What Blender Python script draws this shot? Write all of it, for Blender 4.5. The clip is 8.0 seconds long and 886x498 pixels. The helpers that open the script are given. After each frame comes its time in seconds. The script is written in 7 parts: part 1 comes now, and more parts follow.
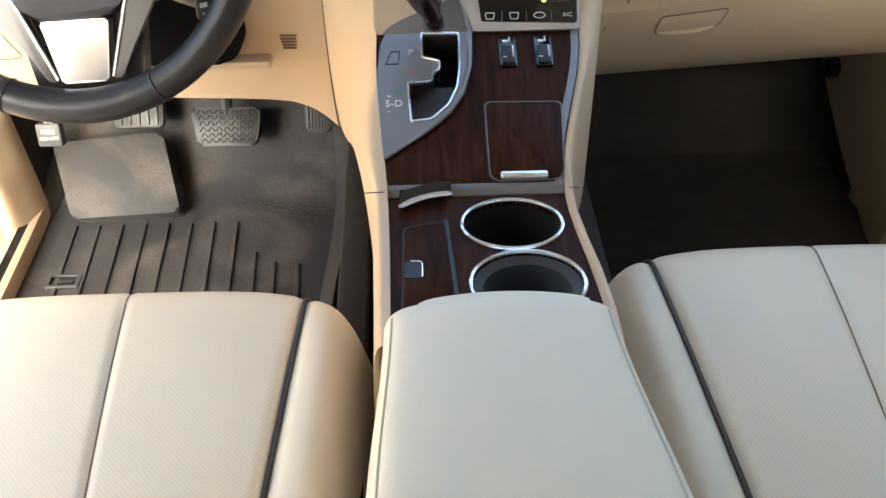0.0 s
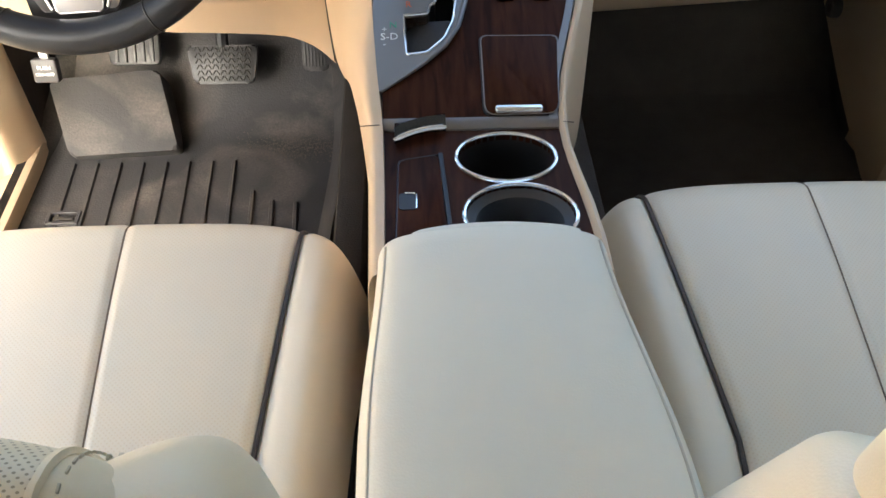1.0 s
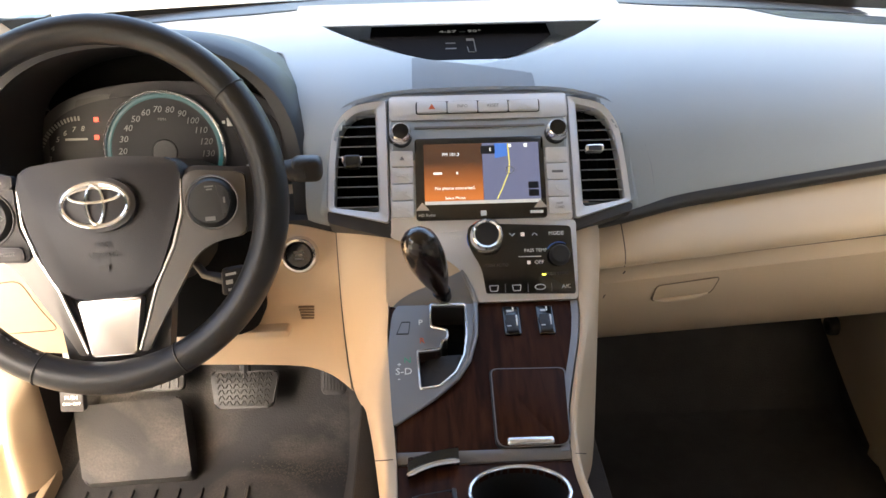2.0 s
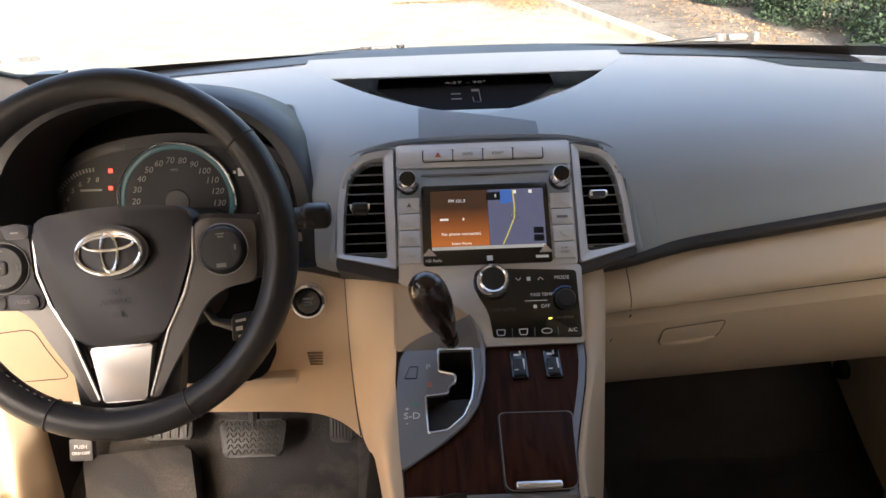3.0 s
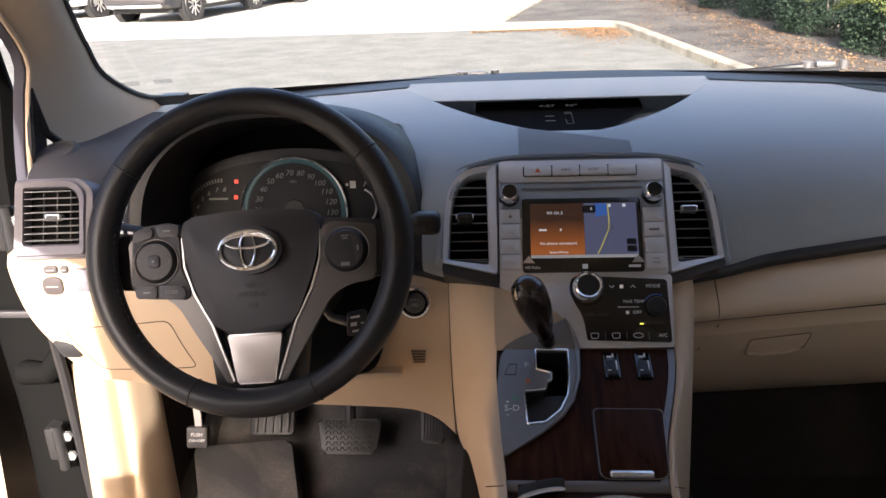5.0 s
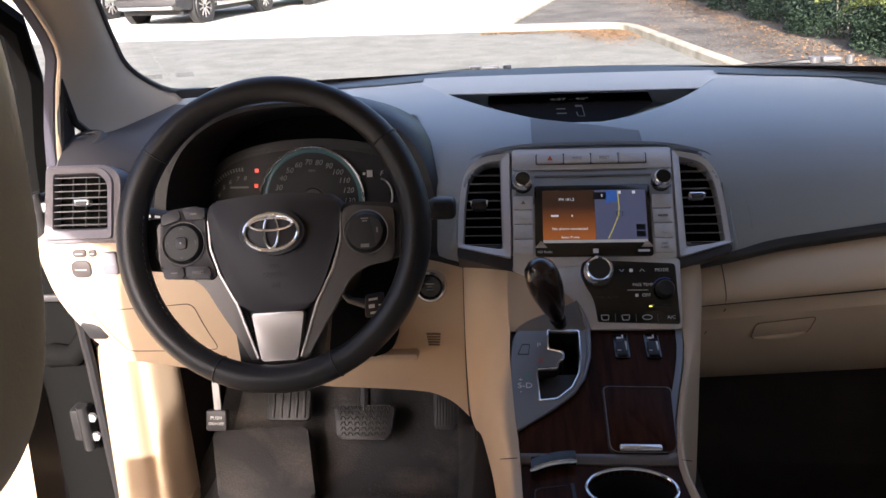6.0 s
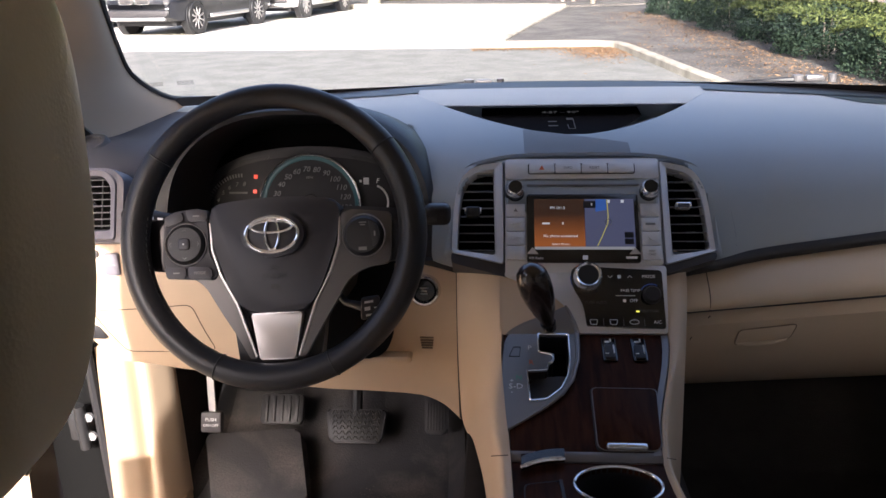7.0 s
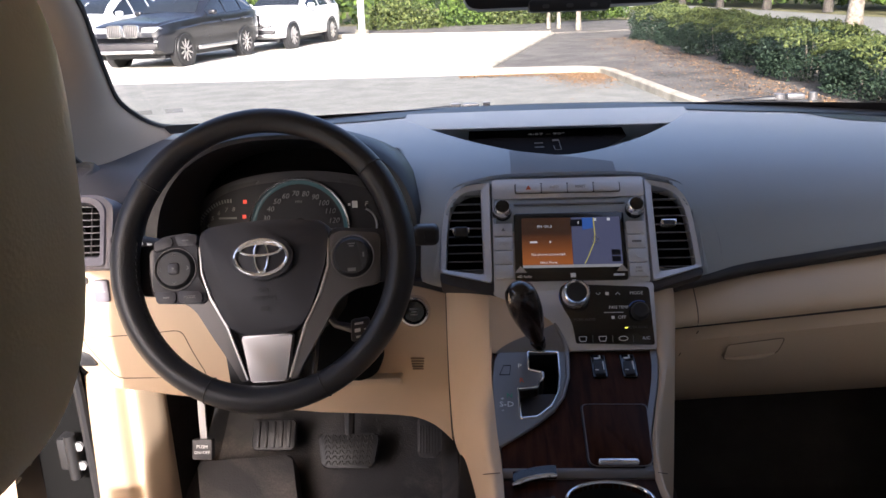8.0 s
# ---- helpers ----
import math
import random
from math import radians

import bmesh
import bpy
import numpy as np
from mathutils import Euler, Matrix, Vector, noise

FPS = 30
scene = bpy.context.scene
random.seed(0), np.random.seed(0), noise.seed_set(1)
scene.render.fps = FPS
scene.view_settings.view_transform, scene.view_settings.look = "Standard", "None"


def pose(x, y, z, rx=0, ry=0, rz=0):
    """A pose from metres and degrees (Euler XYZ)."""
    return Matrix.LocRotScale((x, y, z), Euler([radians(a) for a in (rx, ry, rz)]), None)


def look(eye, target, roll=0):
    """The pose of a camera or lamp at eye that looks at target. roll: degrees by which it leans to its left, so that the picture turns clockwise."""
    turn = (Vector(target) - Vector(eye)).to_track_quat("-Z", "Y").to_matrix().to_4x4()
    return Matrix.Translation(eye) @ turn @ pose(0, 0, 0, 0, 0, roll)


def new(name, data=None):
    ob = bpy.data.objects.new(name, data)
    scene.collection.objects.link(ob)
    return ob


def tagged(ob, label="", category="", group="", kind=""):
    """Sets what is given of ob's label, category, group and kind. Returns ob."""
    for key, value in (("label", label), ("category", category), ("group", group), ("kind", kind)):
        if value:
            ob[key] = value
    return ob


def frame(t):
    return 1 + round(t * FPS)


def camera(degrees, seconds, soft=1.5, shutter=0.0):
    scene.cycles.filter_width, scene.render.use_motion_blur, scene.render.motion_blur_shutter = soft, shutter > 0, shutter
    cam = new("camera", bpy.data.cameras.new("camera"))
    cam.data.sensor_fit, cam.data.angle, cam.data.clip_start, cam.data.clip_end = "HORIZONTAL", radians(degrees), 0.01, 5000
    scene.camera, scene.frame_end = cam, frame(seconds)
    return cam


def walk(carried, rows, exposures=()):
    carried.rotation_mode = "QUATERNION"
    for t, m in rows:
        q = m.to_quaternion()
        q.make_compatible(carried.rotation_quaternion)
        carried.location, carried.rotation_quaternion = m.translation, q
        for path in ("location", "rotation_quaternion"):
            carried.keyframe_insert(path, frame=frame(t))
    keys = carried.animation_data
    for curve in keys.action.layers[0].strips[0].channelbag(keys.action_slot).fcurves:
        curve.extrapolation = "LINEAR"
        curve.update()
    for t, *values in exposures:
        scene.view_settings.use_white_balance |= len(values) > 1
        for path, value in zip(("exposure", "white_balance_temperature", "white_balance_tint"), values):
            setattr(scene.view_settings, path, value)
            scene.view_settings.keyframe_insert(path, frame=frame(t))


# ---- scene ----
cam = camera(57.1, 8.0)
PATH = [
    (0, (-0.076, -0.911, 1.029), (-0.008, 0.525, -0.362), 0.3),
    (0.5, (-0.074, -0.932, 1.036), (-0.007, 0.443, -0.416), 0.6),
    (1, (-0.071, -0.928, 1.026), (-0.007, 0.416, -0.454), 0.6),
    (1.2, (-0.065, -0.917, 1.033), (0.008, 0.419, -0.454), 0.6),
    (1.3, (-0.065, -0.912, 1.037), (0.005, 0.48, -0.398), 0.1),
    (1.5, (-0.065, -0.915, 1.053), (-0.024, 0.616, -0.233), -0.8),
    (1.7, (-0.06, -0.92, 1.043), (-0.039, 0.737, -0.077), -1.3),
    (1.8, (-0.078, -0.904, 1.1), (-0.002, 0.737, -0.04), -1.0),
    (2, (-0.066, -0.929, 1.061), (-0.025, 0.86, 0.169), -1.1),
    (2.2, (-0.064, -0.935, 1.06), (-0.033, 0.892, 0.248), -1.4),
    (3.5, (-0.065, -0.951, 1.066), (-0.04, 0.903, 0.316), -1.9),
    (4, (-0.069, -0.977, 1.073), (-0.048, 0.903, 0.39), -1.8),
    (4.5, (-0.083, -1.014, 1.072), (-0.124, 0.864, 0.386), -2.0),
    (5, (-0.101, -1.028, 1.07), (-0.249, 0.835, 0.357), -2.4),
    (5.2, (-0.1, -1.035, 1.069), (-0.269, 0.825, 0.354), -2.5),
    (6.3, (-0.113, -1.082, 1.06), (-0.277, 0.787, 0.367), -2.3),
    (6.5, (-0.115, -1.089, 1.062), (-0.266, 0.786, 0.383), -2.0),
    (7, (-0.113, -1.106, 1.061), (-0.253, 0.772, 0.387), -1.4),
    (7.5, (-0.109, -1.109, 1.056), (-0.233, 0.781, 0.413), -2.0),
    (8, (-0.109, -1.116, 1.055), (-0.227, 0.784, 0.443), -2.2),
]
PATH = [r for r in PATH if r[0] not in (1.3, 1.8)]
EXPOSURES = [(0.0, 4.02, 6750, 1), (1.0, 3.86, 6700, 1), (1.6, 3.85, 6100, 1), (2.0, 3.85, 7500, 8), (2.4, 3.45, 7600, 10), (3.3, 2.87, 7300, 12), (4.5, 2.38, 6900, 14), (8.0, 2.20, 6400, 17)]
walk(cam, [(t, look(eye, goal, roll)) for t, eye, goal, roll in PATH], EXPOSURES)

# world and sun: the light stands behind the car, a little to its left
SUN_WAY = Vector((-0.045, -0.86, 0.43)).normalized()
world = bpy.data.worlds.new("sky")
scene.world = world
world.use_nodes = True
wn = world.node_tree.nodes
sky = wn.new("ShaderNodeTexSky")
sky.sky_type = "NISHITA"
sky.sun_disc = False
sky.dust_density = 5.0
sky.air_density = 0.65
sky.sun_elevation = math.asin(SUN_WAY.z)
sky.sun_rotation = math.atan2(SUN_WAY.x, SUN_WAY.y)
world.node_tree.links.new(sky.outputs[0], wn["Background"].inputs[0])
wn["Background"].inputs[1].default_value = 0.15
sun = new("sun", bpy.data.lights.new("sun", "SUN"))
sun.data.energy = 3.4
sun.data.angle = radians(0.6)
sun.data.color = (1.0, 0.96, 0.90)
sun.matrix_world = Matrix.Translation((0, 0, 20)) @ SUN_WAY.to_track_quat("Z", "Y").to_matrix().to_4x4()

# ---- building helpers ----
def frame_at(o, u, v):
    """A matrix whose x runs along u, y along v and z along their normal, at o."""
    u, v = Vector(u).normalized(), Vector(v).normalized()
    n = u.cross(v)
    m = Matrix((u, v, n)).transposed().to_4x4()
    m.translation = o
    return m


def lay(x, y, z=0.0):
    return Matrix.Translation((x, y, z))


def mesh_of(name, bm, material, sharp=38):
    bmesh.ops.recalc_face_normals(bm, faces=bm.faces[:])
    me = bpy.data.meshes.new(name)
    bm.to_mesh(me)
    bm.free()
    if material is not None:
        me.materials.append(material)
    for p in me.polygons:
        p.use_smooth = len(p.vertices) <= 4
    me.set_sharp_from_angle(angle=radians(sharp))
    return me


def thing(name, label, category, loc=(0, 0, 0), group="", kind=""):
    ob = new(name)
    ob.location = loc
    ob.empty_display_size = 0.05
    return tagged(ob, label, category, group, kind)


def hang(ob, parent):
    ob.parent = parent
    if parent is not None and parent.type == "EMPTY":
        ob.matrix_parent_inverse = parent.matrix_basis.inverted()
    return ob


def part(name, bm, material, parent, label="", at=None, sharp=38):
    """One mesh object under a thing or under a part. at: the frame in which bm was drawn."""
    if at is not None:
        bmesh.ops.transform(bm, matrix=at, verts=bm.verts[:])
    ob = new(name, mesh_of(name, bm, material, sharp))
    hang(ob, parent)
    return tagged(ob, label)


def solo(name, bm, material, label, category, group="", kind="", at=None, sharp=38):
    return tagged(part(name, bm, material, None, at=at, sharp=sharp), label, category, group, kind)


def rrect(w, h, r, cx=0.0, cy=0.0, n=4):
    pts = []
    for sx, sy, a in ((1, 1, 0), (-1, 1, 90), (-1, -1, 180), (1, -1, 270)):
        for i in range(n + 1):
            b = radians(a + 90 * i / n)
            pts.append((cx + sx * (w / 2 - r) + r * math.cos(b), cy + sy * (h / 2 - r) + r * math.sin(b)))
    return pts


def oval(rx, ry, cx=0.0, cy=0.0, n=40):
    return [(cx + rx * math.cos(2 * math.pi * i / n), cy + ry * math.sin(2 * math.pi * i / n)) for i in range(n)]


def rounded(pts, r, n=4):
    """The polygon with its corners rounded; r one number or one for each corner."""
    out, k = [], len(pts)
    for i in range(k):
        ri = r[i] if isinstance(r, (list, tuple)) else r
        p, a, b = Vector(pts[i]), Vector(pts[i - 1]), Vector(pts[(i + 1) % k])
        da, db = (a - p), (b - p)
        q = min(ri, da.length * 0.49, db.length * 0.49)
        s, e = p + da.normalized() * q, p + db.normalized() * q
        for j in range(n + 1):
            f = j / n
            w = s.lerp(p, f).lerp(p.lerp(e, f), f)
            out.append((w.x, w.y))
    return out


def prism(outline, z0, z1, bevel=0.0, seg=2):
    bm = bmesh.new()
    lo = [bm.verts.new((x, y, z0)) for x, y in outline]
    hi = [bm.verts.new((x, y, z1)) for x, y in outline]
    bm.faces.new(lo[::-1])
    top = bm.faces.new(hi)
    k = len(outline)
    for i in range(k):
        bm.faces.new((lo[i], lo[(i + 1) % k], hi[(i + 1) % k], hi[i]))
    if bevel:
        bmesh.ops.bevel(bm, geom=list(top.edges), offset=bevel, segments=seg, profile=0.5, affect="EDGES", clamp_overlap=True)
    return bm


def hoop(outer, inner, z0, z1, zi=None):
    """A frame with an opening: two outlines of as many points. zi: the height of its inner edge."""
    bm = bmesh.new()
    zi = z1 if zi is None else zi
    k = len(outer)
    d = 0.12 * (z1 - z0)
    def ring(pts, z):
        return [bm.verts.new((x, y, z)) for x, y in pts]
    def mix(f):
        return [(a[0] + (b[0] - a[0]) * f, a[1] + (b[1] - a[1]) * f) for a, b in zip(outer, inner)]
    rings = [ring(outer, z0), ring(outer, z1 - d), ring(mix(0.12), z1), ring(mix(0.85), zi), ring(inner, zi - d), ring(inner, z0)]
    for a, b in zip(rings, rings[1:] + rings[:1]):
        for i in range(k):
            bm.faces.new((a[i], a[(i + 1) % k], b[(i + 1) % k], b[i]))
    return bm


def block(sx, sy, sz, bevel=0.0, c=(0, 0, 0), seg=2):
    bm = bmesh.new()
    bmesh.ops.create_cube(bm, size=1, matrix=Matrix.Translation(c) @ Matrix.Diagonal((sx, sy, sz, 1)))
    if bevel:
        bmesh.ops.bevel(bm, geom=bm.edges[:], offset=bevel, segments=seg, profile=0.5, affect="EDGES", clamp_overlap=True)
    return bm


def span(x0, x1, y0, y1, z0, z1, bevel=0.0, seg=2):
    return block(x1 - x0, y1 - y0, z1 - z0, bevel, ((x0 + x1) / 2, (y0 + y1) / 2, (z0 + z1) / 2), seg)


def loft(rings, caps=True, closed=True):
    bm = bmesh.new()
    vs = [[bm.verts.new(p) for p in r] for r in rings]
    k = len(rings[0])
    for a, b in zip(vs, vs[1:]):
        for i in range(k if closed else k - 1):
            bm.faces.new((a[i], a[(i + 1) % k], b[(i + 1) % k], b[i]))
    if caps and closed:
        bm.faces.new(vs[0][::-1])
        bm.faces.new(vs[-1])
    return bm


def tube(pts, r, n=8, closed=False, flat=1.0):
    pts = [Vector(p) for p in pts]
    k = len(pts)
    rs = r if isinstance(r, (list, tuple)) else [r] * k
    rings, side = [], None
    for i, p in enumerate(pts):
        a = pts[i - 1] if (i or closed) else p
        b = pts[(i + 1) % k] if (i < k - 1 or closed) else p
        t = (b - a).normalized()
        if side is None:
            side = t.cross(Vector((0, 0, 1)) if abs(t.z) < 0.9 else Vector((1, 0, 0))).normalized()
        side = (side - t * side.dot(t)).normalized()
        up = t.cross(side)
        rings.append([p + side * (rs[i] * math.cos(2 * math.pi * j / n)) + up * (rs[i] * flat * math.sin(2 * math.pi * j / n)) for j in range(n)])
    if closed:
        rings.append(rings[0])
        bm = loft(rings, caps=False)
        bmesh.ops.remove_doubles(bm, verts=bm.verts[:], dist=1e-6)
        return bm
    return loft(rings)


def lathe(profile, n=32, rx=1.0, ry=1.0):
    """Turned about z: profile of (radius, height); a ring where it keeps off the axis."""
    rings = [[(max(r, 1e-4) * rx * math.cos(2 * math.pi * j / n), max(r, 1e-4) * ry * math.sin(2 * math.pi * j / n), z) for j in range(n)] for r, z in profile]
    if profile[0][0] < 1e-3 or profile[-1][0] < 1e-3:
        return loft(rings)
    bm = loft(rings + rings[:1], caps=False)
    bmesh.ops.remove_doubles(bm, verts=bm.verts[:], dist=1e-7)
    return bm


def sheet(f, nu, nv, back=None):
    """A surface f(u, v), u and v from 0 to 1; with back(u, v) a closed shell."""
    bm = bmesh.new()
    g = [[bm.verts.new(f(i / nu, j / nv)) for j in range(nv + 1)] for i in range(nu + 1)]
    for i in range(nu):
        for j in range(nv):
            bm.faces.new((g[i][j], g[i + 1][j], g[i + 1][j + 1], g[i][j + 1]))
    if back:
        h = [[bm.verts.new(back(i / nu, j / nv)) for j in range(nv + 1)] for i in range(nu + 1)]
        for i in range(nu):
            for j in range(nv):
                bm.faces.new((h[i][j], h[i][j + 1], h[i + 1][j + 1], h[i + 1][j]))
        rim = [(i, 0) for i in range(nu)] + [(nu, j) for j in range(nv)] + [(i, nv) for i in range(nu, 0, -1)] + [(0, j) for j in range(nv, 0, -1)]
        for (a, b), (c, d) in zip(rim, rim[1:] + rim[:1]):
            bm.faces.new((g[a][b], g[c][d], h[c][d], h[a][b]))
    return bm


def join(*bms):
    out = bmesh.new()
    for b in bms:
        me = bpy.data.meshes.new("tmp")
        b.to_mesh(me)
        b.free()
        out.from_mesh(me)
        bpy.data.meshes.remove(me)
    return out


def moved(bm, m):
    bmesh.ops.transform(bm, matrix=m, verts=bm.verts[:])
    return bm


def words(text, size, x=0.0, y=0.0, z=0.0, thick=0.0003, lean=0.0):
    """Raised lettering, centred at x, y."""
    cu = bpy.data.curves.new("words", "FONT")
    cu.body, cu.size, cu.align_x, cu.align_y, cu.extrude, cu.shear, cu.resolution_u = text, size, "CENTER", "CENTER", thick, lean, 2
    ob = bpy.data.objects.new("words", cu)
    scene.collection.objects.link(ob)
    me = bpy.data.meshes.new_from_object(ob)
    bpy.data.objects.remove(ob)
    bpy.data.curves.remove(cu)
    bm = bmesh.new()
    bm.from_mesh(me)
    bpy.data.meshes.remove(me)
    bmesh.ops.transform(bm, matrix=lay(x, y, z), verts=bm.verts[:])
    return bm


def each(name, bms, material, parent, label="", at=None):
    """One part for each mesh of a list."""
    for b in bms:
        part(name, b, material, parent, label, at)


def bar(x, y, w, h, z):
    return block(w, h, 0.0004, 0, (x, y, z))


def bars(*specs):
    """Plain bars: x, y, width, height, at height z."""
    return join(*[block(w, h, 0.0004, 0, (x, y, z)) for x, y, w, h, z in specs])

# ---- materials ----
def stuff(name, base, rough=0.5, metal=0.0, var=0.12, scale=6.0, grain=0.0, gscale=400.0, coat=0.0, spec=0.5, tint=None, emit=None):
    """A surface with slow colour change (scale), a fine grain relief (gscale) and uneven gloss."""
    m = bpy.data.materials.new(name)
    m.use_nodes = True
    t = m.node_tree
    n, l = t.nodes, t.links
    b = n["Principled BSDF"]
    co = n.new("ShaderNodeTexCoord")
    big = n.new("ShaderNodeTexNoise")
    big.inputs["Scale"].default_value = scale
    big.inputs["Detail"].default_value = 5
    l.new(co.outputs["Object"], big.inputs["Vector"])
    ramp = n.new("ShaderNodeMix")
    ramp.data_type = "RGBA"
    lo = [c * (1 - var) for c in base]
    hi = [c * (1 + var) for c in (tint or base)]
    ramp.inputs[6].default_value = (*lo, 1)
    ramp.inputs[7].default_value = (*hi, 1)
    l.new(big.outputs["Fac"], ramp.inputs[0])
    l.new(ramp.outputs[2], b.inputs["Base Color"])
    rr = n.new("ShaderNodeMapRange")
    rr.inputs[3].default_value = max(rough - 0.07, 0.02)
    rr.inputs[4].default_value = min(rough + 0.07, 1)
    l.new(big.outputs["Fac"], rr.inputs[0])
    l.new(rr.outputs[0], b.inputs["Roughness"])
    b.inputs["Metallic"].default_value = metal
    b.inputs["Coat Weight"].default_value = coat
    b.inputs["Coat Roughness"].default_value = 0.06
    b.inputs["Specular IOR Level"].default_value = spec
    if grain:
        fine = n.new("ShaderNodeTexNoise")
        fine.inputs["Scale"].default_value = gscale
        fine.inputs["Detail"].default_value = 3
        l.new(co.outputs["Object"], fine.inputs["Vector"])
        bump = n.new("ShaderNodeBump")
        bump.inputs["Strength"].default_value = grain
        bump.inputs["Distance"].default_value = 0.6 / gscale
        l.new(fine.outputs["Fac"], bump.inputs["Height"])
        l.new(bump.outputs[0], b.inputs["Normal"])
    if emit:
        b.inputs["Emission Color"].default_value = (*emit[:3], 1)
        b.inputs["Emission Strength"].default_value = emit[3]
    return m


def leather(name, base, holes=False, rough=0.45, spread=0.0032, upright=False, dark=0.85):
    m = stuff(name, base, rough, var=0.05, scale=9)
    t = m.node_tree
    n, l = t.nodes, t.links
    b = n["Principled BSDF"]
    co = n["Texture Coordinate"]
    cell = n.new("ShaderNodeTexVoronoi")
    cell.inputs["Scale"].default_value = 620
    l.new(co.outputs["Object"], cell.inputs["Vector"])
    bump = n.new("ShaderNodeBump")
    bump.inputs["Strength"].default_value = 0.11
    bump.inputs["Distance"].default_value = 0.0008
    l.new(cell.outputs["Distance"], bump.inputs["Height"])
    l.new(bump.outputs[0], b.inputs["Normal"])
    if holes:
        mp = n.new("ShaderNodeMapping")
        mp.inputs["Rotation"].default_value = (radians(90) if upright else 0, 0, radians(45))
        mp.inputs["Scale"].default_value = (1, 0, 1) if upright else (1, 1, 0)
        l.new(co.outputs["Object"], mp.inputs[0])
        dots = n.new("ShaderNodeTexVoronoi")
        dots.inputs["Scale"].default_value = 1 / spread
        dots.inputs["Randomness"].default_value = 0
        l.new(mp.outputs[0], dots.inputs["Vector"])
        rim = n.new("ShaderNodeMapRange")
        rim.inputs[1].default_value, rim.inputs[2].default_value = 0.16, 0.27
        l.new(dots.outputs["Distance"], rim.inputs[0])
        mix = n.new("ShaderNodeMix")
        mix.data_type = "RGBA"
        mix.inputs[6].default_value = (base[0] * dark, base[1] * dark * 0.95, base[2] * dark * 0.88, 1)
        l.new(rim.outputs[0], mix.inputs[0])
        l.new(n["Mix"].outputs[2], mix.inputs[7])
        l.new(mix.outputs[2], b.inputs["Base Color"])
    return m


def wood():
    m = stuff("dark_wood", (0.05, 0.018, 0.009), 0.38, var=0.1, coat=0.0, spec=0.05)
    t = m.node_tree
    n, l = t.nodes, t.links
    b = n["Principled BSDF"]
    mp = n.new("ShaderNodeMapping")
    mp.inputs["Scale"].default_value = (48, 6, 12)
    mp.inputs["Rotation"].default_value = (0, 0, radians(18))
    l.new(n["Texture Coordinate"].outputs["Object"], mp.inputs[0])
    wv = n.new("ShaderNodeTexNoise")
    wv.inputs["Scale"].default_value = 2.0
    wv.inputs["Detail"].default_value = 8
    wv.inputs["Distortion"].default_value = 0.7
    l.new(mp.outputs[0], wv.inputs["Vector"])
    cr = n.new("ShaderNodeValToRGB")
    e = cr.color_ramp.elements
    e[0].position, e[0].color = 0.33, (0.022, 0.0085, 0.0055, 1)
    e[1].position, e[1].color = 0.72, (0.060, 0.021, 0.011, 1)
    l.new(wv.outputs["Fac"], cr.inputs[0])
    l.new(cr.outputs[0], b.inputs["Base Color"])
    return m


def glass(name, tint=(1, 1, 1), gloss=1.0):
    m = bpy.data.materials.new(name)
    m.use_nodes = True
    n, l = m.node_tree.nodes, m.node_tree.links
    n.remove(n["Principled BSDF"])
    tr, gl, mx = n.new("ShaderNodeBsdfTransparent"), n.new("ShaderNodeBsdfGlossy"), n.new("ShaderNodeMixShader")
    tr.inputs[0].default_value = (*tint, 1)
    gl.inputs["Roughness"].default_value = 0.02
    gl.inputs[0].default_value = (gloss, gloss, gloss, 1)
    mx.inputs[0].default_value = 0.045
    l.new(tr.outputs[0], mx.inputs[1])
    l.new(gl.outputs[0], mx.inputs[2])
    l.new(mx.outputs[0], n["Material Output"].inputs[0])
    return m


def ground_mat(name, lo, hi, scale, rough=0.9, relief=0.4, specks=0.0, fine=60.0):
    """Two scales of mottling with relief, for paving, mulch and grass."""
    m = bpy.data.materials.new(name)
    m.use_nodes = True
    n, l = m.node_tree.nodes, m.node_tree.links
    b = n["Principled BSDF"]
    b.inputs["Roughness"].default_value = rough
    co = n.new("ShaderNodeTexCoord")
    a, c = n.new("ShaderNodeTexNoise"), n.new("ShaderNodeTexNoise")
    a.inputs["Scale"].default_value, c.inputs["Scale"].default_value = scale, fine
    a.inputs["Detail"].default_value = c.inputs["Detail"].default_value = 6
    for q in (a, c):
        l.new(co.outputs["Object"], q.inputs["Vector"])
    mx = n.new("ShaderNodeMath")
    mx.operation = "MULTIPLY_ADD"
    mx.inputs[1].default_value = specks
    l.new(c.outputs["Fac"], mx.inputs[0])
    l.new(a.outputs["Fac"], mx.inputs[2])
    sub = n.new("ShaderNodeMath")
    sub.operation = "SUBTRACT"
    sub.inputs[1].default_value = specks / 2
    l.new(mx.outputs[0], sub.inputs[0])
    cr = n.new("ShaderNodeValToRGB")
    cr.color_ramp.elements[0].position, cr.color_ramp.elements[0].color = 0.3, (*lo, 1)
    cr.color_ramp.elements[1].position, cr.color_ramp.elements[1].color = 0.7, (*hi, 1)
    l.new(sub.outputs[0], cr.inputs[0])
    l.new(cr.outputs[0], b.inputs["Base Color"])
    bump = n.new("ShaderNodeBump")
    bump.inputs["Strength"].default_value = relief
    bump.inputs["Distance"].default_value = 0.02
    l.new(c.outputs["Fac"], bump.inputs["Height"])
    l.new(bump.outputs[0], b.inputs["Normal"])
    return m


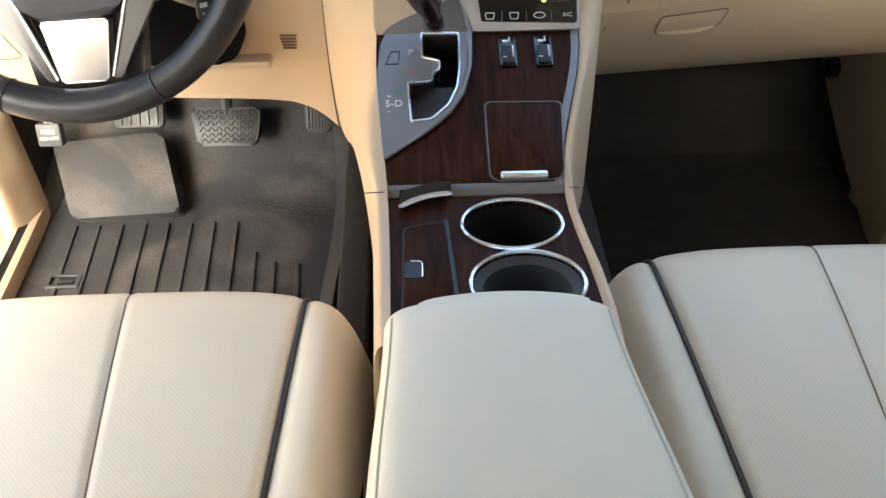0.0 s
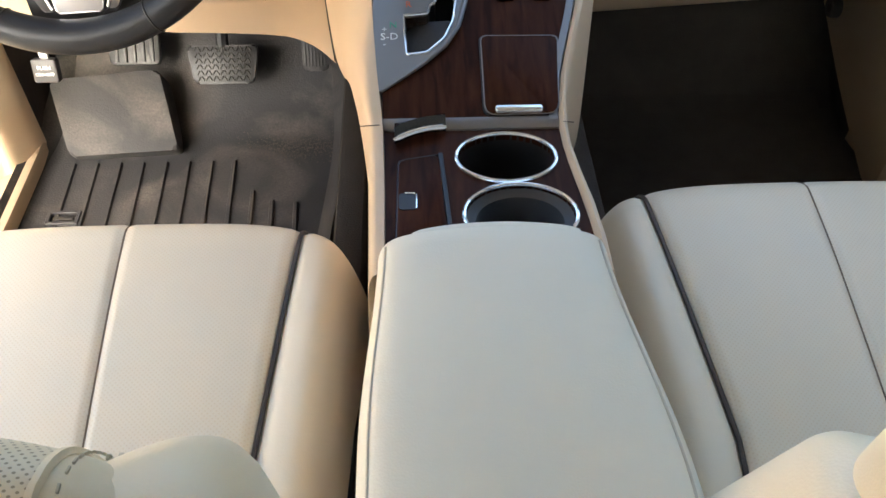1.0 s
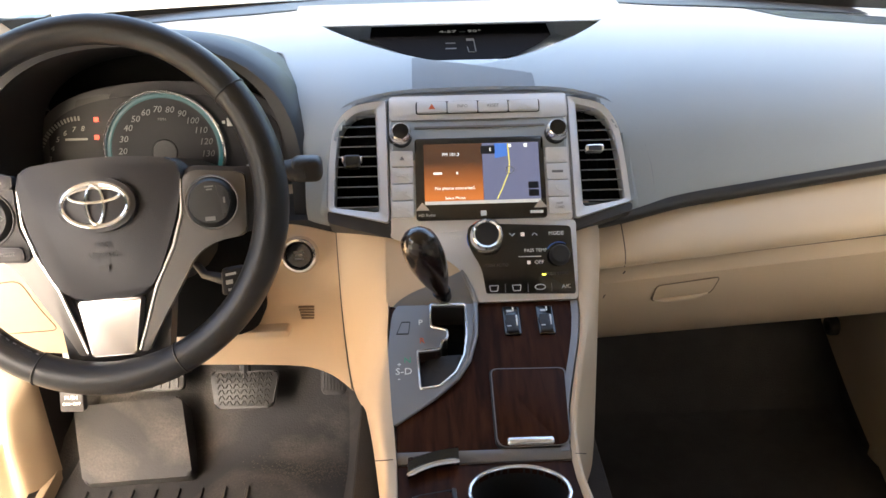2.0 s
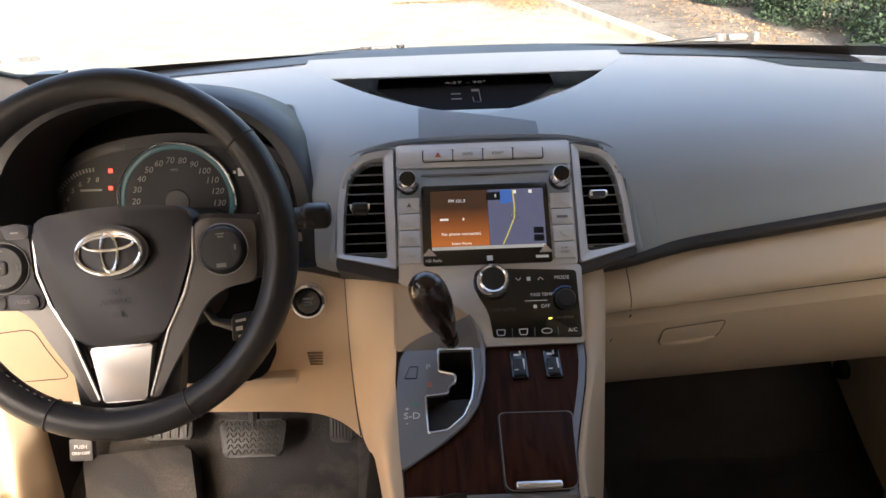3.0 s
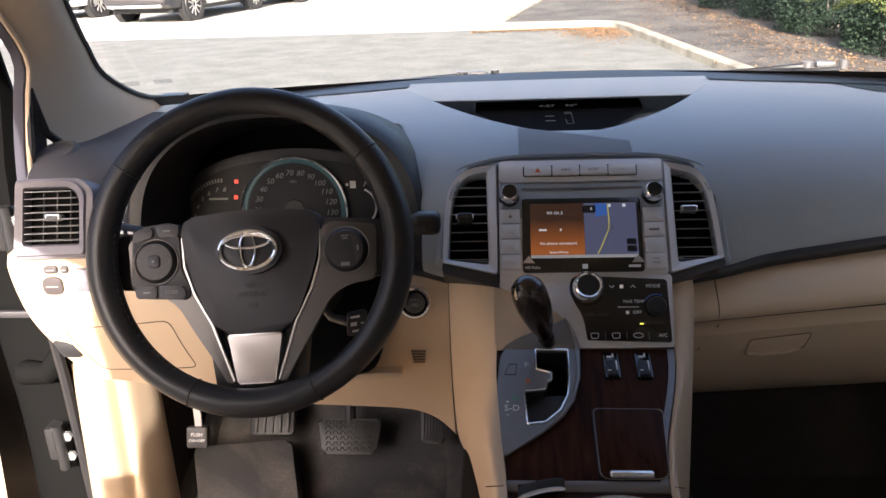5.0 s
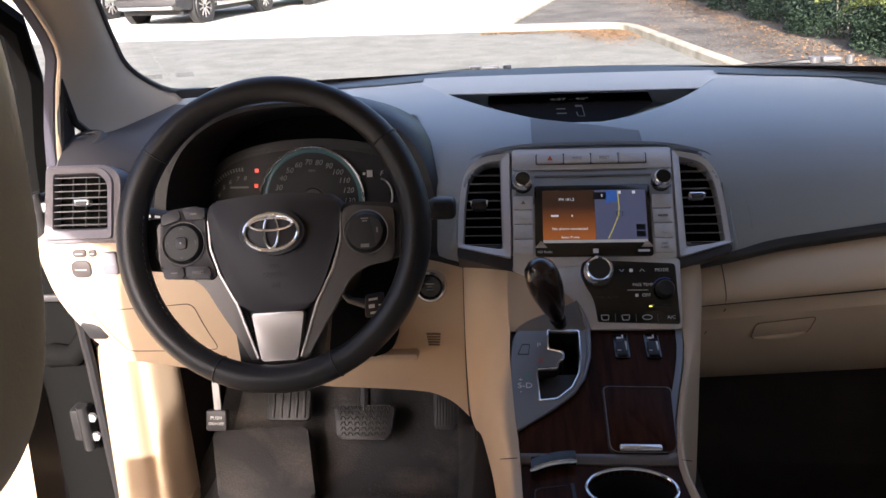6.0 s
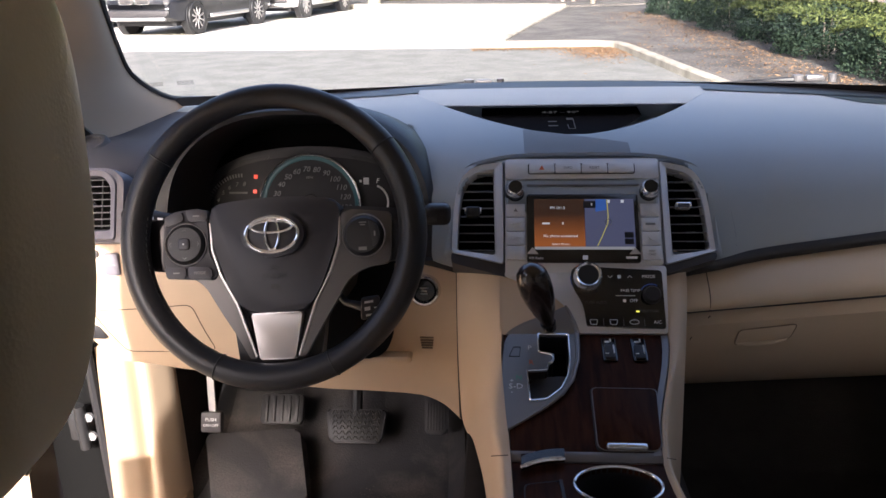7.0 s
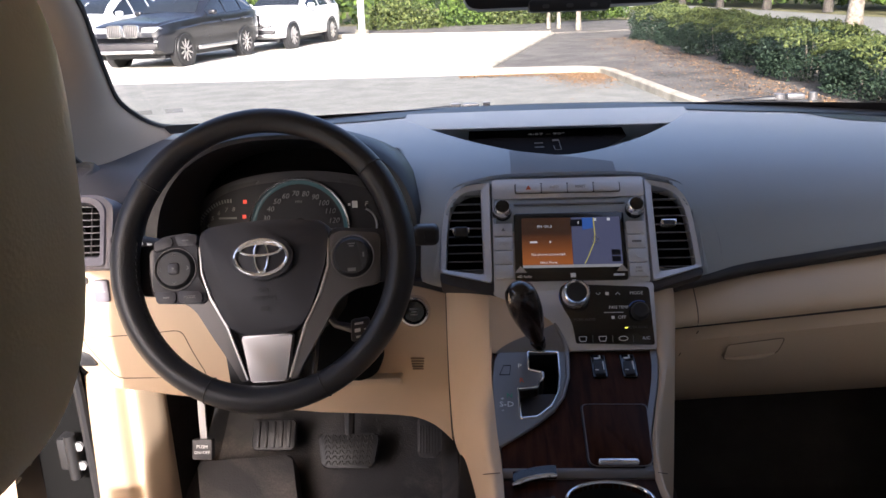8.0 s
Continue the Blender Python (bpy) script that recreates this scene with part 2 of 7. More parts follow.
def leaf_mat(name, lo, hi):
    m = bpy.data.materials.new(name)
    m.use_nodes = True
    n, l = m.node_tree.nodes, m.node_tree.links
    b = n["Principled BSDF"]
    b.inputs["Roughness"].default_value = 0.75
    b.inputs["Specular IOR Level"].default_value = 0.15
    g = n.new("ShaderNodeNewGeometry")
    cr = n.new("ShaderNodeValToRGB")
    cr.color_ramp.elements[0].color = (*lo, 1)
    cr.color_ramp.elements[1].color = (*hi, 1)
    l.new(g.outputs["Random Per Island"], cr.inputs[0])
    l.new(cr.outputs[0], b.inputs["Base Color"])
    return m


BEIGE = (0.595, 0.455, 0.32)
CREAM = (0.72, 0.638, 0.508)
m_seat = leather("ivory_leather", CREAM)
m_perf = leather("perforated_ivory_leather", CREAM, holes=True, dark=0.93)
m_arm = leather("pale_armrest_vinyl", (0.71, 0.665, 0.555), rough=0.5)
m_slot = stuff("tan_shadow_line", (0.20, 0.145, 0.10), 0.7)
m_pipe = stuff("brown_piping", (0.05, 0.035, 0.03), 0.45)
m_stitch = stuff("stitching", (0.5, 0.46, 0.38), 0.8)
m_beige = stuff("tan_plastic", BEIGE, 0.5, var=0.04, grain=0.25, gscale=900)
m_trim = stuff("pillar_trim", (0.55, 0.44, 0.33), 0.75, var=0.06, grain=0.3, gscale=700)
m_pad = stuff("slate_soft_plastic", (0.322, 0.350, 0.366), 0.58, var=0.08, scale=4, grain=0.45, gscale=1100, spec=0.28)
m_black = stuff("black_plastic", (0.018, 0.018, 0.02), 0.45, grain=0.2, gscale=900)
m_gloss = stuff("piano_black", (0.008, 0.008, 0.009), 0.12, var=0.05, coat=0.5)
m_dark = stuff("charcoal_plastic", (0.035, 0.033, 0.036), 0.5, grain=0.2)
m_silver = stuff("warm_silver_paint", (0.66, 0.655, 0.665), 0.36, metal=0.22, var=0.05, grain=0.15, gscale=1500)
m_silver_dk = stuff("dark_silver_paint", (0.20, 0.19, 0.19), 0.4, metal=0.5, var=0.05)
m_bright = stuff("brushed_silver", (0.62, 0.60, 0.60), 0.34, metal=0.8, var=0.05)
m_chrome = stuff("chrome", (0.90, 0.90, 0.91), 0.13, metal=0.82, var=0.03, spec=0.8)
m_wheel = leather("black_wheel_leather", (0.016, 0.016, 0.019), rough=0.40)
m_hub = stuff("charcoal_hub_plastic", (0.024, 0.023, 0.030), 0.48, var=0.06, grain=0.3, gscale=1000)
m_rubber = stuff("black_rubber_mat", (0.022, 0.0214, 0.0233), 0.66, var=0.35, scale=7, grain=0.3, gscale=300, tint=(0.039, 0.037, 0.0385))
def dusty(m, colour, amount):
    """Pale dust in drifts over a dark surface."""
    n, l = m.node_tree.nodes, m.node_tree.links
    b = n["Principled BSDF"]
    drift, fine = n.new("ShaderNodeTexNoise"), n.new("ShaderNodeTexNoise")
    for q, sc, dt in ((drift, 5.5, 9), (fine, 260, 2)):
        q.inputs["Scale"].default_value, q.inputs["Detail"].default_value = sc, dt
        l.new(n["Texture Coordinate"].outputs["Object"], q.inputs["Vector"])
    drift.inputs["Distortion"].default_value = 1.2
    cut = n.new("ShaderNodeMapRange")
    cut.inputs[1].default_value, cut.inputs[2].default_value, cut.inputs[4].default_value = 0.50, 0.72, amount
    l.new(drift.outputs["Fac"], cut.inputs[0])
    both = n.new("ShaderNodeMath")
    both.operation = "MULTIPLY"
    l.new(cut.outputs[0], both.inputs[0])
    l.new(fine.outputs["Fac"], both.inputs[1])
    mix = n.new("ShaderNodeMix")
    mix.data_type = "RGBA"
    mix.inputs[7].default_value = (*colour, 1)
    l.new(both.outputs[0], mix.inputs[0])
    l.new(n["Mix"].outputs[2], mix.inputs[6])
    l.new(mix.outputs[2], b.inputs["Base Color"])


dusty(m_rubber, (0.20, 0.17, 0.145), 0.9)
m_carpet = stuff("black_carpet", (0.026, 0.025, 0.025), 0.95, var=0.3, scale=25, grain=0.9, gscale=500, spec=0.1)
m_blackfloor = stuff("deep_black_carpet", (0.055, 0.049, 0.048), 0.95, var=0.3, scale=25, grain=0.9, gscale=500, spec=0.08)
m_dust = stuff("dusty_rubber", (0.10, 0.085, 0.07), 0.85, var=0.4, scale=40)
m_wood = wood()
m_ventgrey = stuff("lavender_grey_plastic", (0.155, 0.145, 0.165), 0.45, var=0.05, grain=0.2, gscale=1000)
m_white = stuff("white_print", (0.75, 0.75, 0.74), 0.6)
m_num = stuff("dial_print", (0.25, 0.25, 0.26), 0.6)
m_dim = stuff("dim_print", (0.20, 0.20, 0.20), 0.6)
m_faint = stuff("faint_print", (0.07, 0.07, 0.07), 0.6)
m_knob = stuff("polished_dark_wood", (0.016, 0.008, 0.006), 0.25, var=0.4, scale=60, coat=0.7)
# near-black: shade of recesses and of the door jamb put into the colour
m_void = stuff("shade_black", (0.006, 0.006, 0.006), 0.9, spec=0.05)
m_red = stuff("red_print", (0.65, 0.13, 0.05), 0.6)
m_green = stuff("green_print", (0.05, 0.32, 0.18), 0.6)
m_yellow = stuff("yellow_paper", (0.8, 0.62, 0.08), 0.7)
m_lit_red = stuff("lit_red_lamp", (0.3, 0.02, 0.01), 0.4, emit=(1.0, 0.07, 0.03, 0.22))
m_lit_yel = stuff("lit_yellow_lamp", (0.3, 0.3, 0.05), 0.4, emit=(0.9, 0.85, 0.1, 0.4))
m_lit_white = stuff("lit_white_print", (0.3, 0.3, 0.3), 0.5, emit=(0.85, 0.9, 0.95, 0.10))
m_teal = stuff("teal_gauge_ring", (0.015, 0.055, 0.065), 0.4, emit=(0.02, 0.45, 0.5, 0.008))
m_gauge = stuff("gauge_face", (0.016, 0.016, 0.019), 0.5, spec=0.25)
m_glass = glass("clear_glass", (0.93, 0.96, 0.95), 0.6)
# rear panes out of view, darkened to keep light out of the cabin
m_tint = glass("tinted_glass", (0.06, 0.061, 0.06), 0.3)
m_tint_side = glass("privacy_glass", (0.06, 0.062, 0.06), 0.3)
m_head = stuff("headliner_cloth", (0.52, 0.46, 0.37), 0.95, var=0.06, grain=0.5, gscale=900)
m_paint = stuff("dark_body_paint", (0.005, 0.005, 0.007), 0.35, coat=0.1, spec=0.3)
m_jamb = stuff("grey_jamb_paint", (0.045, 0.043, 0.056), 0.5, var=0.05, spec=0.3)
# passenger pane out of view, tint set to weaken light from the right
m_side = glass("tinted_side_glass", (0.50, 0.52, 0.51), 0.5)
m_steel = stuff("bare_steel", (0.035, 0.035, 0.037), 0.4, metal=0.5)

# ---- the car's shell ----
GROUND = -0.45
FLOOR = 0.10


def build_shell():
    solo("floor", span(-0.70, 0.72, -2.3, 0.62, FLOOR - 0.04, FLOOR - 0.006), m_blackfloor, "black carpeted car floor", "floor", kind="structure")
    # toe boards rise in front of the pedals and the passenger's feet
    solo("wall_toe_board", sheet(lambda u, v: (-0.72 + 1.46 * u, 0.22 + 0.36 * v, FLOOR - 0.02 + 0.5 * v ** 1.4), 8, 10,
                                 lambda u, v: (-0.72 + 1.46 * u, 0.26 + 0.36 * v, FLOOR - 0.05 + 0.5 * v ** 1.4)), m_blackfloor, "black carpeted toe board", "wall", kind="structure")
    solo("wall_front", span(-0.74, 0.76, 0.60, 0.64, 0.05, 0.78), m_black, "black bulkhead behind the dashboard", "wall", kind="structure")
    solo("ceiling", sheet(lambda u, v: (-0.64 + 1.28 * u, -0.26 - 2.1 * v, 1.205 - 0.10 * abs(2 * u - 1) ** 3 - 0.05 * v * v),
                          20, 12, lambda u, v: (-0.64 + 1.28 * u, -0.26 - 2.1 * v, 1.235 - 0.10 * abs(2 * u - 1) ** 3 - 0.05 * v * v)), m_head, "tan cloth headliner", "ceiling", kind="structure")
    # unseen rear of the cabin: low walls, glass above tinted to dim the headrest
    solo("wall_rear", span(-0.74, 0.76, -2.36, -2.30, 0.0, 0.75), m_black, "dark rear cabin wall", "wall", kind="structure")
    g = solo("window_rear", span(-0.70, 0.72, -2.335, -2.325, 0.75, 1.14), m_tint, "dark tinted rear window", "window", kind="structure")
    for s, name in ((-1, "left"), (1, "right")):
        x = 0.74 * s + 0.01
        solo("wall_rear_" + name, span(min(x, x + 0.08 * s), max(x, x + 0.08 * s), -2.30, -0.98, 0.0, 0.78), m_dark, "dark rear door panel", "wall", kind="structure")
        bm = sheet(lambda u, v: (x + 0.045 * s - 0.10 * s * v ** 1.3, -2.30 + 1.32 * u, 0.78 + 0.34 * v), 2, 6)
        g = solo("window_rear_" + name, bm, m_tint_side, "dark tinted rear side window", "window", kind="structure")
        # unseen rail, flared outwards in front to keep sun off the side vent
        solo("trim_roof_rail_" + name, loft([[(s * px + 0.005, y, z - 0.05 * ((y + 0.2) / 2.2) ** 2) for px, z in ((0.58, 1.125), (0.66, 1.085), (0.705 + 0.095 * ease(-0.86, -0.76, y), 1.08), (0.69 + 0.10 * ease(-0.86, -0.76, y), 1.20), (0.60, 1.22))] for y in (-0.2, -0.42, -0.60, -0.76, -0.81, -0.86, -1.0, -1.5, -2.0, -2.36)]), m_head, "tan roof side rail, widened in front to block the sun", "trim", kind="structure")
        # centre pillar
        rings = []
        for k in range(7):
            f = k / 6
            cx, z = x + 0.02 * s - 0.10 * s * f ** 1.3, 0.0 + 1.15 * f
            rings.append([(cx + px, -0.92 + py, z) for px, py in ((-0.035, -0.07), (0.035, -0.07), (0.045, 0.0), (0.035, 0.07), (-0.035, 0.07), (-0.045, 0.0))])
        solo("wall_pillar_" + name, loft(rings), m_trim, "tan centre pillar trim", "pillar", kind="structure")
        # door sill
        solo("trim_sill_" + name, span(min(x - 0.04 * s, x + 0.07 * s), max(x - 0.04 * s, x + 0.07 * s), -0.98, 0.16, -0.05, FLOOR + 0.035, 0.012), m_beige, "tan door sill plate", "sill", kind="structure")


def spline(ctrl, f):
    """A smooth curve through the control points, f from 0 to 1."""
    k = len(ctrl) - 1
    s = min(max(f, 0.0), 1.0) * k
    i = min(int(s), k - 1)
    t = s - i
    p0, p1, p2, p3 = ctrl[max(i - 1, 0)], ctrl[i], ctrl[i + 1], ctrl[min(i + 2, k)]
    return tuple(0.5 * (2 * b + (c - a) * t + (2 * a - 5 * b + 4 * c - d) * t * t + (3 * b - a - 3 * c + d) * t ** 3) for a, b, c, d in zip(p0, p1, p2, p3))


def ease(a, b, x):
    t = min(max((x - a) / (b - a), 0), 1)
    return t * t * (3 - 2 * t)


GLASS_EDGE = ((0.722, 0.50, 0.803), (0.730, 0.37, 0.829), (0.734, 0.25, 0.884), (0.714, 0.168, 0.942), (0.690, 0.095, 0.994), (0.666, 0.02, 1.05), (0.643, -0.10, 1.12), (0.615, -0.23, 1.175))
DOOR_EDGE = ((0.757, 0.03, 0.785), (0.757, 0.042, 0.83), (0.744, 0.042, 0.89), (0.729, 0.035, 0.94), (0.712, -0.03, 1.00), (0.695, -0.11, 1.05), (0.675, -0.22, 1.10), (0.655, -0.36, 1.125))


def pillar_pair():
    """Front pillars: raked trim between the windscreen and the door opening, with a small fixed window low down."""
    for s in (-1, 1):
        def face(f, w, out=0.0):
            a, b = Vector(spline(GLASS_EDGE, f)), Vector(spline(DOOR_EDGE, f))
            p = a.lerp(b, w)
            p.x -= 0.020 * math.sin(math.pi * w) * (0.4 + 0.6 * f) - out
            return Vector((s * p.x, p.y, p.z))
        nf, nw = 40, 30
        bm = sheet(lambda u, v: face(u, v), nf, nw)
        bm.faces.ensure_lookup_table()
        gone = [bm.faces[i * nw + j] for i in range(nf) for j in range(nw) if (j + 0.5) / nw > 0.80 and 0.015 < (i + 0.5) / nf < 0.015 + 0.30 * ((j + 0.5) / nw - 0.80) / 0.20]
        bmesh.ops.delete(bm, geom=gone, context="FACES")
        pl = solo("wall_front_pillar_" + ("left" if s < 0 else "right"), bm, m_trim, "tan fabric-grained front pillar trim", "pillar", kind="structure")
        part("outer_skin", sheet(lambda u, v: face(u, 0.74 * v - 0.05, 0.04), 20, 6), m_paint, pl, "dark painted outer skin")
        part("seal", tube([face(f / 24, 0.0) + Vector((-0.001 * s, 0.0, 0.002)) for f in range(25)], 0.0046, 6), m_black, pl, "black windscreen seal")
        part("quarter_frame", tube([face(0.018, 0.80), face(0.018, 0.99), face(0.30, 0.99)], 0.005, 6), m_black, pl, "black quarter window frame")
        part("quarter_edge", tube([face(0.018, 0.79), face(0.15, 0.885), face(0.31, 0.99)], 0.006, 6), m_black, pl, "black quarter window edge")
        rim = [Vector((s * 0.764, 0.012, 0.55)), Vector((s * 0.764, 0.016, 0.66))] + [face(f / 20, 1.0) for f in range(21)]
        part("weatherstrip", tube([p + Vector((-0.002 * s, -0.003, 0)) for p in rim], 0.0034, 8), m_beige, pl, "tan rubber weatherstrip")
        part("jamb", loft([[p + Vector((s * dx, dy, 0)) for dx, dy in ((0.001, 0.004), (0.006, -0.002), (0.022, 0.002), (0.026, 0.05), (0.006, 0.06))] for p in rim]), m_jamb, pl, "lavender grey painted door jamb")


def windscreen():
    """Curved glass from the cowl to the roof, its black lower band, wipers on the far side of it."""
    def base(u):
        x = -0.77 + 1.54 * u
        return Vector((x, 0.625 - 0.19 * (x / 0.70) ** 2, 0.800 + 0.010 * (x / 0.7) ** 2))
    def head(u):
        x = -0.62 + 1.24 * u
        return Vector((x, -0.235 - 0.03 * (x / 0.62) ** 2, 1.195 - 0.035 * (x / 0.62) ** 2))
    def f(u, v):
        p = base(u).lerp(head(u), v)
        return p + Vector((0, 0.035, 0.045)) * (4 * v * (1 - v))
    # lower edge of the unseen header, set so that no sun reaches the pad
    def roof(u):
        return 0.80 + 0.05 * (2 * u - 1) ** 2
    w = thing("windscreen", "clear raked windscreen with a black lower edge", "windscreen", (0, 0.6, 0.8))
    g = part("pane", sheet(f, 24, 12), m_glass, w)
    g.visible_shadow = False
    def edge(u, v):
        return f(u, -0.01 + 0.036 * v) - Vector((0, 0.004, 0.002))
    part("black_border", sheet(edge, 30, 2), m_black, w, "black ceramic border")
    part("header_trim", sheet(lambda u, v: f(u, roof(u) + (1 - roof(u)) * v) + Vector((0, -0.05 * v, -0.012)), 20, 8, lambda u, v: f(u, roof(u) + (1 - roof(u)) * v) + Vector((0, -0.05 * v, 0.014))), m_head, w, "tan header trim, brought down to shade the pad")
    # see-through colour patches on the glass stand for faint reflections
    for px, c in ((0.010, (0.42, 0.16, 0.10)), (0.042, (0.14, 0.20, 0.42))):
        st = sheet(lambda u, v: f(px - 0.009 + 0.018 * u, 0.082 + 0.018 * v) - Vector((0, 0.003, 0.003)), 2, 2)
        mt = stuff("reflected_ink", c, 0.6, var=0.2)
        mt.node_tree.nodes["Principled BSDF"].inputs["Alpha"].default_value = 0.28
        part("reflected_sticker", st, mt, w, "faint see-through patch for a sticker's reflection")
    for x, y, z, sgn in ((-0.165, 0.640, 0.806, -1), (0.50, 0.60, 0.812, -1)):
        wp = thing("wiper", "black wiper arm with a bright metal joint outside the windscreen", "wiper", (x, y, z), "windscreen wipers")
        part("joint", join(block(0.036, 0.02, 0.012, 0.004, (x + 0.018, y, z + 0.004)), moved(lathe([(0, 0), (0.011, 0), (0.011, 0.012), (0, 0.014)], 16), lay(x - 0.014, y, z - 0.002)), moved(lathe([(0, 0), (0.008, 0), (0.008, 0.016), (0, 0.017)], 14), lay(x + 0.052, y - 0.004, z - 0.004))), m_silver_dk, wp, "silver wiper joint")
        arm = [(x - 0.02, y, z), (x - 0.10, y + 0.004, z - 0.004), (x - 0.30, y - 0.025, z - 0.010)]
        part("arm", tube(arm, [0.007, 0.005, 0.004], 8), m_black, wp)
        part("blade", tube([(x + 0.04 - 0.40 * i / 8, y - 0.012 - 0.06 * (i / 8) ** 2, z - 0.006) for i in range(9)], 0.005, 6), m_black, wp)
    # outer end of the bonnet below the screen
    solo("trim_cowl", sheet(lambda u, v: (-0.78 + 1.56 * u, 0.61 + 0.16 * v - 0.19 * (2 * u - 1) ** 2, 0.775 - 0.03 * v), 20, 3, lambda u, v: (-0.78 + 1.56 * u, 0.61 + 0.16 * v - 0.19 * (2 * u - 1) ** 2, 0.74 - 0.03 * v)), m_black, "black plastic cowl below the windscreen", "cowl", kind="structure")


def rear_mirror():
    c = Vector((0.0, 0.03, 1.058))
    t = thing("rear_view_mirror", "black rear-view mirror hanging from the windscreen", "mirror", c)
    fm = frame_at(c, (1, 0.12, 0), (0, 0.15, 1))
    part("shell", prism(rounded([(-0.140, -0.022), (-0.05, -0.032), (0.05, -0.032), (0.140, -0.022), (0.140, 0.034), (-0.140, 0.034)], 0.02), -0.004, 0.028, 0.012, 3), m_black, t, at=fm @ pose(0, 0, 0, 180, 0, 0) @ lay(0, 0, -0.004))
    part("rim", hoop(rrect(0.268, 0.066, 0.02), rrect(0.25, 0.052, 0.016), 0, 0.008), m_black, t, at=fm)
    part("mirror_glass", prism(rrect(0.252, 0.054, 0.016), 0.001, 0.004), m_chrome, t, "silvered mirror glass", at=fm)
    part("button_bar", prism(rrect(0.11, 0.016, 0.006, 0, -0.033), 0, 0.011, 0.002), m_black, t, at=fm)
    for dx in (-0.032, 0.0, 0.032):
        part("button", prism(rrect(0.009, 0.005, 0.002, dx, -0.034), 0.010, 0.0125), m_faint, t, at=fm)
    part("stem", tube([c + Vector((0, 0.02, 0.0)), c + Vector((0, 0.05, 0.035)), c + Vector((0, 0.04, 0.07))], 0.012, 10), m_black, t)


def doors():
    # open driver's door, swung out about its front hinge
    hinge = Vector((-0.855, 0.075, 0.0))
    out = Vector((-0.80, -0.60, 0)).normalized()
    fm = frame_at(hinge, out, (0, 0, 1))            # x along the door, y up, z out of its inner face
    if fm.to_3x3().col[2].y > 0:
        fm = frame_at(hinge, out, (0, 0, 1)) @ Matrix.Diagonal((1, 1, -1, 1))
    d = thing("driver_door", "open driver's door with a tan lower panel and black window frame", "car door", hinge)
    low = rounded([(0.0, -0.12), (1.02, -0.12), (1.08, 0.3), (1.10, 0.74), (0.02, 0.80), (0.0, 0.5)], 0.05)
    part("shell", prism(low, -0.11, -0.02, 0.02), m_paint, d, "dark painted outer shell", at=fm)
    part("inner_panel", prism(rounded([(0.10, 0.0), (1.0, 0.0), (1.05, 0.3), (1.06, 0.70), (0.10, 0.765), (0.07, 0.4)], 0.06), -0.02, 0.035, 0.03, 4), m_beige, d, "tan moulded inner panel", at=fm)
    part("upper_panel", prism(rounded([(0.09, 0.66), (1.06, 0.61), (1.06, 0.71), (0.10, 0.775)], 0.02), 0.03, 0.06, 0.012, 3), m_pad, d, "dark grey soft upper panel", at=fm)
    part("armrest", prism(rounded([(0.32, 0.47), (0.95, 0.43), (0.95, 0.50), (0.32, 0.55)], 0.025), 0.03, 0.10, 0.015, 3), m_seat, d, "ivory padded armrest", at=fm)
    part("door_handle", prism(rrect(0.10, 0.03, 0.012, 0.36, 0.60), 0.035, 0.055, 0.006), m_chrome, d, "chrome inner handle", at=fm)
    wf = [(0.03, 0.78), (0.10, 0.86), (0.34, 1.04), (0.60, 1.13), (0.95, 1.14), (1.06, 0.72)]
    part("window_frame", tube([fm @ Vector((x, y, -0.06)) for x, y in wf], 0.026, 8), m_black, d, "black window frame")
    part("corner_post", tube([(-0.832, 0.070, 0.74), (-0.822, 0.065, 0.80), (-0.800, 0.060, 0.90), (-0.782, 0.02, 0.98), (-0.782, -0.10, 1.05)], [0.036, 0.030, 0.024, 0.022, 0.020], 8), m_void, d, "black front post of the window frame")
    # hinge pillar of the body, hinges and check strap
    jb = thing("hinge_pillar", "dark painted hinge pillar inside the open door, shade deepened in its colour", "pillar", (-0.80, 0.1, -0.3), kind="structure")
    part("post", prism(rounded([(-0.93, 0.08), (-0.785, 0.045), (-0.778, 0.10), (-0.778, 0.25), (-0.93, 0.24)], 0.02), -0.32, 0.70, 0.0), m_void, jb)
    part("seal", tube([(-0.780, 0.042, -0.1), (-0.779, 0.036, 0.2), (-0.776, 0.030, 0.45), (-0.772, 0.018, 0.55)], 0.008, 8), m_black, jb, "black rubber door seal")
    for z in (0.34, 0.70):
        h = part("hinge", join(moved(block(0.035, 0.045, 0.06, 0.006), lay(-0.815, 0.05, z)), moved(lathe([(0, -0.04), (0.009, -0.04), (0.009, 0.04), (0, 0.04)], 12), lay(-0.805, 0.025, z))), m_steel, jb, "bare steel door hinge")
        for dz in (-0.018, 0.018):
            part("bolt", moved(lathe([(0, 0), (0.008, 0), (0.008, 0.006), (0, 0.007)], 6), Matrix.Translation((-0.792, 0.03, z + dz)) @ pose(0, 0, 0, 90, 0, 0)), m_chrome, h)
    part("check_strap", block(0.15, 0.008, 0.011, 0.002, (-0.87, 0.02, 0.575)), m_dark, jb, "steel door check strap")
    part("cable_boot", tube([(-0.775, 0.05, 0.50), (-0.80, 0.03, 0.47), (-0.85, 0.05, 0.46)], [0.022, 0.018, 0.02], 10), m_void, jb, "black rubber cable boot")
    # closed passenger's door
    p = thing("passenger_door", "closed passenger's door with a tan panel and a tinted window", "car door", (0.80, -0.4, 0.1))
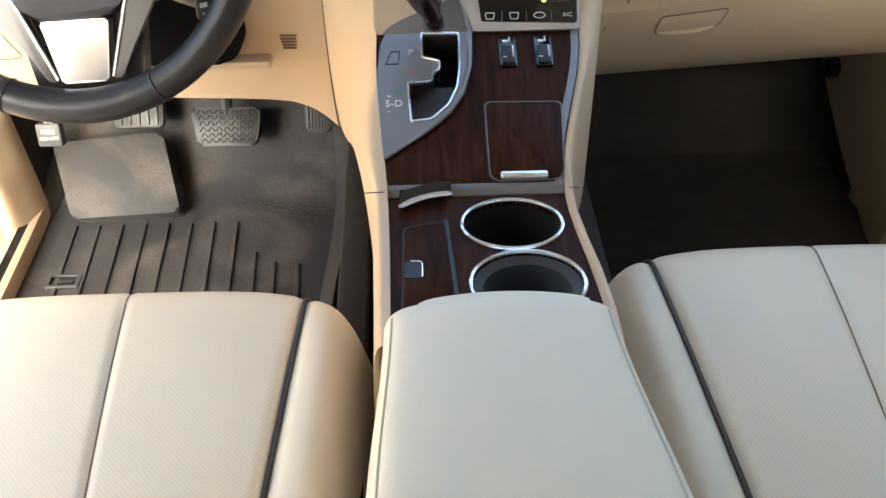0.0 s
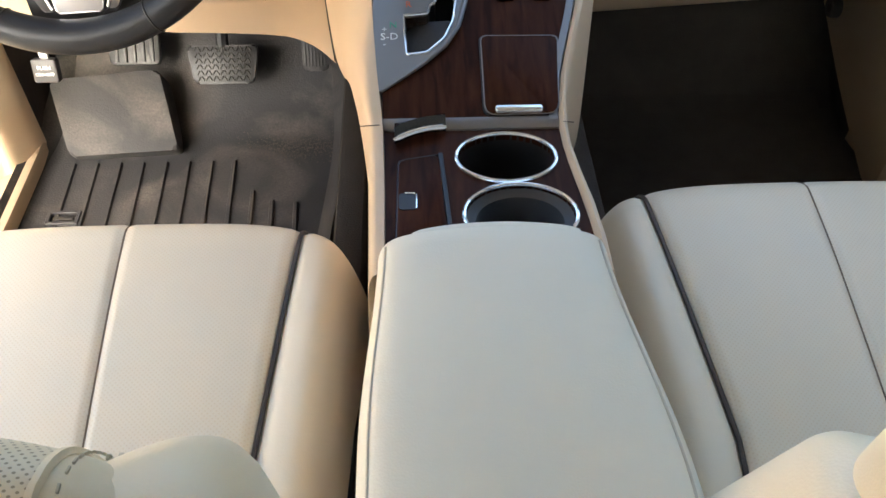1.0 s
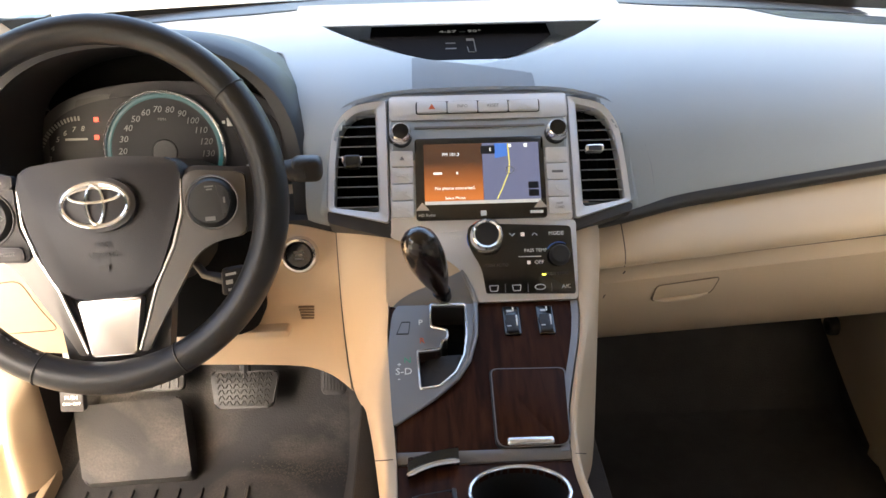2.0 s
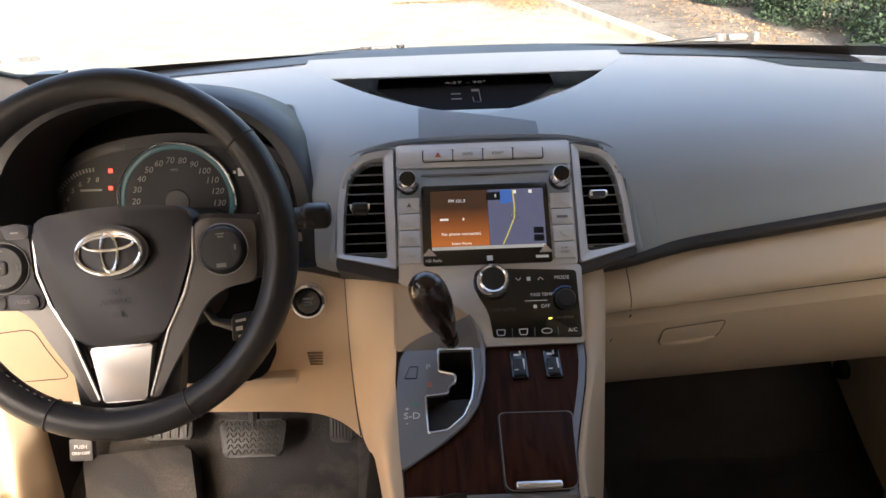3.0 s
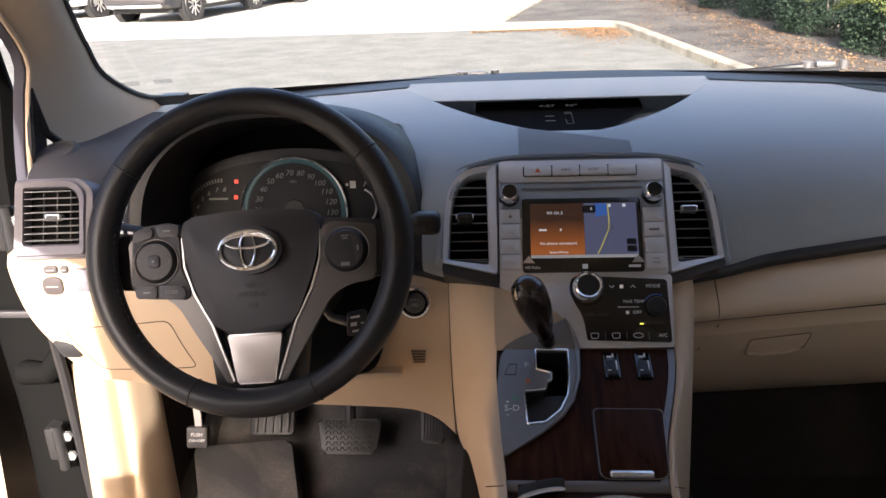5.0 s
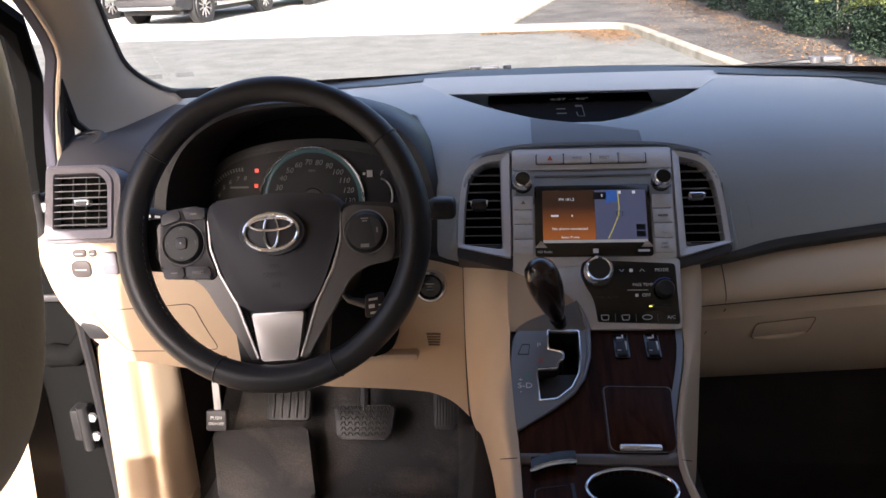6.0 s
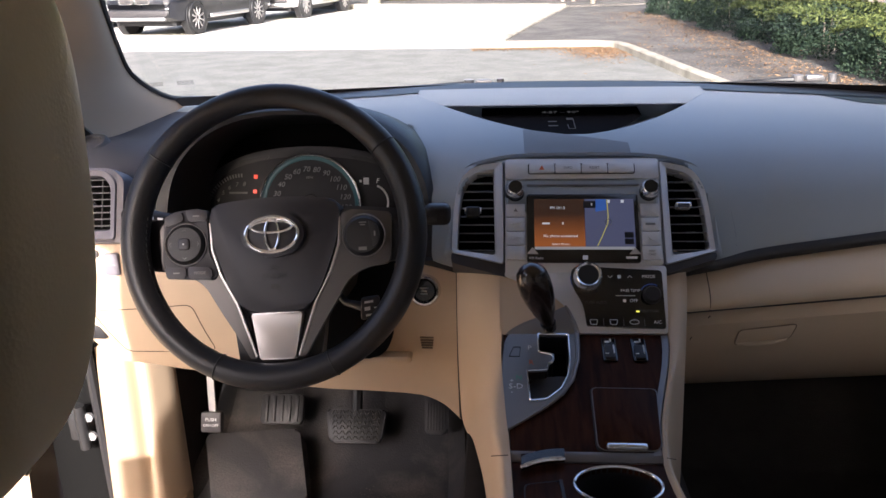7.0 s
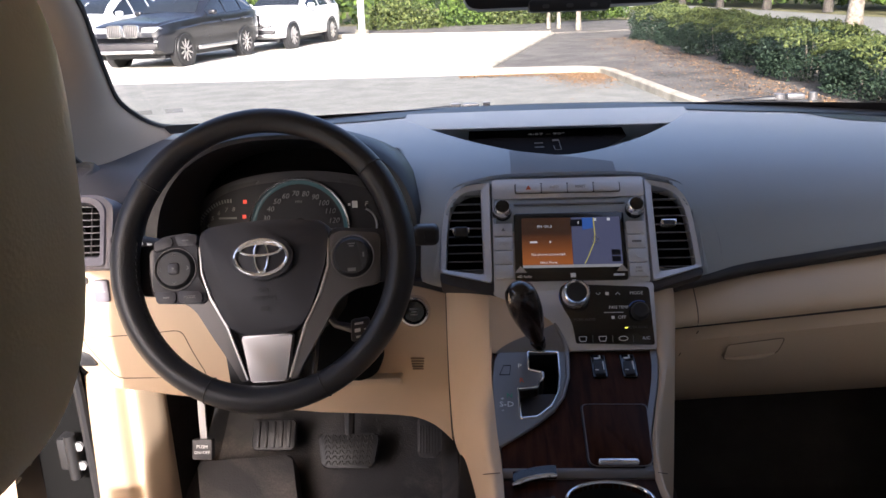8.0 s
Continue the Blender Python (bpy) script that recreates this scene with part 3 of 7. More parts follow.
    part("inner_panel", sheet(lambda u, v: (0.775 - 0.045 * math.sin(math.pi * min(v * 1.15, 1)) - 0.03 * v, -0.86 + 1.02 * u, 0.08 + 0.66 * v), 10, 16, lambda u, v: (0.83, -0.86 + 1.02 * u, 0.08 + 0.66 * v)), m_beige, p, "tan moulded panel")
    part("upper_panel", span(0.735, 0.82, -0.86, 0.12, 0.70, 0.775, 0.015), m_pad, p, "dark grey soft upper panel")
    part("armrest", span(0.665, 0.77, -0.80, -0.22, 0.49, 0.55, 0.02, 3), m_seat, p, "ivory padded armrest")
    part("map_pocket", prism(rounded([(-0.75, 0.14), (-0.05, 0.14), (0.0, 0.30), (-0.75, 0.26)], 0.03), 0, 0.035, 0.012, 3), m_beige, p, "tan map pocket", at=Matrix(((0, 0, -1, 0.75), (1, 0, 0, 0), (0, 1, 0, 0), (0, 0, 0, 1))))
    g = part("pane", sheet(lambda u, v: (0.78 - 0.10 * v ** 1.3, -0.86 + (0.92 - 0.5 * v) * u, 0.775 + 0.345 * v), 6, 6), m_side, p, "side window, tint set to cut light")


def kick_panels():
    for s, name in ((-1, "left"), (1, "right")):
        def f(u, v):
            a = math.pi / 2 * u
            x = 0.768 - 0.075 * math.sin(a) ** 1.4
            dip = math.exp(-((u - 0.46) / 0.055) ** 2) * ease(0.05, 0.5, v)
            y = 0.045 + 0.115 * u ** 1.5 - 0.045 * (1 - v) * (1 - u) + 0.014 * dip - 0.010 * math.exp(-((u - 0.62) / 0.10) ** 2)
            return (s * x, y, 0.06 + 0.47 * v)
        k = solo("trim_kick_" + name, sheet(f, 60, 14, lambda u, v: (s * 0.777, 0.13 + 0.06 * u, 0.06 + 0.47 * v)), m_beige, "tan moulded cowl side panel", "trim", kind="structure")
        x = 0.70
        solo("wall_footwell_" + name, span(min(s * x, s * 0.74), max(s * x, s * 0.74), 0.165, 0.66, 0.0, 0.60), m_blackfloor, "black carpeted footwell side", "wall", kind="structure")
        if s > 0:
            side = [(0.02, 0.08), (0.075, 0.10), (0.22, 0.155), (0.379, 0.236), (0.58, 0.35), (0.58, 0.60), (0.02, 0.60)]
            solo("trim_footwell", prism(rounded(side, [0.01, 0.03, 0.2, 0.2, 0.01, 0.01, 0.01]), 0.0, 0.03, 0.004), m_beige, "tan panel on the side of the passenger footwell", "trim", kind="structure", at=Matrix(((0, 0, -1, 0.712), (1, 0, 0, 0), (0, 1, 0, 0), (0, 0, 0, 1))))
        solo("wall_cowl_" + name, span(min(s * 0.775, s * 0.83), max(s * 0.775, s * 0.83), 0.13 if s > 0 else 0.20, 0.70, -0.1, 0.78), m_paint, "dark body side ahead of the door", "wall", kind="structure")


build_shell()
pillar_pair()
windscreen()
rear_mirror()
doors()
kick_panels()

# ---- dashboard ----
FASCIA = frame_at((0, -0.12, 0.60), (1, 0, 0), (0, 0.165, 0.2))


def border(x):
    """Height of the lower edge of the dark upper pad."""
    return 0.622 + 0.155 * math.sqrt(x * x + 0.01)


def pad_point(u, v):
    x = -0.755 + 1.51 * u
    ctrl = ((0.655, 0.97), (0.60, 1.0), (0.50, 1.0), (0.42, 1.0), (0.34, 1.0), (0.26, 0.995), (0.18, 0.975), (0.115, 0.92), (0.065, 0.81), (0.025, 0.60), (0.0, 0.32), (-0.015, 0.0), (0.02, -0.08))
    y, k = spline(ctrl, v)
    zb = border(x)
    top = 0.812 - 0.016 * (x / 0.75) ** 2
    z = zb + k * (top - zb)
    y *= 1 - 0.27 * (x / 0.75) ** 2 * ease(0.05, 0.5, y)
    y -= 0.030 * math.exp(-((x / 0.215) ** 6)) * ease(0.24, 0.05, y)
    z += 0.024 * math.exp(-((x + 0.735) / 0.07) ** 2 - ((y - 0.06) / 0.07) ** 2)
    # room for the centre fascia and its vents
    back = -0.12 + (z - 0.60) * 0.825 + 0.050
    wide = 0.169 - 0.65 * max(z - 0.738, 0)
    y += ease(wide + 0.006, wide - 0.004, abs(x)) * ease(0.104, 0.114, abs(x)) * max(back - y, 0) * ease(0.784, 0.772, z)
    # room for the instruments
    half = 0.198 * max(1 - min(max(z - 0.69, 0) / 0.173, 1) ** 2.667, 0) ** 0.425
    y += ease(half + 0.006, half - 0.014, abs(x + 0.412)) * max(0.20 - y, 0)
    # dish of the centre display
    if 0.13 < y < 0.485:
        w = 0.272 * max((y - 0.125) / 0.350, 0) ** 0.52
        z -= (0.004 + 0.24 * min(y - 0.13, 0.19)) * ease(0, 0.050, w - abs(x)) * ease(0.487, 0.478, y)
    return (x, y, z)


m_hud = stuff("dim_readout", (0.06, 0.06, 0.06), 0.6, emit=(0.8, 0.85, 0.9, 0.012))
m_crease = stuff("pad_crease", (0.06, 0.065, 0.075), 0.6)
m_grille = stuff("grey_grille", (0.275, 0.288, 0.303), 0.6, spec=0.25)
# charcoal tone for the shade that lies on the pad's left end
m_endshade = stuff("shaded_pad_end", (0.060, 0.060, 0.067), 0.55, var=0.08, scale=5, grain=0.4, gscale=1100, spec=0.25)
m_lens = stuff("smoked_lens", (0.006, 0.006, 0.007), 0.8, spec=0.02)


def knee_top(x):
    return 0.652 - 0.02 * ease(-0.24, -0.14, x) + 0.040 * ease(-0.60, -0.655, x)


KNEE_EDGE = ((-0.772, 0.640), (-0.771, 0.612), (-0.768, 0.585), (-0.762, 0.565), (-0.752, 0.547), (-0.735, 0.522), (-0.712, 0.498), (-0.698, 0.489), (-0.680, 0.485), (-0.650, 0.481), (-0.61, 0.470), (-0.54, 0.454), (-0.46, 0.438), (-0.38, 0.430), (-0.30, 0.427), (-0.26, 0.4245), (-0.232, 0.421), (-0.213, 0.4135), (-0.198, 0.404), (-0.187, 0.3935), (-0.1745, 0.378))


def knee_low(x):
    for (a, za), (b, zb) in zip(KNEE_EDGE, KNEE_EDGE[1:]):
        if x <= b:
            return za + (zb - za) * min(max((x - a) / (b - a), 0), 1)
    return KNEE_EDGE[-1][1]


m_switch = stuff("brown_grey_switch", (0.060, 0.050, 0.050), 0.4)


def dashboard():
    d = thing("dashboard", "slate grey dashboard pad over a tan lower half, silver centre fascia", "dashboard", (0, 0.3, 0.6))
    part("upper_pad", sheet(pad_point, 400, 150), m_pad, d, "slate grey soft-touch pad")
    part("lower_strip", sheet(lambda u, v: (lambda p: (p[0], -0.016 - 0.007 * math.sin(math.pi * v) - 0.026 * math.exp(-((p[0] / 0.215) ** 6)), border(p[0]) + 0.009 - 0.019 * v))(pad_point(0.50 + 0.5 * u, 0.9)), 60, 5), m_black, d, "black strip below the pad")
    part("pad_seam", tube([Vector(pad_point((0.755 + x) / 1.51, v)) + Vector((0, 0.0004, -0.0004)) for x, v in ((0.150 + 0.062 * math.sin(1.5 * i / 14), 0.635 + 0.245 * (i / 14) ** 1.1) for i in range(15))], [0.0001 + 0.0005 * min(i / 6, 1) for i in range(15)], 5), m_crease, d, "curved seam beside the vent")
    part("demister_panel", sheet(lambda u, v: Vector(pad_at(0.46 + 0.27 * u, 0.46 - 0.10 * u - 0.075 * v * ease(0, 0.25, u))) + Vector((0, 0, 0.0012)), 14, 6), m_black, d, "dark defroster panel")
    # added sheet: darkens the left end of the slate pad as shade would
    part("end_shade", sheet(lambda u, v: Vector(pad_at(-0.752 + 0.200 * u, 0.400 - 0.08 * u - (0.396 - 0.085 * u) * v)) + Vector((0, -0.0015, 0.0022)), 16, 24), m_endshade, d, "charcoal sheet standing for shade on the pad's left end")
    part("glass_band", sheet(lambda u, v: (lambda x: Vector(pad_at(x, (0.520 - 0.020 * ease(0.22, 0.36, abs(x)) + (0.125 + 0.02 * ease(0.22, 0.36, abs(x))) * v) * (1 - 0.27 * (x / 0.75) ** 2))) + Vector((0, 0, 0.0026)))(-0.66 + 1.32 * u), 60, 6), m_black, d, "black band along the foot of the windscreen")
    # visor lip of the centre display, its dark lens and readouts
    def visor(x):
        k = 1 - (x / 0.272) ** 2
        return [(x, y, z) for y, z in ((0.430, 0.8005), (0.402, 0.8005), (0.3985, 0.8015), (0.3985, 0.8030), (0.402, 0.8046), (0.45, 0.8092), (0.512 + 0.01 * k, 0.8150), (0.525 + 0.01 * k, 0.806), (0.475, 0.8005))]
    lip = part("display_visor", loft([visor(-0.272 + 0.544 * i / 24) for i in range(25)]), m_pad, d)
    def lens(u, v):
        y = 0.297 + 0.178 * v
        w = 0.148 * min(max(v * 1.5 + 0.02, 0.02), 1) ** 0.42
        return (w * (2 * u - 1), y, 0.766 + 0.018 * v)
    part("display_lens", sheet(lens, 24, 20), m_lens, d, "black information display")
    dm = frame_at((-0.006, 0.388, 0.7757), (1, 0, 0), (0, 0.178, 0.018))
    part("clock", words("4:57", 0.017, -0.014, 0.050, 0.0006), m_hud, lip, "dim clock", at=dm)
    part("thermometer", words("90°", 0.017, 0.030, 0.050, 0.0006), m_hud, lip, "dim outside temperature", at=dm)
    each("sign_bar", [bar(*b) for b in ((0.010, 0.048, 0.010, 0.005, 0.0006), (-0.012, -0.010, 0.016, 0.005, 0.0006), (-0.012, -0.036, 0.017, 0.005, 0.0006), (0.020, 0.006, 0.012, 0.012, 0.0006))], m_faint, lip, "faint sign", at=dm)
    part("seat_sign", tube([(0.014, -0.030, 0.0006), (0.015, -0.054, 0.0006), (0.026, -0.054, 0.0006), (0.026, 0.008, 0.0006)], 0.0009, 4), m_faint, lip, "faint seat outline", at=dm)
    # ribbed speaker strip behind the fascia's top
    sp = []
    for i in range(110):
        x = -0.077 + 0.151 * i / 109
        y1 = 0.150 - 0.060 * (x + 0.077) / 0.151
        pts = [pad_at(x, y) for y in (0.012 + (y1 - 0.012) * j / 8 for j in range(9))]
        sp.append(tube([(a, b, c + 0.0010) for a, b, c in pts], 0.00066, 4))
    part("speaker_grille", join(*sp), m_grille, d, "ribbed dark speaker strip")
    # tan lower half: knee panel with its footwell arch, passenger shelf and glove box
    def knee(u, v):
        x = -0.772 + 0.598 * u ** 1.8
        zt, lo = knee_top(x), knee_low(x)
        z = zt + (lo - zt) * v
        y = -0.030 + 0.022 * math.sin(math.pi * v) * -0.6 + 0.035 * v * v - 0.022 * ease(-0.5, -0.70, x) + 0.014 * ease(-0.752, -0.775, x)
        return (x, y, z)
    kp = part("knee_panel", sheet(knee, 120, 24, lambda u, v: (knee(u, v)[0], knee(u, v)[1] + 0.10, knee(u, v)[2] + 0.012)), m_beige, d, "tan knee panel")
    def on_knee(x, z):
        u = ((x + 0.772) / 0.598) ** (1 / 1.8)
        zt, lo = knee_top(x), knee_low(x)
        return Vector(knee(u, (z - zt) / (lo - zt)))
    box = rounded([(-0.707, 0.588), (-0.562, 0.593), (-0.539, 0.510), (-0.676, 0.509)], 0.012)
    part("fuse_lid_joint", tube([on_knee(x, z) - Vector((0, 0.0004, 0)) for (xa, za), (xb, zb) in zip(box, box[1:] + box[:1]) for x, z in ((xa, za), (xa + (xb - xa) / 3, za + (zb - za) / 3), (xa + (xb - xa) / 1.5, za + (zb - za) / 1.5))], 0.0006, 5, closed=True), m_pipe, kp, "dark joint of the fuse box lid")
    part("column_joint", tube([on_knee(-0.1748, 0.645 - 0.262 * i / 12) - Vector((0, 0.0002, 0)) for i in range(13)], 0.0009, 5), m_dark, kp, "dark vertical joint")
    for i in range(5):
        p = on_knee(-0.2195, 0.540 - 0.0045 * i)
        part("sensor_slot", block(0.020 - 0.001 * i, 0.002, 0.0022, 0, (p.x, p.y - 0.0006, p.z)), m_slot, kp)
    p = on_knee(-0.717, 0.551)
    part("coin_slot", prism(rounded([(-0.016, 0.012), (0.012, 0.012), (0.022, -0.012), (-0.004, -0.012)], 0.003), -0.006, 0.006, 0.001), m_black, kp, "small black recess with a switch", at=frame_at(p, (1, 0, 0), (0, 0, 1)))
    for dx, dz, w, h, m in ((-0.7055, 0.676, 0.019, 0.0105, m_switch), (-0.687, 0.676, 0.011, 0.0105, m_switch), (-0.7055, 0.6535, 0.028, 0.025, m_switch), (-0.664, 0.6605, 0.022, 0.033, m_ventgrey)):
        p = on_knee(dx, dz)
        b = part("switch", prism(rrect(w, h, 0.009 if 0.02 < h < 0.03 else 0.004), -0.003, 0.004, 0.0015), m, kp, "small dark switch", at=frame_at(p, (1, 0, 0), (0, 0, 1)))
        part("mark", bars((0, 0, w * 0.6, 0.002, 0.0043)), m_dim, b, at=frame_at(p, (1, 0, 0), (0, 0, 1)))
    part("apron", sheet(lambda u, v: (-0.635 + 0.50 * u, 0.150 - 0.178 * v, 0.668 - 0.012 * v), 4, 3, lambda u, v: (-0.635 + 0.50 * u, 0.150 - 0.178 * v, 0.650 - 0.012 * v)), m_black, d, "black ledge below the instruments")
    # round start button in its collar
    c = on_knee(-0.2205, 0.6145)
    sm = frame_at(c, (1, 0, 0), (0, 0.25, 1))
    st = part("start_button", lathe([(0, 0), (0.0165, 0), (0.0165, 0.006), (0.0145, 0.009), (0, 0.009)], 32), m_gloss, d, "black engine start button", at=sm)
    part("collar", lathe([(0.016, 0), (0.0235, 0), (0.0228, 0.007), (0.0205, 0.011), (0.0180, 0.0115), (0.0165, 0.004)], 36), m_chrome, st, "chrome ring", at=sm)
    part("mark", bars((0, 0.004, 0.012, 0.002, 0.0094), (0, 0, 0.008, 0.002, 0.0094), (0, -0.004, 0.010, 0.002, 0.0094)), m_dim, st, at=sm)
    # passenger side
    def shelf(u, v):
        x = 0.118 + 0.645 * u
        zt, zc = border(x) - 0.012, 0.589 + 0.10 * (x - 0.18)
        z = zt + (zc - zt) * v
        y = -0.016 - 0.044 * math.sin(math.pi * v * 0.68) + 0.022 * ease(0.86, 1.0, v) + 0.07 * ease(0.66, 0.76, x)
        return (x, y, z)
    part("shelf_panel", sheet(shelf, 40, 16, lambda u, v: (shelf(u, v)[0], shelf(u, v)[1] + 0.10, shelf(u, v)[2])), m_beige, d, "tan rolled passenger panel")
    def glove(u, v):
        x = 0.118 + 0.645 * u
        zt, zb = 0.581 + 0.10 * (x - 0.18), 0.407 + 0.045 * (x - 0.15)
        th, far = radians(5 + 50 * v), (zt - zb) / 0.732
        z = zt - far * (math.sin(th) - 0.0872)
        y = -0.046 + 0.016 * max(1 - v / 0.09, 0) ** 2 + 0.020 * v + far * (0.9962 - math.cos(th)) + 0.07 * ease(0.66, 0.76, x)
        return (x, y, z)
    gb = part("glove_box", sheet(glove, 40, 14, lambda u, v: (glove(u, v)[0], glove(u, v)[1] + 0.20, glove(u, v)[2] + 0.0)), m_beige, d, "tan glove box door")
    part("joint_line", tube([Vector(glove(u / 20, 0.0)) + Vector((0, 0.004, 0.003)) for u in range(21)], 0.006, 6), m_dark, gb, "dark joint above the glove box")
    seam = [Vector(glove(0.10, 0.02)), Vector(glove(0.062, 0.18)), Vector(glove(0.045, 0.55)), Vector(glove(0.03, 1.0))]
    part("side_joint", tube(seam, 0.0008, 5), m_pipe, gb, "dark joint beside the glove box")
    part("panel_joint", tube([shelf(0.088, v / 8) for v in range(9)], 0.0007, 5), m_pipe, gb, "dark vertical joint")
    hm = frame_at(Vector(glove(0.221, 0.193)), (1, 0, 0.10), (0, -0.26, 1))
    shape = rounded([(-0.0375, 0.0128), (0.0415, 0.0158), (0.0345, -0.0125), (-0.0410, -0.0139)], [0.006, 0.006, 0.010, 0.006], 4)
    hd = part("latch", prism(shape[::-1], -0.012, 0.0022, 0.002), m_beige, gb, "tan scooped latch", at=hm)
    part("latch_joint", tube([(x, y, 0.0020) for x, y in shape], 0.0008, 5, closed=True), m_slot, hd, "dark joint round the latch", at=hm)
    part("latch_lip", tube([(-0.037, -0.0122, 0.002), (-0.02, -0.0132, 0.0040), (0.012, -0.0130, 0.0042), (0.031, -0.0108, 0.002)], [0.0015, 0.0034, 0.0034, 0.0015], 8), m_beige, hd, at=hm)
    side_vent(d)
    return d


def pad_at(x, y):
    """The pad's surface above a place of the plan."""
    u = (x + 0.755) / 1.51
    lo, hi = 0.02, 0.91
    for _ in range(30):
        mid = (lo + hi) / 2
        if pad_point(u, mid)[1] > y:
            lo = mid
        else:
            hi = mid
    return pad_point(u, (lo + hi) / 2)


# black slats drawn grey: light caught on their edges is in the colour
m_slat = stuff("edge_lit_slat", (0.19, 0.19, 0.195), 0.35)


def vent(d, at, outer, inner, slats, tab, name="air_vent", label="silver-framed air vent with black slats", frame_mat=None, slope=19, front=0.012, chrome_tab=True):
    """A framed outlet: slats across it, a sliding tab, dark behind."""
    v = part(name, hoop(outer, inner, -0.034, front, front - 0.003), frame_mat or m_silver, d, label, at=at)
    xs, ys = [p[0] for p in inner], [p[1] for p in inner]
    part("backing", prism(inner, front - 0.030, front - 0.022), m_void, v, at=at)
    lo, hi = min(ys), max(ys)
    for i in range(slats):
        y = lo + (hi - lo) * (i + 0.6) / slats
        cross = []
        for (ax, ay), (bx, by) in zip(inner, inner[1:] + inner[:1]):
            if (ay - y) * (by - y) < 0:
                cross.append(ax + (bx - ax) * (y - ay) / (by - ay))
        if len(cross) >= 2:
            a, b = min(cross), max(cross)
            bm = block(b - a - 0.001, 0.0013, 0.015, 0.0003, (0, 0, 0))
            part("slat", moved(bm, lay((a + b) / 2, y, front - 0.0105) @ pose(0, 0, 0, slope, 0, 0)), m_slat, v, at=at)
    for i in range(3):
        x = min(xs) + (max(xs) - min(xs)) * (i + 1) / 4
        part("fin", block(0.0012, hi - lo - 0.006, 0.003, 0, (x, (lo + hi) / 2, front - 0.0200)), m_void if frame_mat is None else m_dark, v, at=at)
    if chrome_tab:
        tb = part("tab", prism(rrect(0.022, 0.009, 0.003, *tab), front - 0.012, front, 0.002), m_chrome, v, "chrome slider tab", at=at)
        part("tab_cap", prism(rrect(0.016, 0.006, 0.002, tab[0], tab[1] - 0.001), front - 0.001, front + 0.0004), m_dark, tb, "dark tab centre", at=at)
    else:
        tb = part("tab", prism(rrect(0.020, 0.017, 0.003, *tab), front - 0.012, front, 0.003, 3), m_gloss, v, "black slider tab", at=at)
        for sg in (-1, 1):
            part("tab_end", block(0.0022, 0.007, 0.008, 0.0008, (tab[0] + sg * 0.0108, tab[1] + 0.002, front - 0.003)), m_chrome, tb, "chrome tab end", at=at)
    return v


m_tweeter = stuff("charcoal_mesh", (0.045, 0.046, 0.050), 0.6, grain=0.6, gscale=1500)


def side_vent(d):
    at = frame_at((-0.695, -0.042, 0.743), (1, 0.05, 0), (0, 0.42, 1))
    outer = rounded([(-0.048, -0.050), (0.047, -0.050), (0.047, 0.036), (0.030, 0.050), (-0.047, 0.050)], [0.006, 0.006, 0.02, 0.02, 0.006], 4)
    inner = rounded([(-0.035, -0.034), (0.038, -0.034), (0.037, 0.026), (0.026, 0.040), (-0.035, 0.040)], [0.004, 0.004, 0.016, 0.012, 0.004], 4)
    vent(d, at, outer, inner, 8, (0.004, 0.001), label="lavender grey framed air vent with black slats", frame_mat=m_ventgrey, slope=8)
    part("vent_surround", hoop([(x * 1.12 + 0.004, y * 1.07) for x, y in outer], [(x * 0.96, y * 0.96) for x, y in outer], -0.10, 0.006, 0.008), m_ventgrey, d, "lavender grey vent housing", at=at)
    # demister slit and tweeter on the pad's end
    for i in range(6):
        part("demister_slot", block(0.0125, 0.003, 0.010 - 0.0012 * abs(2.5 - i), 0, (-0.036 + 0.0145 * i, 0.0505, -0.040 - 0.0012 * (i - 2.5) ** 2)), m_void, d, at=at)
    c = Vector((-0.735, 0.068, 0.8065))
    tw = part("tweeter", moved(lathe([(0, 0.001), (0.020, 0.001), (0.0215, 0.003), (0.0265, 0.0035), (0.030, 0.001), (0.033, -0.006), (0.035, -0.05)], 32), frame_at(c, (1, 0, 0.1), (0, 0.95, 0.30))), m_tweeter, d, "black round tweeter cover")
    return tw


m_hoodskin = stuff("charcoal_hood_plastic", (0.014, 0.014, 0.016), 0.5, grain=0.3, gscale=1000)
m_binnacle = stuff("binnacle_grey", (0.050, 0.048, 0.053), 0.55, spec=0.3)


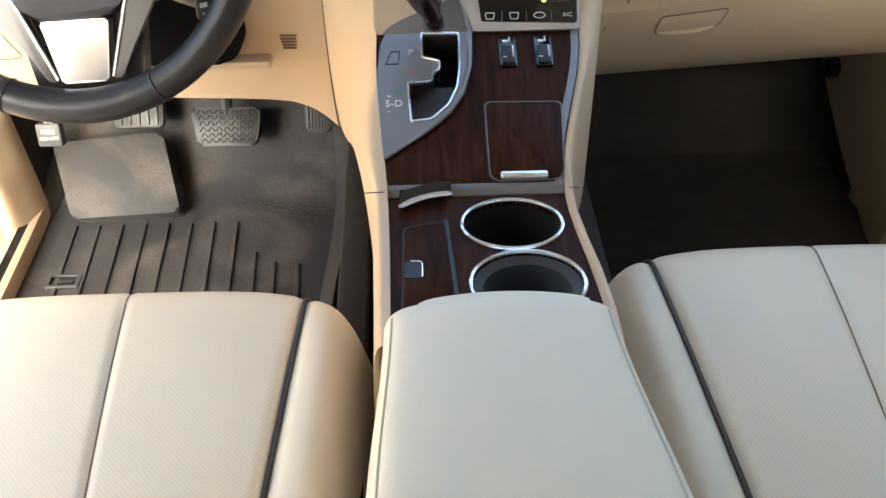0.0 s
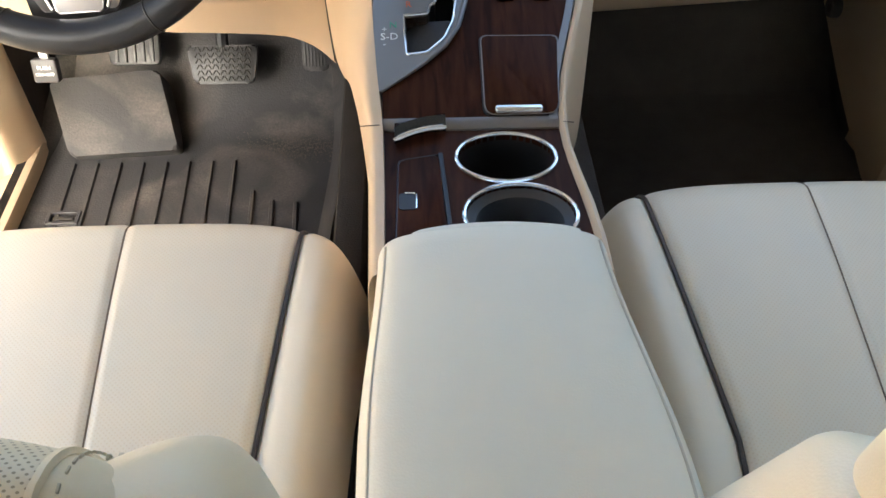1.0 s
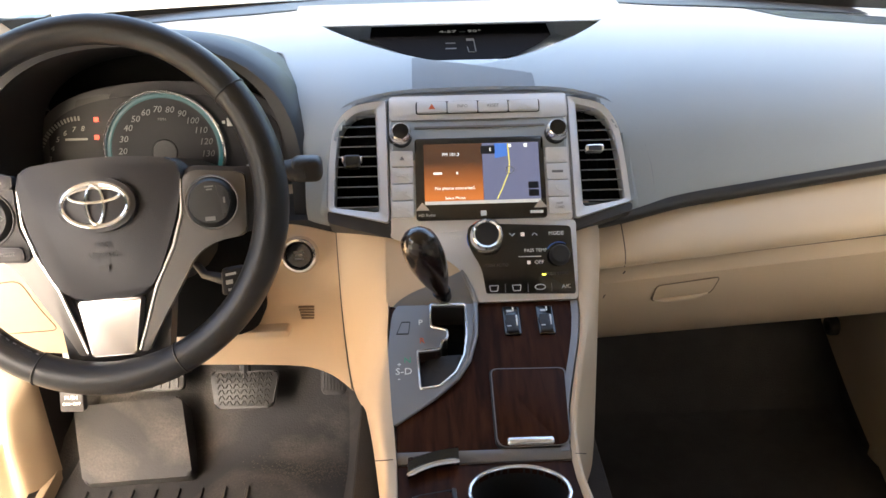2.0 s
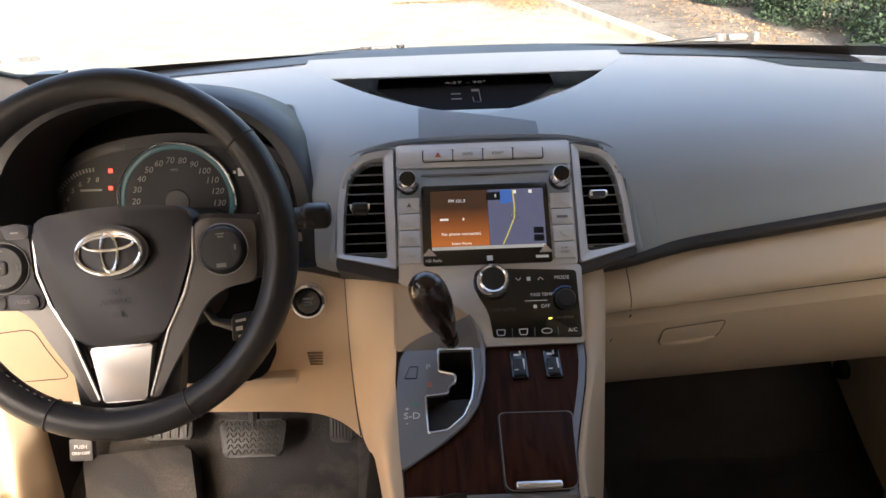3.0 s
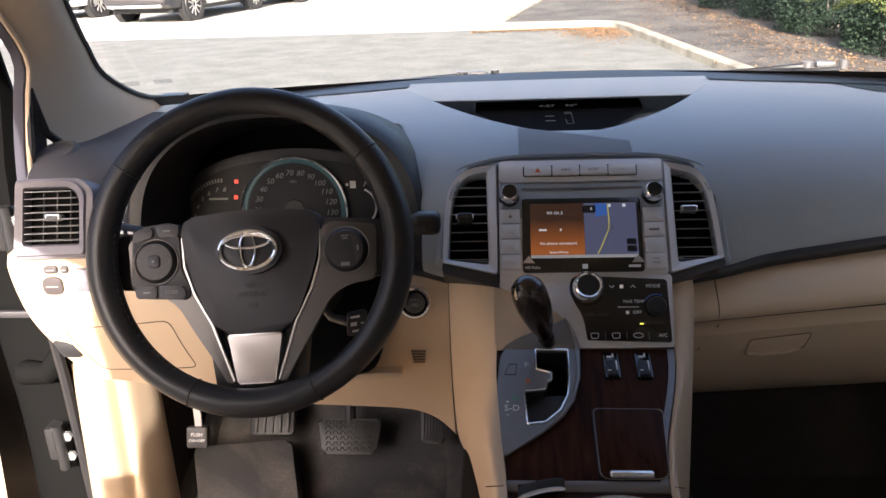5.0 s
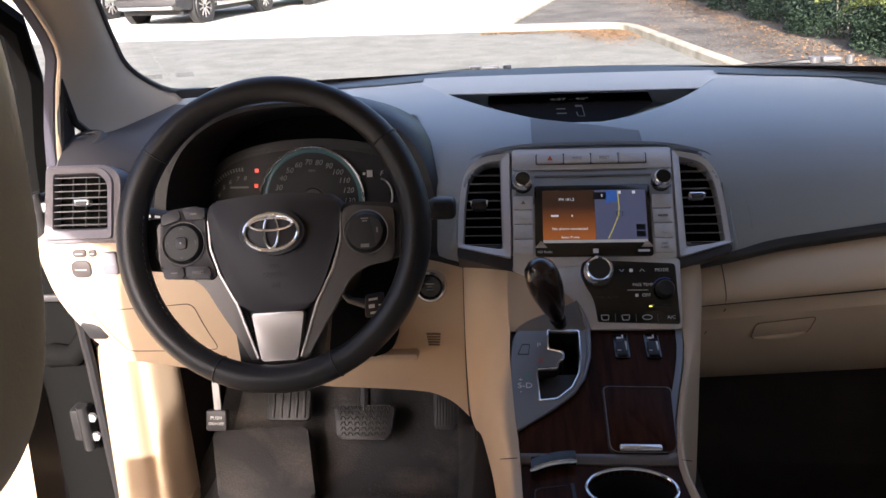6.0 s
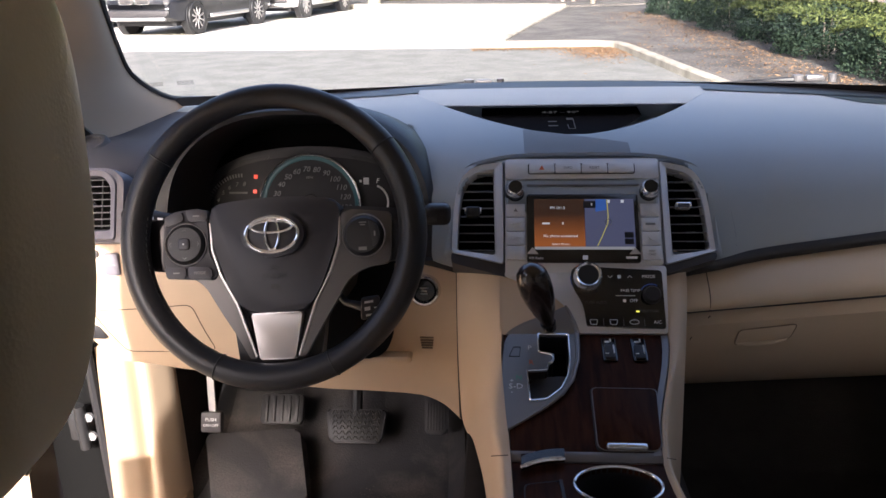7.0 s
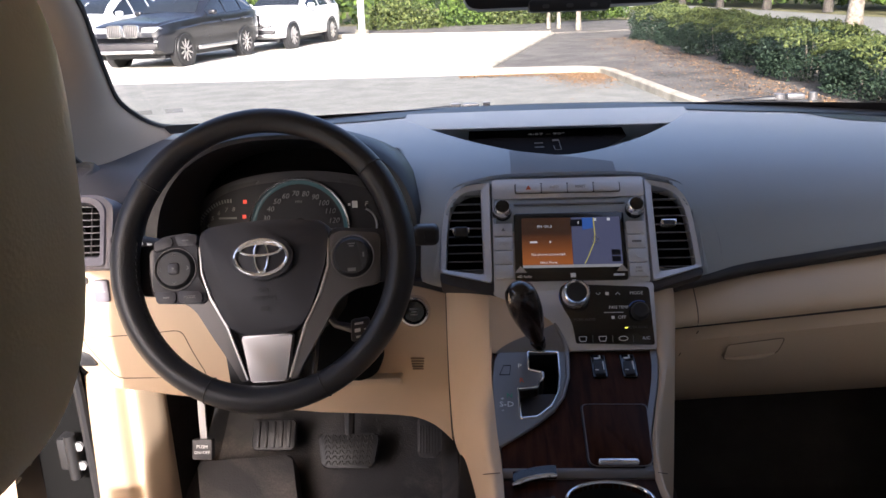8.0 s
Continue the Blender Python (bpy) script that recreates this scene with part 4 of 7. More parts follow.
def instrument_cluster(d):
    """Arched hood, silver-edged binnacle, speedometer, rev counter and fuel gauge."""
    cx, zb = -0.412, 0.690
    path = [(0.36, 0.192, 0.785), (0.27, 0.204, 0.815), (0.19, 0.210, 0.842), (0.10, 0.214, 0.863), (0.045, 0.211, 0.866), (0.034, 0.203, 0.861), (0.036, 0.187, 0.855), (0.06, 0.183, 0.850), (0.125, 0.176, 0.836), (0.175, 0.170, 0.815)]
    rings = []
    for y, rx, top in path:
        ring = []
        for i in range(41):
            a = math.pi * i / 40
            c, s = math.cos(a), math.sin(a)
            ring.append((cx + rx * (abs(c) ** 0.85) * (1 if c >= 0 else -1), y - 0.05 * (1 - s) ** 1.3, zb - 0.05 * (1 - s) ** 6 + (top - zb) * s ** 0.75))
        rings.append(ring)
    hd = part("cluster_hood", loft(rings[3:], caps=False, closed=False), m_black, d, "black arched instrument hood")
    part("hood_skin", loft(rings[:4], caps=False, closed=False), m_hoodskin, hd, "charcoal hood skin")
    at = frame_at((-0.418, 0.138, 0.690), (1, 0, 0), (0, 0.22, 0.975))
    half = [(0.176 * math.cos(math.pi * i / 24), 0.094 * math.sin(math.pi * i / 24) ** 0.7) for i in range(25)]
    b = part("instrument_panel", prism([(0.17, -0.05)] + half + [(-0.17, -0.05)], -0.02, -0.006), m_binnacle, d, "grey instrument panel with white numerals", at=at)
    part("binnacle_back", prism([(0.19 * math.cos(math.pi * i / 24), 0.15 * math.sin(math.pi * i / 24) ** 0.7) for i in range(25)] + [(-0.19, -0.06), (0.19, -0.06)], -0.034, -0.03), m_void, b, "black binnacle wall", at=at)
    part("mask", prism([(0.160, -0.05)] + [(0.158 * math.cos(math.pi * i / 24), 0.078 * math.sin(math.pi * i / 24) ** 0.6) for i in range(25)] + [(-0.160, -0.05)], -0.006, -0.003), m_gauge, b, "dark gauge mask", at=at)
    part("speedometer_dial", lathe([(0, 0.001), (0.078, 0.001), (0.078, 0.0), (0, 0.0)], 56), m_gauge, b, "dark speedometer dial", at=at)
    part("teal_band", hoop(oval(0.078, 0.078, n=64), oval(0.0725, 0.0725, n=64), 0.0005, 0.0022), m_teal, b, "glowing teal band", at=at)
    part("dial_ring", moved(tube([(0.081 * math.cos(2 * math.pi * i / 64), 0.081 * math.sin(2 * math.pi * i / 64), 0.004) for i in range(64)], 0.0024, 8, closed=True), Matrix()), m_chrome, b, "chrome dial ring", at=at)
    for i in range(12):
        a = radians(178 - 182 * i / 11)
        part("numeral", words(str(20 + 10 * i), 0.0122, 0.0575 * math.cos(a), 0.0575 * math.sin(a), 0.0028, lean=0.25), m_num, b, at=at)
    part("unit", words("MPH", 0.0055, 0.0, 0.044, 0.0026), m_dim, b, at=at)
    part("odometer_hub", lathe([(0, 0.003), (0.016, 0.003), (0.018, 0.0), (0, 0.0)], 32), m_black, b, at=at)
    # rev counter
    tc = (-0.112, -0.018)
    for i in range(22):
        a = radians(185 - 95 * i / 21)
        part("tick", moved(block(0.006, 0.0026, 0.0006), lay(tc[0] + 0.060 * math.cos(a), tc[1] + 0.066 * math.sin(a), 0.0) @ pose(0, 0, 0, 0, 0, math.degrees(a))), m_dim, b, at=at)
    for i, a in enumerate((184, 167, 150, 133, 117, 101, 86)):
        part("numeral", words(str(i + 2), 0.010, tc[0] + 0.047 * math.cos(radians(a)), tc[1] + 0.052 * math.sin(radians(a)), 0.0, lean=0.25), m_dim, b, at=at)
    part("warning_lamp", bars((-0.0905, 0.022, 0.006, 0.006, 0.0008)), m_lit_red, b, "lit red warning lamp", at=at)
    part("warning_lamp", bars((-0.0885, 0.046, 0.006, 0.006, 0.0008)), m_lit_red, b, "lit red warning lamp", at=at)
    part("warning_bar", bars((-0.118, 0.020, 0.030, 0.003, 0.0008)), m_dim, b, at=at)
    # fuel gauge
    arc = [(0.100 + 0.026 * math.cos(radians(a)), 0.004 + 0.028 * math.sin(radians(a)), 0.001) for a in range(-70, 71, 10)]
    part("fuel_arc", tube(arc, 0.0018, 5), m_white, b, "white fuel gauge arc", at=at)
    each("fuel_letter", [words("F", 0.011, 0.109, 0.038, 0, lean=0.25), words("E", 0.011, 0.112, -0.026, 0, lean=0.25), words("C", 0.010, 0.148, -0.038, 0)], m_white, b, at=at)
    part("pump_sign", bars((0.091, 0.038, 0.009, 0.011, 0.0004), (0.082, 0.038, 0.004, 0.004, 0.0004)), m_white, b, at=at)
    part("silver_edge", tube([(0.088, -0.030, 0.002), (0.158, -0.022, 0.002)], 0.0015, 5), m_chrome, b, at=at)
    for s in (-1, 1):
        part("recess", prism(rounded([(s * 0.074, 0.068), (s * 0.118, 0.060), (s * 0.114, 0.072), (s * 0.066, 0.080)][::s], 0.003), -0.006, -0.0045), m_black, b, at=at)
    # steering column shroud and stalks
    col = part("column_shroud", loft([[(-0.395 + w * math.cos(2 * math.pi * i / 20), y, zc + h * math.sin(2 * math.pi * i / 20)) for i in range(20)] for y, w, zc, h in ((-0.10, 0.062, 0.685, 0.045), (-0.05, 0.085, 0.650, 0.070), (0.02, 0.105, 0.620, 0.085), (0.10, 0.115, 0.600, 0.095))]), m_black, d, "black column shroud")
    # the column opening's shade, drawn as a near-black slab on the knee panel
    part("column_skirt", prism(rounded([(-0.100, 0.07), (0.125, 0.07), (0.118, -0.085), (0.100, -0.107), (-0.100, -0.107)], 0.02), -0.06, 0.004, 0.004), m_void, d, "near-black slab for the shaded column opening", at=frame_at((-0.386, -0.049, 0.625), (1, 0, 0), (0, 0.1, 1)))
    part("tan_lip", prism(rrect(0.23, 0.012, 0.005), -0.01, 0.012, 0.004), m_beige, d, "tan lip below the column", at=frame_at((-0.355, -0.052, 0.512), (1, 0, 0.03), (0, 0.1, 1)))
    for pts, r in ((((-0.47, -0.06, 0.715), (-0.545, -0.085, 0.730), (-0.60, -0.095, 0.742)), [0.011, 0.012, 0.015]), (((-0.31, -0.06, 0.720), (-0.245, -0.075, 0.735), (-0.195, -0.08, 0.742)), [0.010, 0.010, 0.014])):
        s = part("stalk", tube(pts, r, 14), m_black, d, "black control stalk")
        e = Vector(pts[2])
        part("knob", moved(block(0.034, 0.024, 0.028, 0.008, (0, 0, 0), 3), lay(e.x, e.y, e.z)), m_black, s)
    lm = frame_at((-0.573, -0.109, 0.738), (1, 0, -0.1), (0, 0.2, 1))
    each("stalk_mark", [bar(*b) for b in ((0.0, 0.008, 0.006, 0.004, 0), (0.012, 0.008, 0.007, 0.003, 0), (0.012, 0.0, 0.006, 0.004, 0), (0.0, -0.004, 0.004, 0.002, 0), (0.012, -0.008, 0.007, 0.003, 0))], m_white, d, at=lm)
    cs = part("cruise_stalk", tube([(-0.345, -0.055, 0.622), (-0.325, -0.085, 0.616), (-0.300, -0.092, 0.613)], [0.005, 0.005, 0.007], 10), m_dark, d, "cruise control stalk")
    kb = frame_at((-0.290, -0.094, 0.613), (1, 0.2, 0.1), (0, 0.3, 1))
    part("stalk_end", block(0.026, 0.030, 0.018, 0.004), m_dark, cs, at=kb)
    part("stalk_text", bars((-0.002, 0.009, 0.012, 0.003, 0.0093), (-0.004, 0.0, 0.008, 0.005, 0.0093), (0.007, 0.0, 0.004, 0.002, 0.0093), (0, -0.009, 0.012, 0.003, 0.0093)), m_white, cs, at=kb)


def centre_fascia(d):
    """Silver panel: button row, disc slot, display, side keys, and the climate panel below."""
    F = FASCIA
    body = rounded([(-0.106, 0.068), (0.1065, 0.085), (0.108, 0.241), (-0.106, 0.241)], 0.004)
    fa = part("centre_fascia", prism(body, -0.05, 0.0, 0.002), m_silver, d, "warm silver centre fascia", at=F)
    arch = [(-0.185, 0.092)] + [(-0.1835, 0.16), (-0.1790, 0.200), (-0.166, 0.2300), (-0.1085, 0.2475), (0.0, 0.2505), (0.1085, 0.2475), (0.166, 0.2300), (0.1790, 0.200), (0.1835, 0.16), (0.185, 0.092)]
    ring = rounded(arch, [0.01, 0.05, 0.04, 0.03, 0.05, 0.1, 0.05, 0.03, 0.04, 0.05, 0.01])[::-1]
    part("shroud", hoop([(x * 1.10, 0.100 + (y - 0.092) * 1.085) for x, y in ring], [(x * 0.965, 0.106 + (y - 0.092) * 0.935) for x, y in ring], -0.06, -0.040, -0.005), m_pad, fa, "slate surround behind the fascia", at=F)
    part("upper_bezel", prism(rounded([(-0.106, 0.2115), (0.108, 0.2115), (0.108, 0.242), (-0.106, 0.242)], 0.004), -0.01, 0.003, 0.0015), m_silver, fa, at=F)
    part("shoulder", prism(rounded([(-0.180, 0.104), (-0.100, 0.088), (-0.100, 0.066), (-0.180, 0.0885)], 0.004), -0.05, -0.002, 0.002), m_dark, fa, "dark lower edge of the vent", at=F)
    part("shoulder", prism(rounded([(0.178, 0.104), (0.178, 0.094), (0.108, 0.072), (0.108, 0.087)], 0.003), -0.05, -0.002, 0.002), m_dark, fa, "dark lower edge of the vent", at=F)
    part("button_slot", prism(rrect(0.1490, 0.0162, 0.003, 0.0005, 0.2262), 0.0, 0.0036), m_black, fa, "dark slot round the buttons", at=F)
    for i in range(4):
        x = -0.0545 + 0.0367 * i
        b = part("button", prism(rrect(0.0356, 0.0142, 0.002, x, 0.2262), 0.0, 0.0068, 0.0012), m_silver, fa, "silver push button", at=F)
        if i == 0:
            part("hazard_sign", moved(prism([(-0.004, -0.003), (0.004, -0.003), (0, 0.004)], 0.0063, 0.0069), lay(x, 0.2262)), m_red, b, "red triangle", at=F)
        elif i < 3:
            part("word", words("INFO" if i == 1 else "RESET", 0.0055, x, 0.2262, 0.0068), m_dim, b, at=F)
    part("disc_slot", prism(rrect(0.150, 0.0075, 0.003, 0.002, 0.1965), 0.0, 0.0015), m_black, fa, "black disc slot", at=F)
    part("slot_lip", prism(rrect(0.156, 0.0025, 0.001, 0.002, 0.2015), 0.0, 0.0035), m_silver_dk, fa, at=F)
    # display
    sc = part("display", prism(rrect(0.153, 0.101, 0.004, 0.0, 0.1372), 0.0, 0.004, 0.0015), m_gloss, fa, "glossy black display unit showing a radio page and a map", at=F)
    c = stuff("screen_orange", (0.06, 0.025, 0.01), 0.25, var=0.2)
    screen_glow(c, (0.50, 0.15, 0.04), (0.040, 0.022, 0.017), 0.105)
    part("radio_page", prism(rrect(0.069, 0.0705, 0.0005, -0.0315, 0.1442), 0.004, 0.0045), c, sc, "orange radio page", at=F)
    c2 = stuff("screen_map", (0.05, 0.05, 0.07), 0.25, emit=(0.20, 0.23, 0.42, 0.055))
    part("map_page", prism(rrect(0.067, 0.0705, 0.0005, 0.0368, 0.1442), 0.004, 0.0045), c2, sc, "lavender map page", at=F)
    c3 = stuff("screen_water", (0.01, 0.03, 0.10), 0.25, emit=(0.06, 0.18, 0.62, 0.09))
    part("map_water", prism([(0.018, 0.160), (0.033, 0.163), (0.033, 0.1785), (0.018, 0.1785)], 0.0045, 0.0048), c3, sc, "blue water on the map", at=F)
    c4 = stuff("screen_road", (0.1, 0.09, 0.02), 0.25, emit=(0.55, 0.50, 0.16, 0.11))
    part("map_road", tube([(0.034, 0.178, 0.0049), (0.035, 0.155, 0.0049), (0.034, 0.143, 0.0049), (0.025, 0.122, 0.0049), (0.019, 0.110, 0.0049)], 0.0008, 4), c4, sc, "yellow road on the map", at=F)
    part("map_cursor", tube([(0.035 + 0.0045 * math.cos(a * 0.4), 0.145 + 0.0045 * math.sin(a * 0.4), 0.0052) for a in range(16)], 0.0005, 4, closed=True), m_dim, sc, at=F)
    each("map_key", [prism(rrect(0.012, 0.008, 0.001, 0.062, 0.126), 0.0045, 0.005), prism(rrect(0.012, 0.008, 0.001, 0.062, 0.1165), 0.0045, 0.005), prism(rrect(0.017, 0.010, 0.001, 0.010, 0.171), 0.0045, 0.005)], m_gauge, sc, "dark map keys", at=F)
    each("screen_text", [words("FM 101.3", 0.0055, -0.034, 0.166, 0.0047), words("No phone connected.", 0.0054, -0.030, 0.1245, 0.0047), words("Select Phone.", 0.0045, -0.030, 0.1125, 0.0047), words("E", 0.005, 0.013, 0.171, 0.0052), bar(-0.050, 0.143, 0.010, 0.0025, 0.0047), bar(-0.027, 0.143, 0.002, 0.003, 0.0047), bar(0.0365, 0.1755, 0.003, 0.004, 0.0051), bar(0.055, 0.1755, 0.004, 0.004, 0.0051)], m_lit_white, sc, "lit screen text", at=F)
    part("status_bar", prism([(-0.066, 0.105), (0.070, 0.105), (0.070, 0.109), (-0.066, 0.109)], 0.004, 0.0046), stuff("screen_grey", (0.2, 0.2, 0.2), 0.3, emit=(0.6, 0.62, 0.64, 0.06)), sc, "pale strip below the pages", at=F)
    for s in (-1, 1):
        part("corner_mark", prism([(s * 0.069 - 0.008, 0.0985), (s * 0.069 + 0.008, 0.0985), (s * 0.069, 0.108)], 0.004, 0.005), m_bright, sc, "grey corner mark", at=F)
    part("badge", bars((0.002, 0.0935, 0.007, 0.006, 0.0046)), m_white, sc, "plain pale badge", at=F)
    each("small_print", [words("HD Radio", 0.0048, -0.064, 0.0925, 0.0045), bar(0.064, 0.0935, 0.015, 0.0032, 0.0045)], m_white, sc, at=F)
    for s in (-1, 1):
        kb = part("knob", lathe([(0, 0.024), (0.009, 0.0235), (0.0115, 0.021), (0.0125, 0.004), (0.0145, 0.0)], 32), m_gloss, fa, "black knob", at=F @ lay(s * 0.092, 0.190))
        part("knob_ring", lathe([(0.0095, 0.0245), (0.0118, 0.0215), (0.0128, 0.014), (0.0124, 0.014), (0.0112, 0.021), (0.0092, 0.0235)], 32), m_chrome, kb, "chrome knob ring", at=F @ lay(s * 0.092, 0.190))
        for i in range(4):
            y = 0.163 - 0.0208 * i
            b = part("side_key", prism(rrect(0.0255, 0.0196, 0.0015, s * 0.0915, y), 0.0, 0.004, 0.001), m_silver, fa, "silver side key", at=F)
            if s < 0 and i:
                part("word", words(("", "AUDIO", "APPS", "HOME")[i], 0.0048, s * 0.0915, y, 0.0042), m_white, b, at=F)
            elif s < 0:
                part("eject_sign", prism([(-0.0945, y - 0.002), (-0.0885, y - 0.002), (-0.0915, y + 0.003)], 0.004, 0.0044), m_dim, b, at=F)
            elif i == 2:
                part("phone_sign", tube([(0.0885, y + 0.003, 0.0043), (0.0895, y - 0.001, 0.0043), (0.0935, y - 0.003, 0.0043)], 0.0007, 5), m_white, b, at=F)
            elif i == 3:
                part("word", join(words("MAP", 0.004, 0.0915, y + 0.0025, 0.0042), words("CARD", 0.004, 0.0915, y - 0.0025, 0.0042)), m_dim, b, at=F)
            elif i == 1:
                part("word", bars((0.0915, y, 0.013, 0.003, 0.0042)), m_dim, b, at=F)
    # flanking vents
    for s in (-1, 1):
        rim, hole = ((0.1075, 0.0845), (0.1795, 0.1020), (0.1790, 0.165), (0.1730, 0.2110), (0.1510, 0.2345), (0.1085, 0.2405)), ((0.1200, 0.1004), (0.1715, 0.1071), (0.1700, 0.165), (0.1650, 0.2040), (0.1470, 0.2240), (0.1230, 0.2275))
        if s > 0:
            rim, hole = ((0.1090, 0.0840), (0.1775, 0.1045), (0.1738, 0.165), (0.1695, 0.2030), (0.1530, 0.2300), (0.1090, 0.2400)), ((0.1208, 0.1010), (0.1693, 0.1081), (0.1660, 0.165), (0.1615, 0.1970), (0.1500, 0.2190), (0.1205, 0.2285))
        outer = [(s * x, y) for x, y in rounded(list(rim), [0.004, 0.004, 0.05, 0.03, 0.03, 0.003], 6)]
        inner = [(s * x, y) for x, y in rounded(list(hole), [0.005, 0.004, 0.04, 0.03, 0.02, 0.003], 6)]
        if s < 0:
            outer, inner = outer[::-1], inner[::-1]
        vent(fa.parent, F, outer, inner, 10, (s * 0.145 - 0.006, 0.163 if s < 0 else 0.172), front=0.001, chrome_tab=s > 0)
    # climate panel
    cl = part("climate_panel", prism(rounded([(-0.108, 0.069), (-0.0486, 0.0455), (-0.0262, 0.0272), (-0.0153, 0.008), (-0.0094, -0.0105), (0.1065, -0.0095), (0.110, 0.084), (-0.10, 0.090)], [0.003, 0.03, 0.02, 0.02, 0.003, 0.003, 0.004, 0.004], 5), -0.05, -0.001, 0.002), m_silver, d, "silver climate panel surround", at=F)
    part("black_face", prism(rounded([(-0.018, 0.0825), (0.1025, 0.076), (0.1035, -0.004), (0.001, -0.001), (-0.003, 0.030), (-0.018, 0.055)], [0.014, 0.004, 0.003, 0.003, 0.012, 0.014], 5), -0.01, 0.0025, 0.001), m_gloss, cl, "glossy black climate face", at=F)
    kn = F @ lay(0.0035, 0.0645)
    k = part("temperature_knob", lathe([(0, 0.020), (0.013, 0.0195), (0.0155, 0.017), (0.017, 0.0)], 40), m_black, cl, "black temperature knob", at=kn)
    part("knob_ring", lathe([(0.0138, 0.0202), (0.0158, 0.0212), (0.0184, 0.018), (0.0190, 0.004), (0.0160, 0.016), (0.0140, 0.0196)], 40), m_chrome, k, "chrome knob ring", at=kn)
    kn2 = F @ lay(0.0875, 0.041)
    k2 = part("passenger_knob", lathe([(0, 0.012), (0.0095, 0.012), (0.0115, 0.009), (0.0125, 0.0)], 32), m_black, cl, "black passenger temperature knob", at=kn2)
    part("blue_arc", tube([(0.0155 * math.cos(radians(a)), 0.0155 * math.sin(radians(a)), 0.003) for a in range(60, 151, 10)], 0.0008, 4), stuff("blue_print", (0.05, 0.12, 0.4), 0.5), k2, at=kn2)
    for a0, a1, mt in ((100, 150, m_red), (165, 215, stuff("blue_print", (0.05, 0.12, 0.4), 0.5))):
        part("heat_arc", tube([(0.0215 * math.cos(radians(a)), 0.0215 * math.sin(radians(a)), 0.0012) for a in range(a0, a1, 8)], 0.0009, 4), mt, k, at=kn)
    each("climate_word", [words("MODE", 0.0062, 0.085, 0.0672, 0.0027), words("PASS TEMP", 0.0055, 0.060, 0.0475, 0.0027), words("OFF", 0.0062, 0.0635, 0.0335, 0.0027), words("A/C", 0.0064, 0.093, 0.0045, 0.0027), bar(0.0515, 0.0335, 0.004, 0.004, 0.0027), bar(0.053, 0.0405, 0.026, 0.0008, 0.0027), bar(0.046, 0.067, 0.0045, 0.0045, 0.0027)], m_white, cl, "white lettering", at=F)
    each("dim_word", [words("PUSH AUTO", 0.0052, 0.014, 0.031, 0.0027), words("PUSH SYNC", 0.0050, 0.083, 0.0195, 0.0027)], m_faint, cl, at=F)
    part("temp_word", words("TEMP", 0.0064, -0.031, 0.0665, 0.0), m_white, cl, at=F)
    for x, sg in ((0.034, -1), (0.060, 1)):
        part("fan_arrow", tube([(x - 0.003, 0.067 - sg * 0.0015, 0.0028), (x, 0.067 + sg * 0.0015, 0.0028), (x + 0.003, 0.067 - sg * 0.0015, 0.0028)], 0.0005, 4), m_white, cl, at=F)
    for x, shape in ((0.010, 0), (0.036, 1), (0.063, 2)):
        o = rounded([(x - 0.005, 0.0075), (x + 0.005, 0.0075), (x + 0.0038, 0.001), (x - 0.0038, 0.001)], 0.001, 2) if shape < 2 else [(x + 0.006 * math.cos(a * 0.524), 0.0045 + 0.003 * math.sin(a * 0.524)) for a in range(12)]
        part("climate_sign", tube([(a, b, 0.0028) for a, b in o], 0.0005, 4, closed=True), m_white, cl, at=F)
        part("key_joint", block(0.0006, 0.010, 0.0006, 0, (x + 0.013, 0.004, 0.0026)), m_dim, cl, at=F)
    part("lit_dot", bars((0.068, 0.019, 0.004, 0.0016, 0.0028)), m_lit_yel, cl, "lit yellow indicator", at=F)


def screen_glow(m, warm, cool, power):
    """A page that glows, warmer towards its lower edge, as the set shows it."""
    n, l = m.node_tree.nodes, m.node_tree.links
    b = n["Principled BSDF"]
    sep = n.new("ShaderNodeSeparateXYZ")
    l.new(n["Texture Coordinate"].outputs["Object"], sep.inputs[0])
    mr = n.new("ShaderNodeMapRange")
    mr.inputs[1].default_value, mr.inputs[2].default_value = 0.690, 0.724
    l.new(sep.outputs[2], mr.inputs[0])
    mx = n.new("ShaderNodeMix")
    mx.data_type = "RGBA"
    mx.inputs[6].default_value, mx.inputs[7].default_value = (*warm, 1), (*cool, 1)
    l.new(mr.outputs[0], mx.inputs[0])
    l.new(mx.outputs[2], b.inputs["Emission Color"])
    b.inputs["Emission Strength"].default_value = power


DASH = dashboard()
instrument_cluster(DASH)
centre_fascia(DASH)

# ---- centre console ----
m_insert = stuff("grey_rubber", (0.050, 0.052, 0.058), 0.6)
m_plate = stuff("grey_silver_paint", (0.215, 0.210, 0.213), 0.36, metal=0.35, var=0.05, grain=0.15, gscale=1500)
SLOPE = frame_at((0, -0.13, 0.585), (1, 0, 0), (0, 0.17, 0.057))
FLAT = frame_at((0, 0, 0.52), (1, 0, 0), (0, 1, 0))


def deck(y):
    """Height of the console's upper face."""
    return 0.585 + (y + 0.13) * 0.3353 if y > -0.322 else 0.520


def console_left(y):
    return -0.101 - 0.008 * ease(-0.30, -0.14, y) + 0.003 * ease(-0.34, -0.46, y)


def console_right(y):
    return 0.070 + 0.037 * ease(-0.31, -0.12, y) ** 1.0 + 0.011 * ease(-0.33, -0.46, y)


def on_slope(y):
    return (y + 0.13) / 0.9481


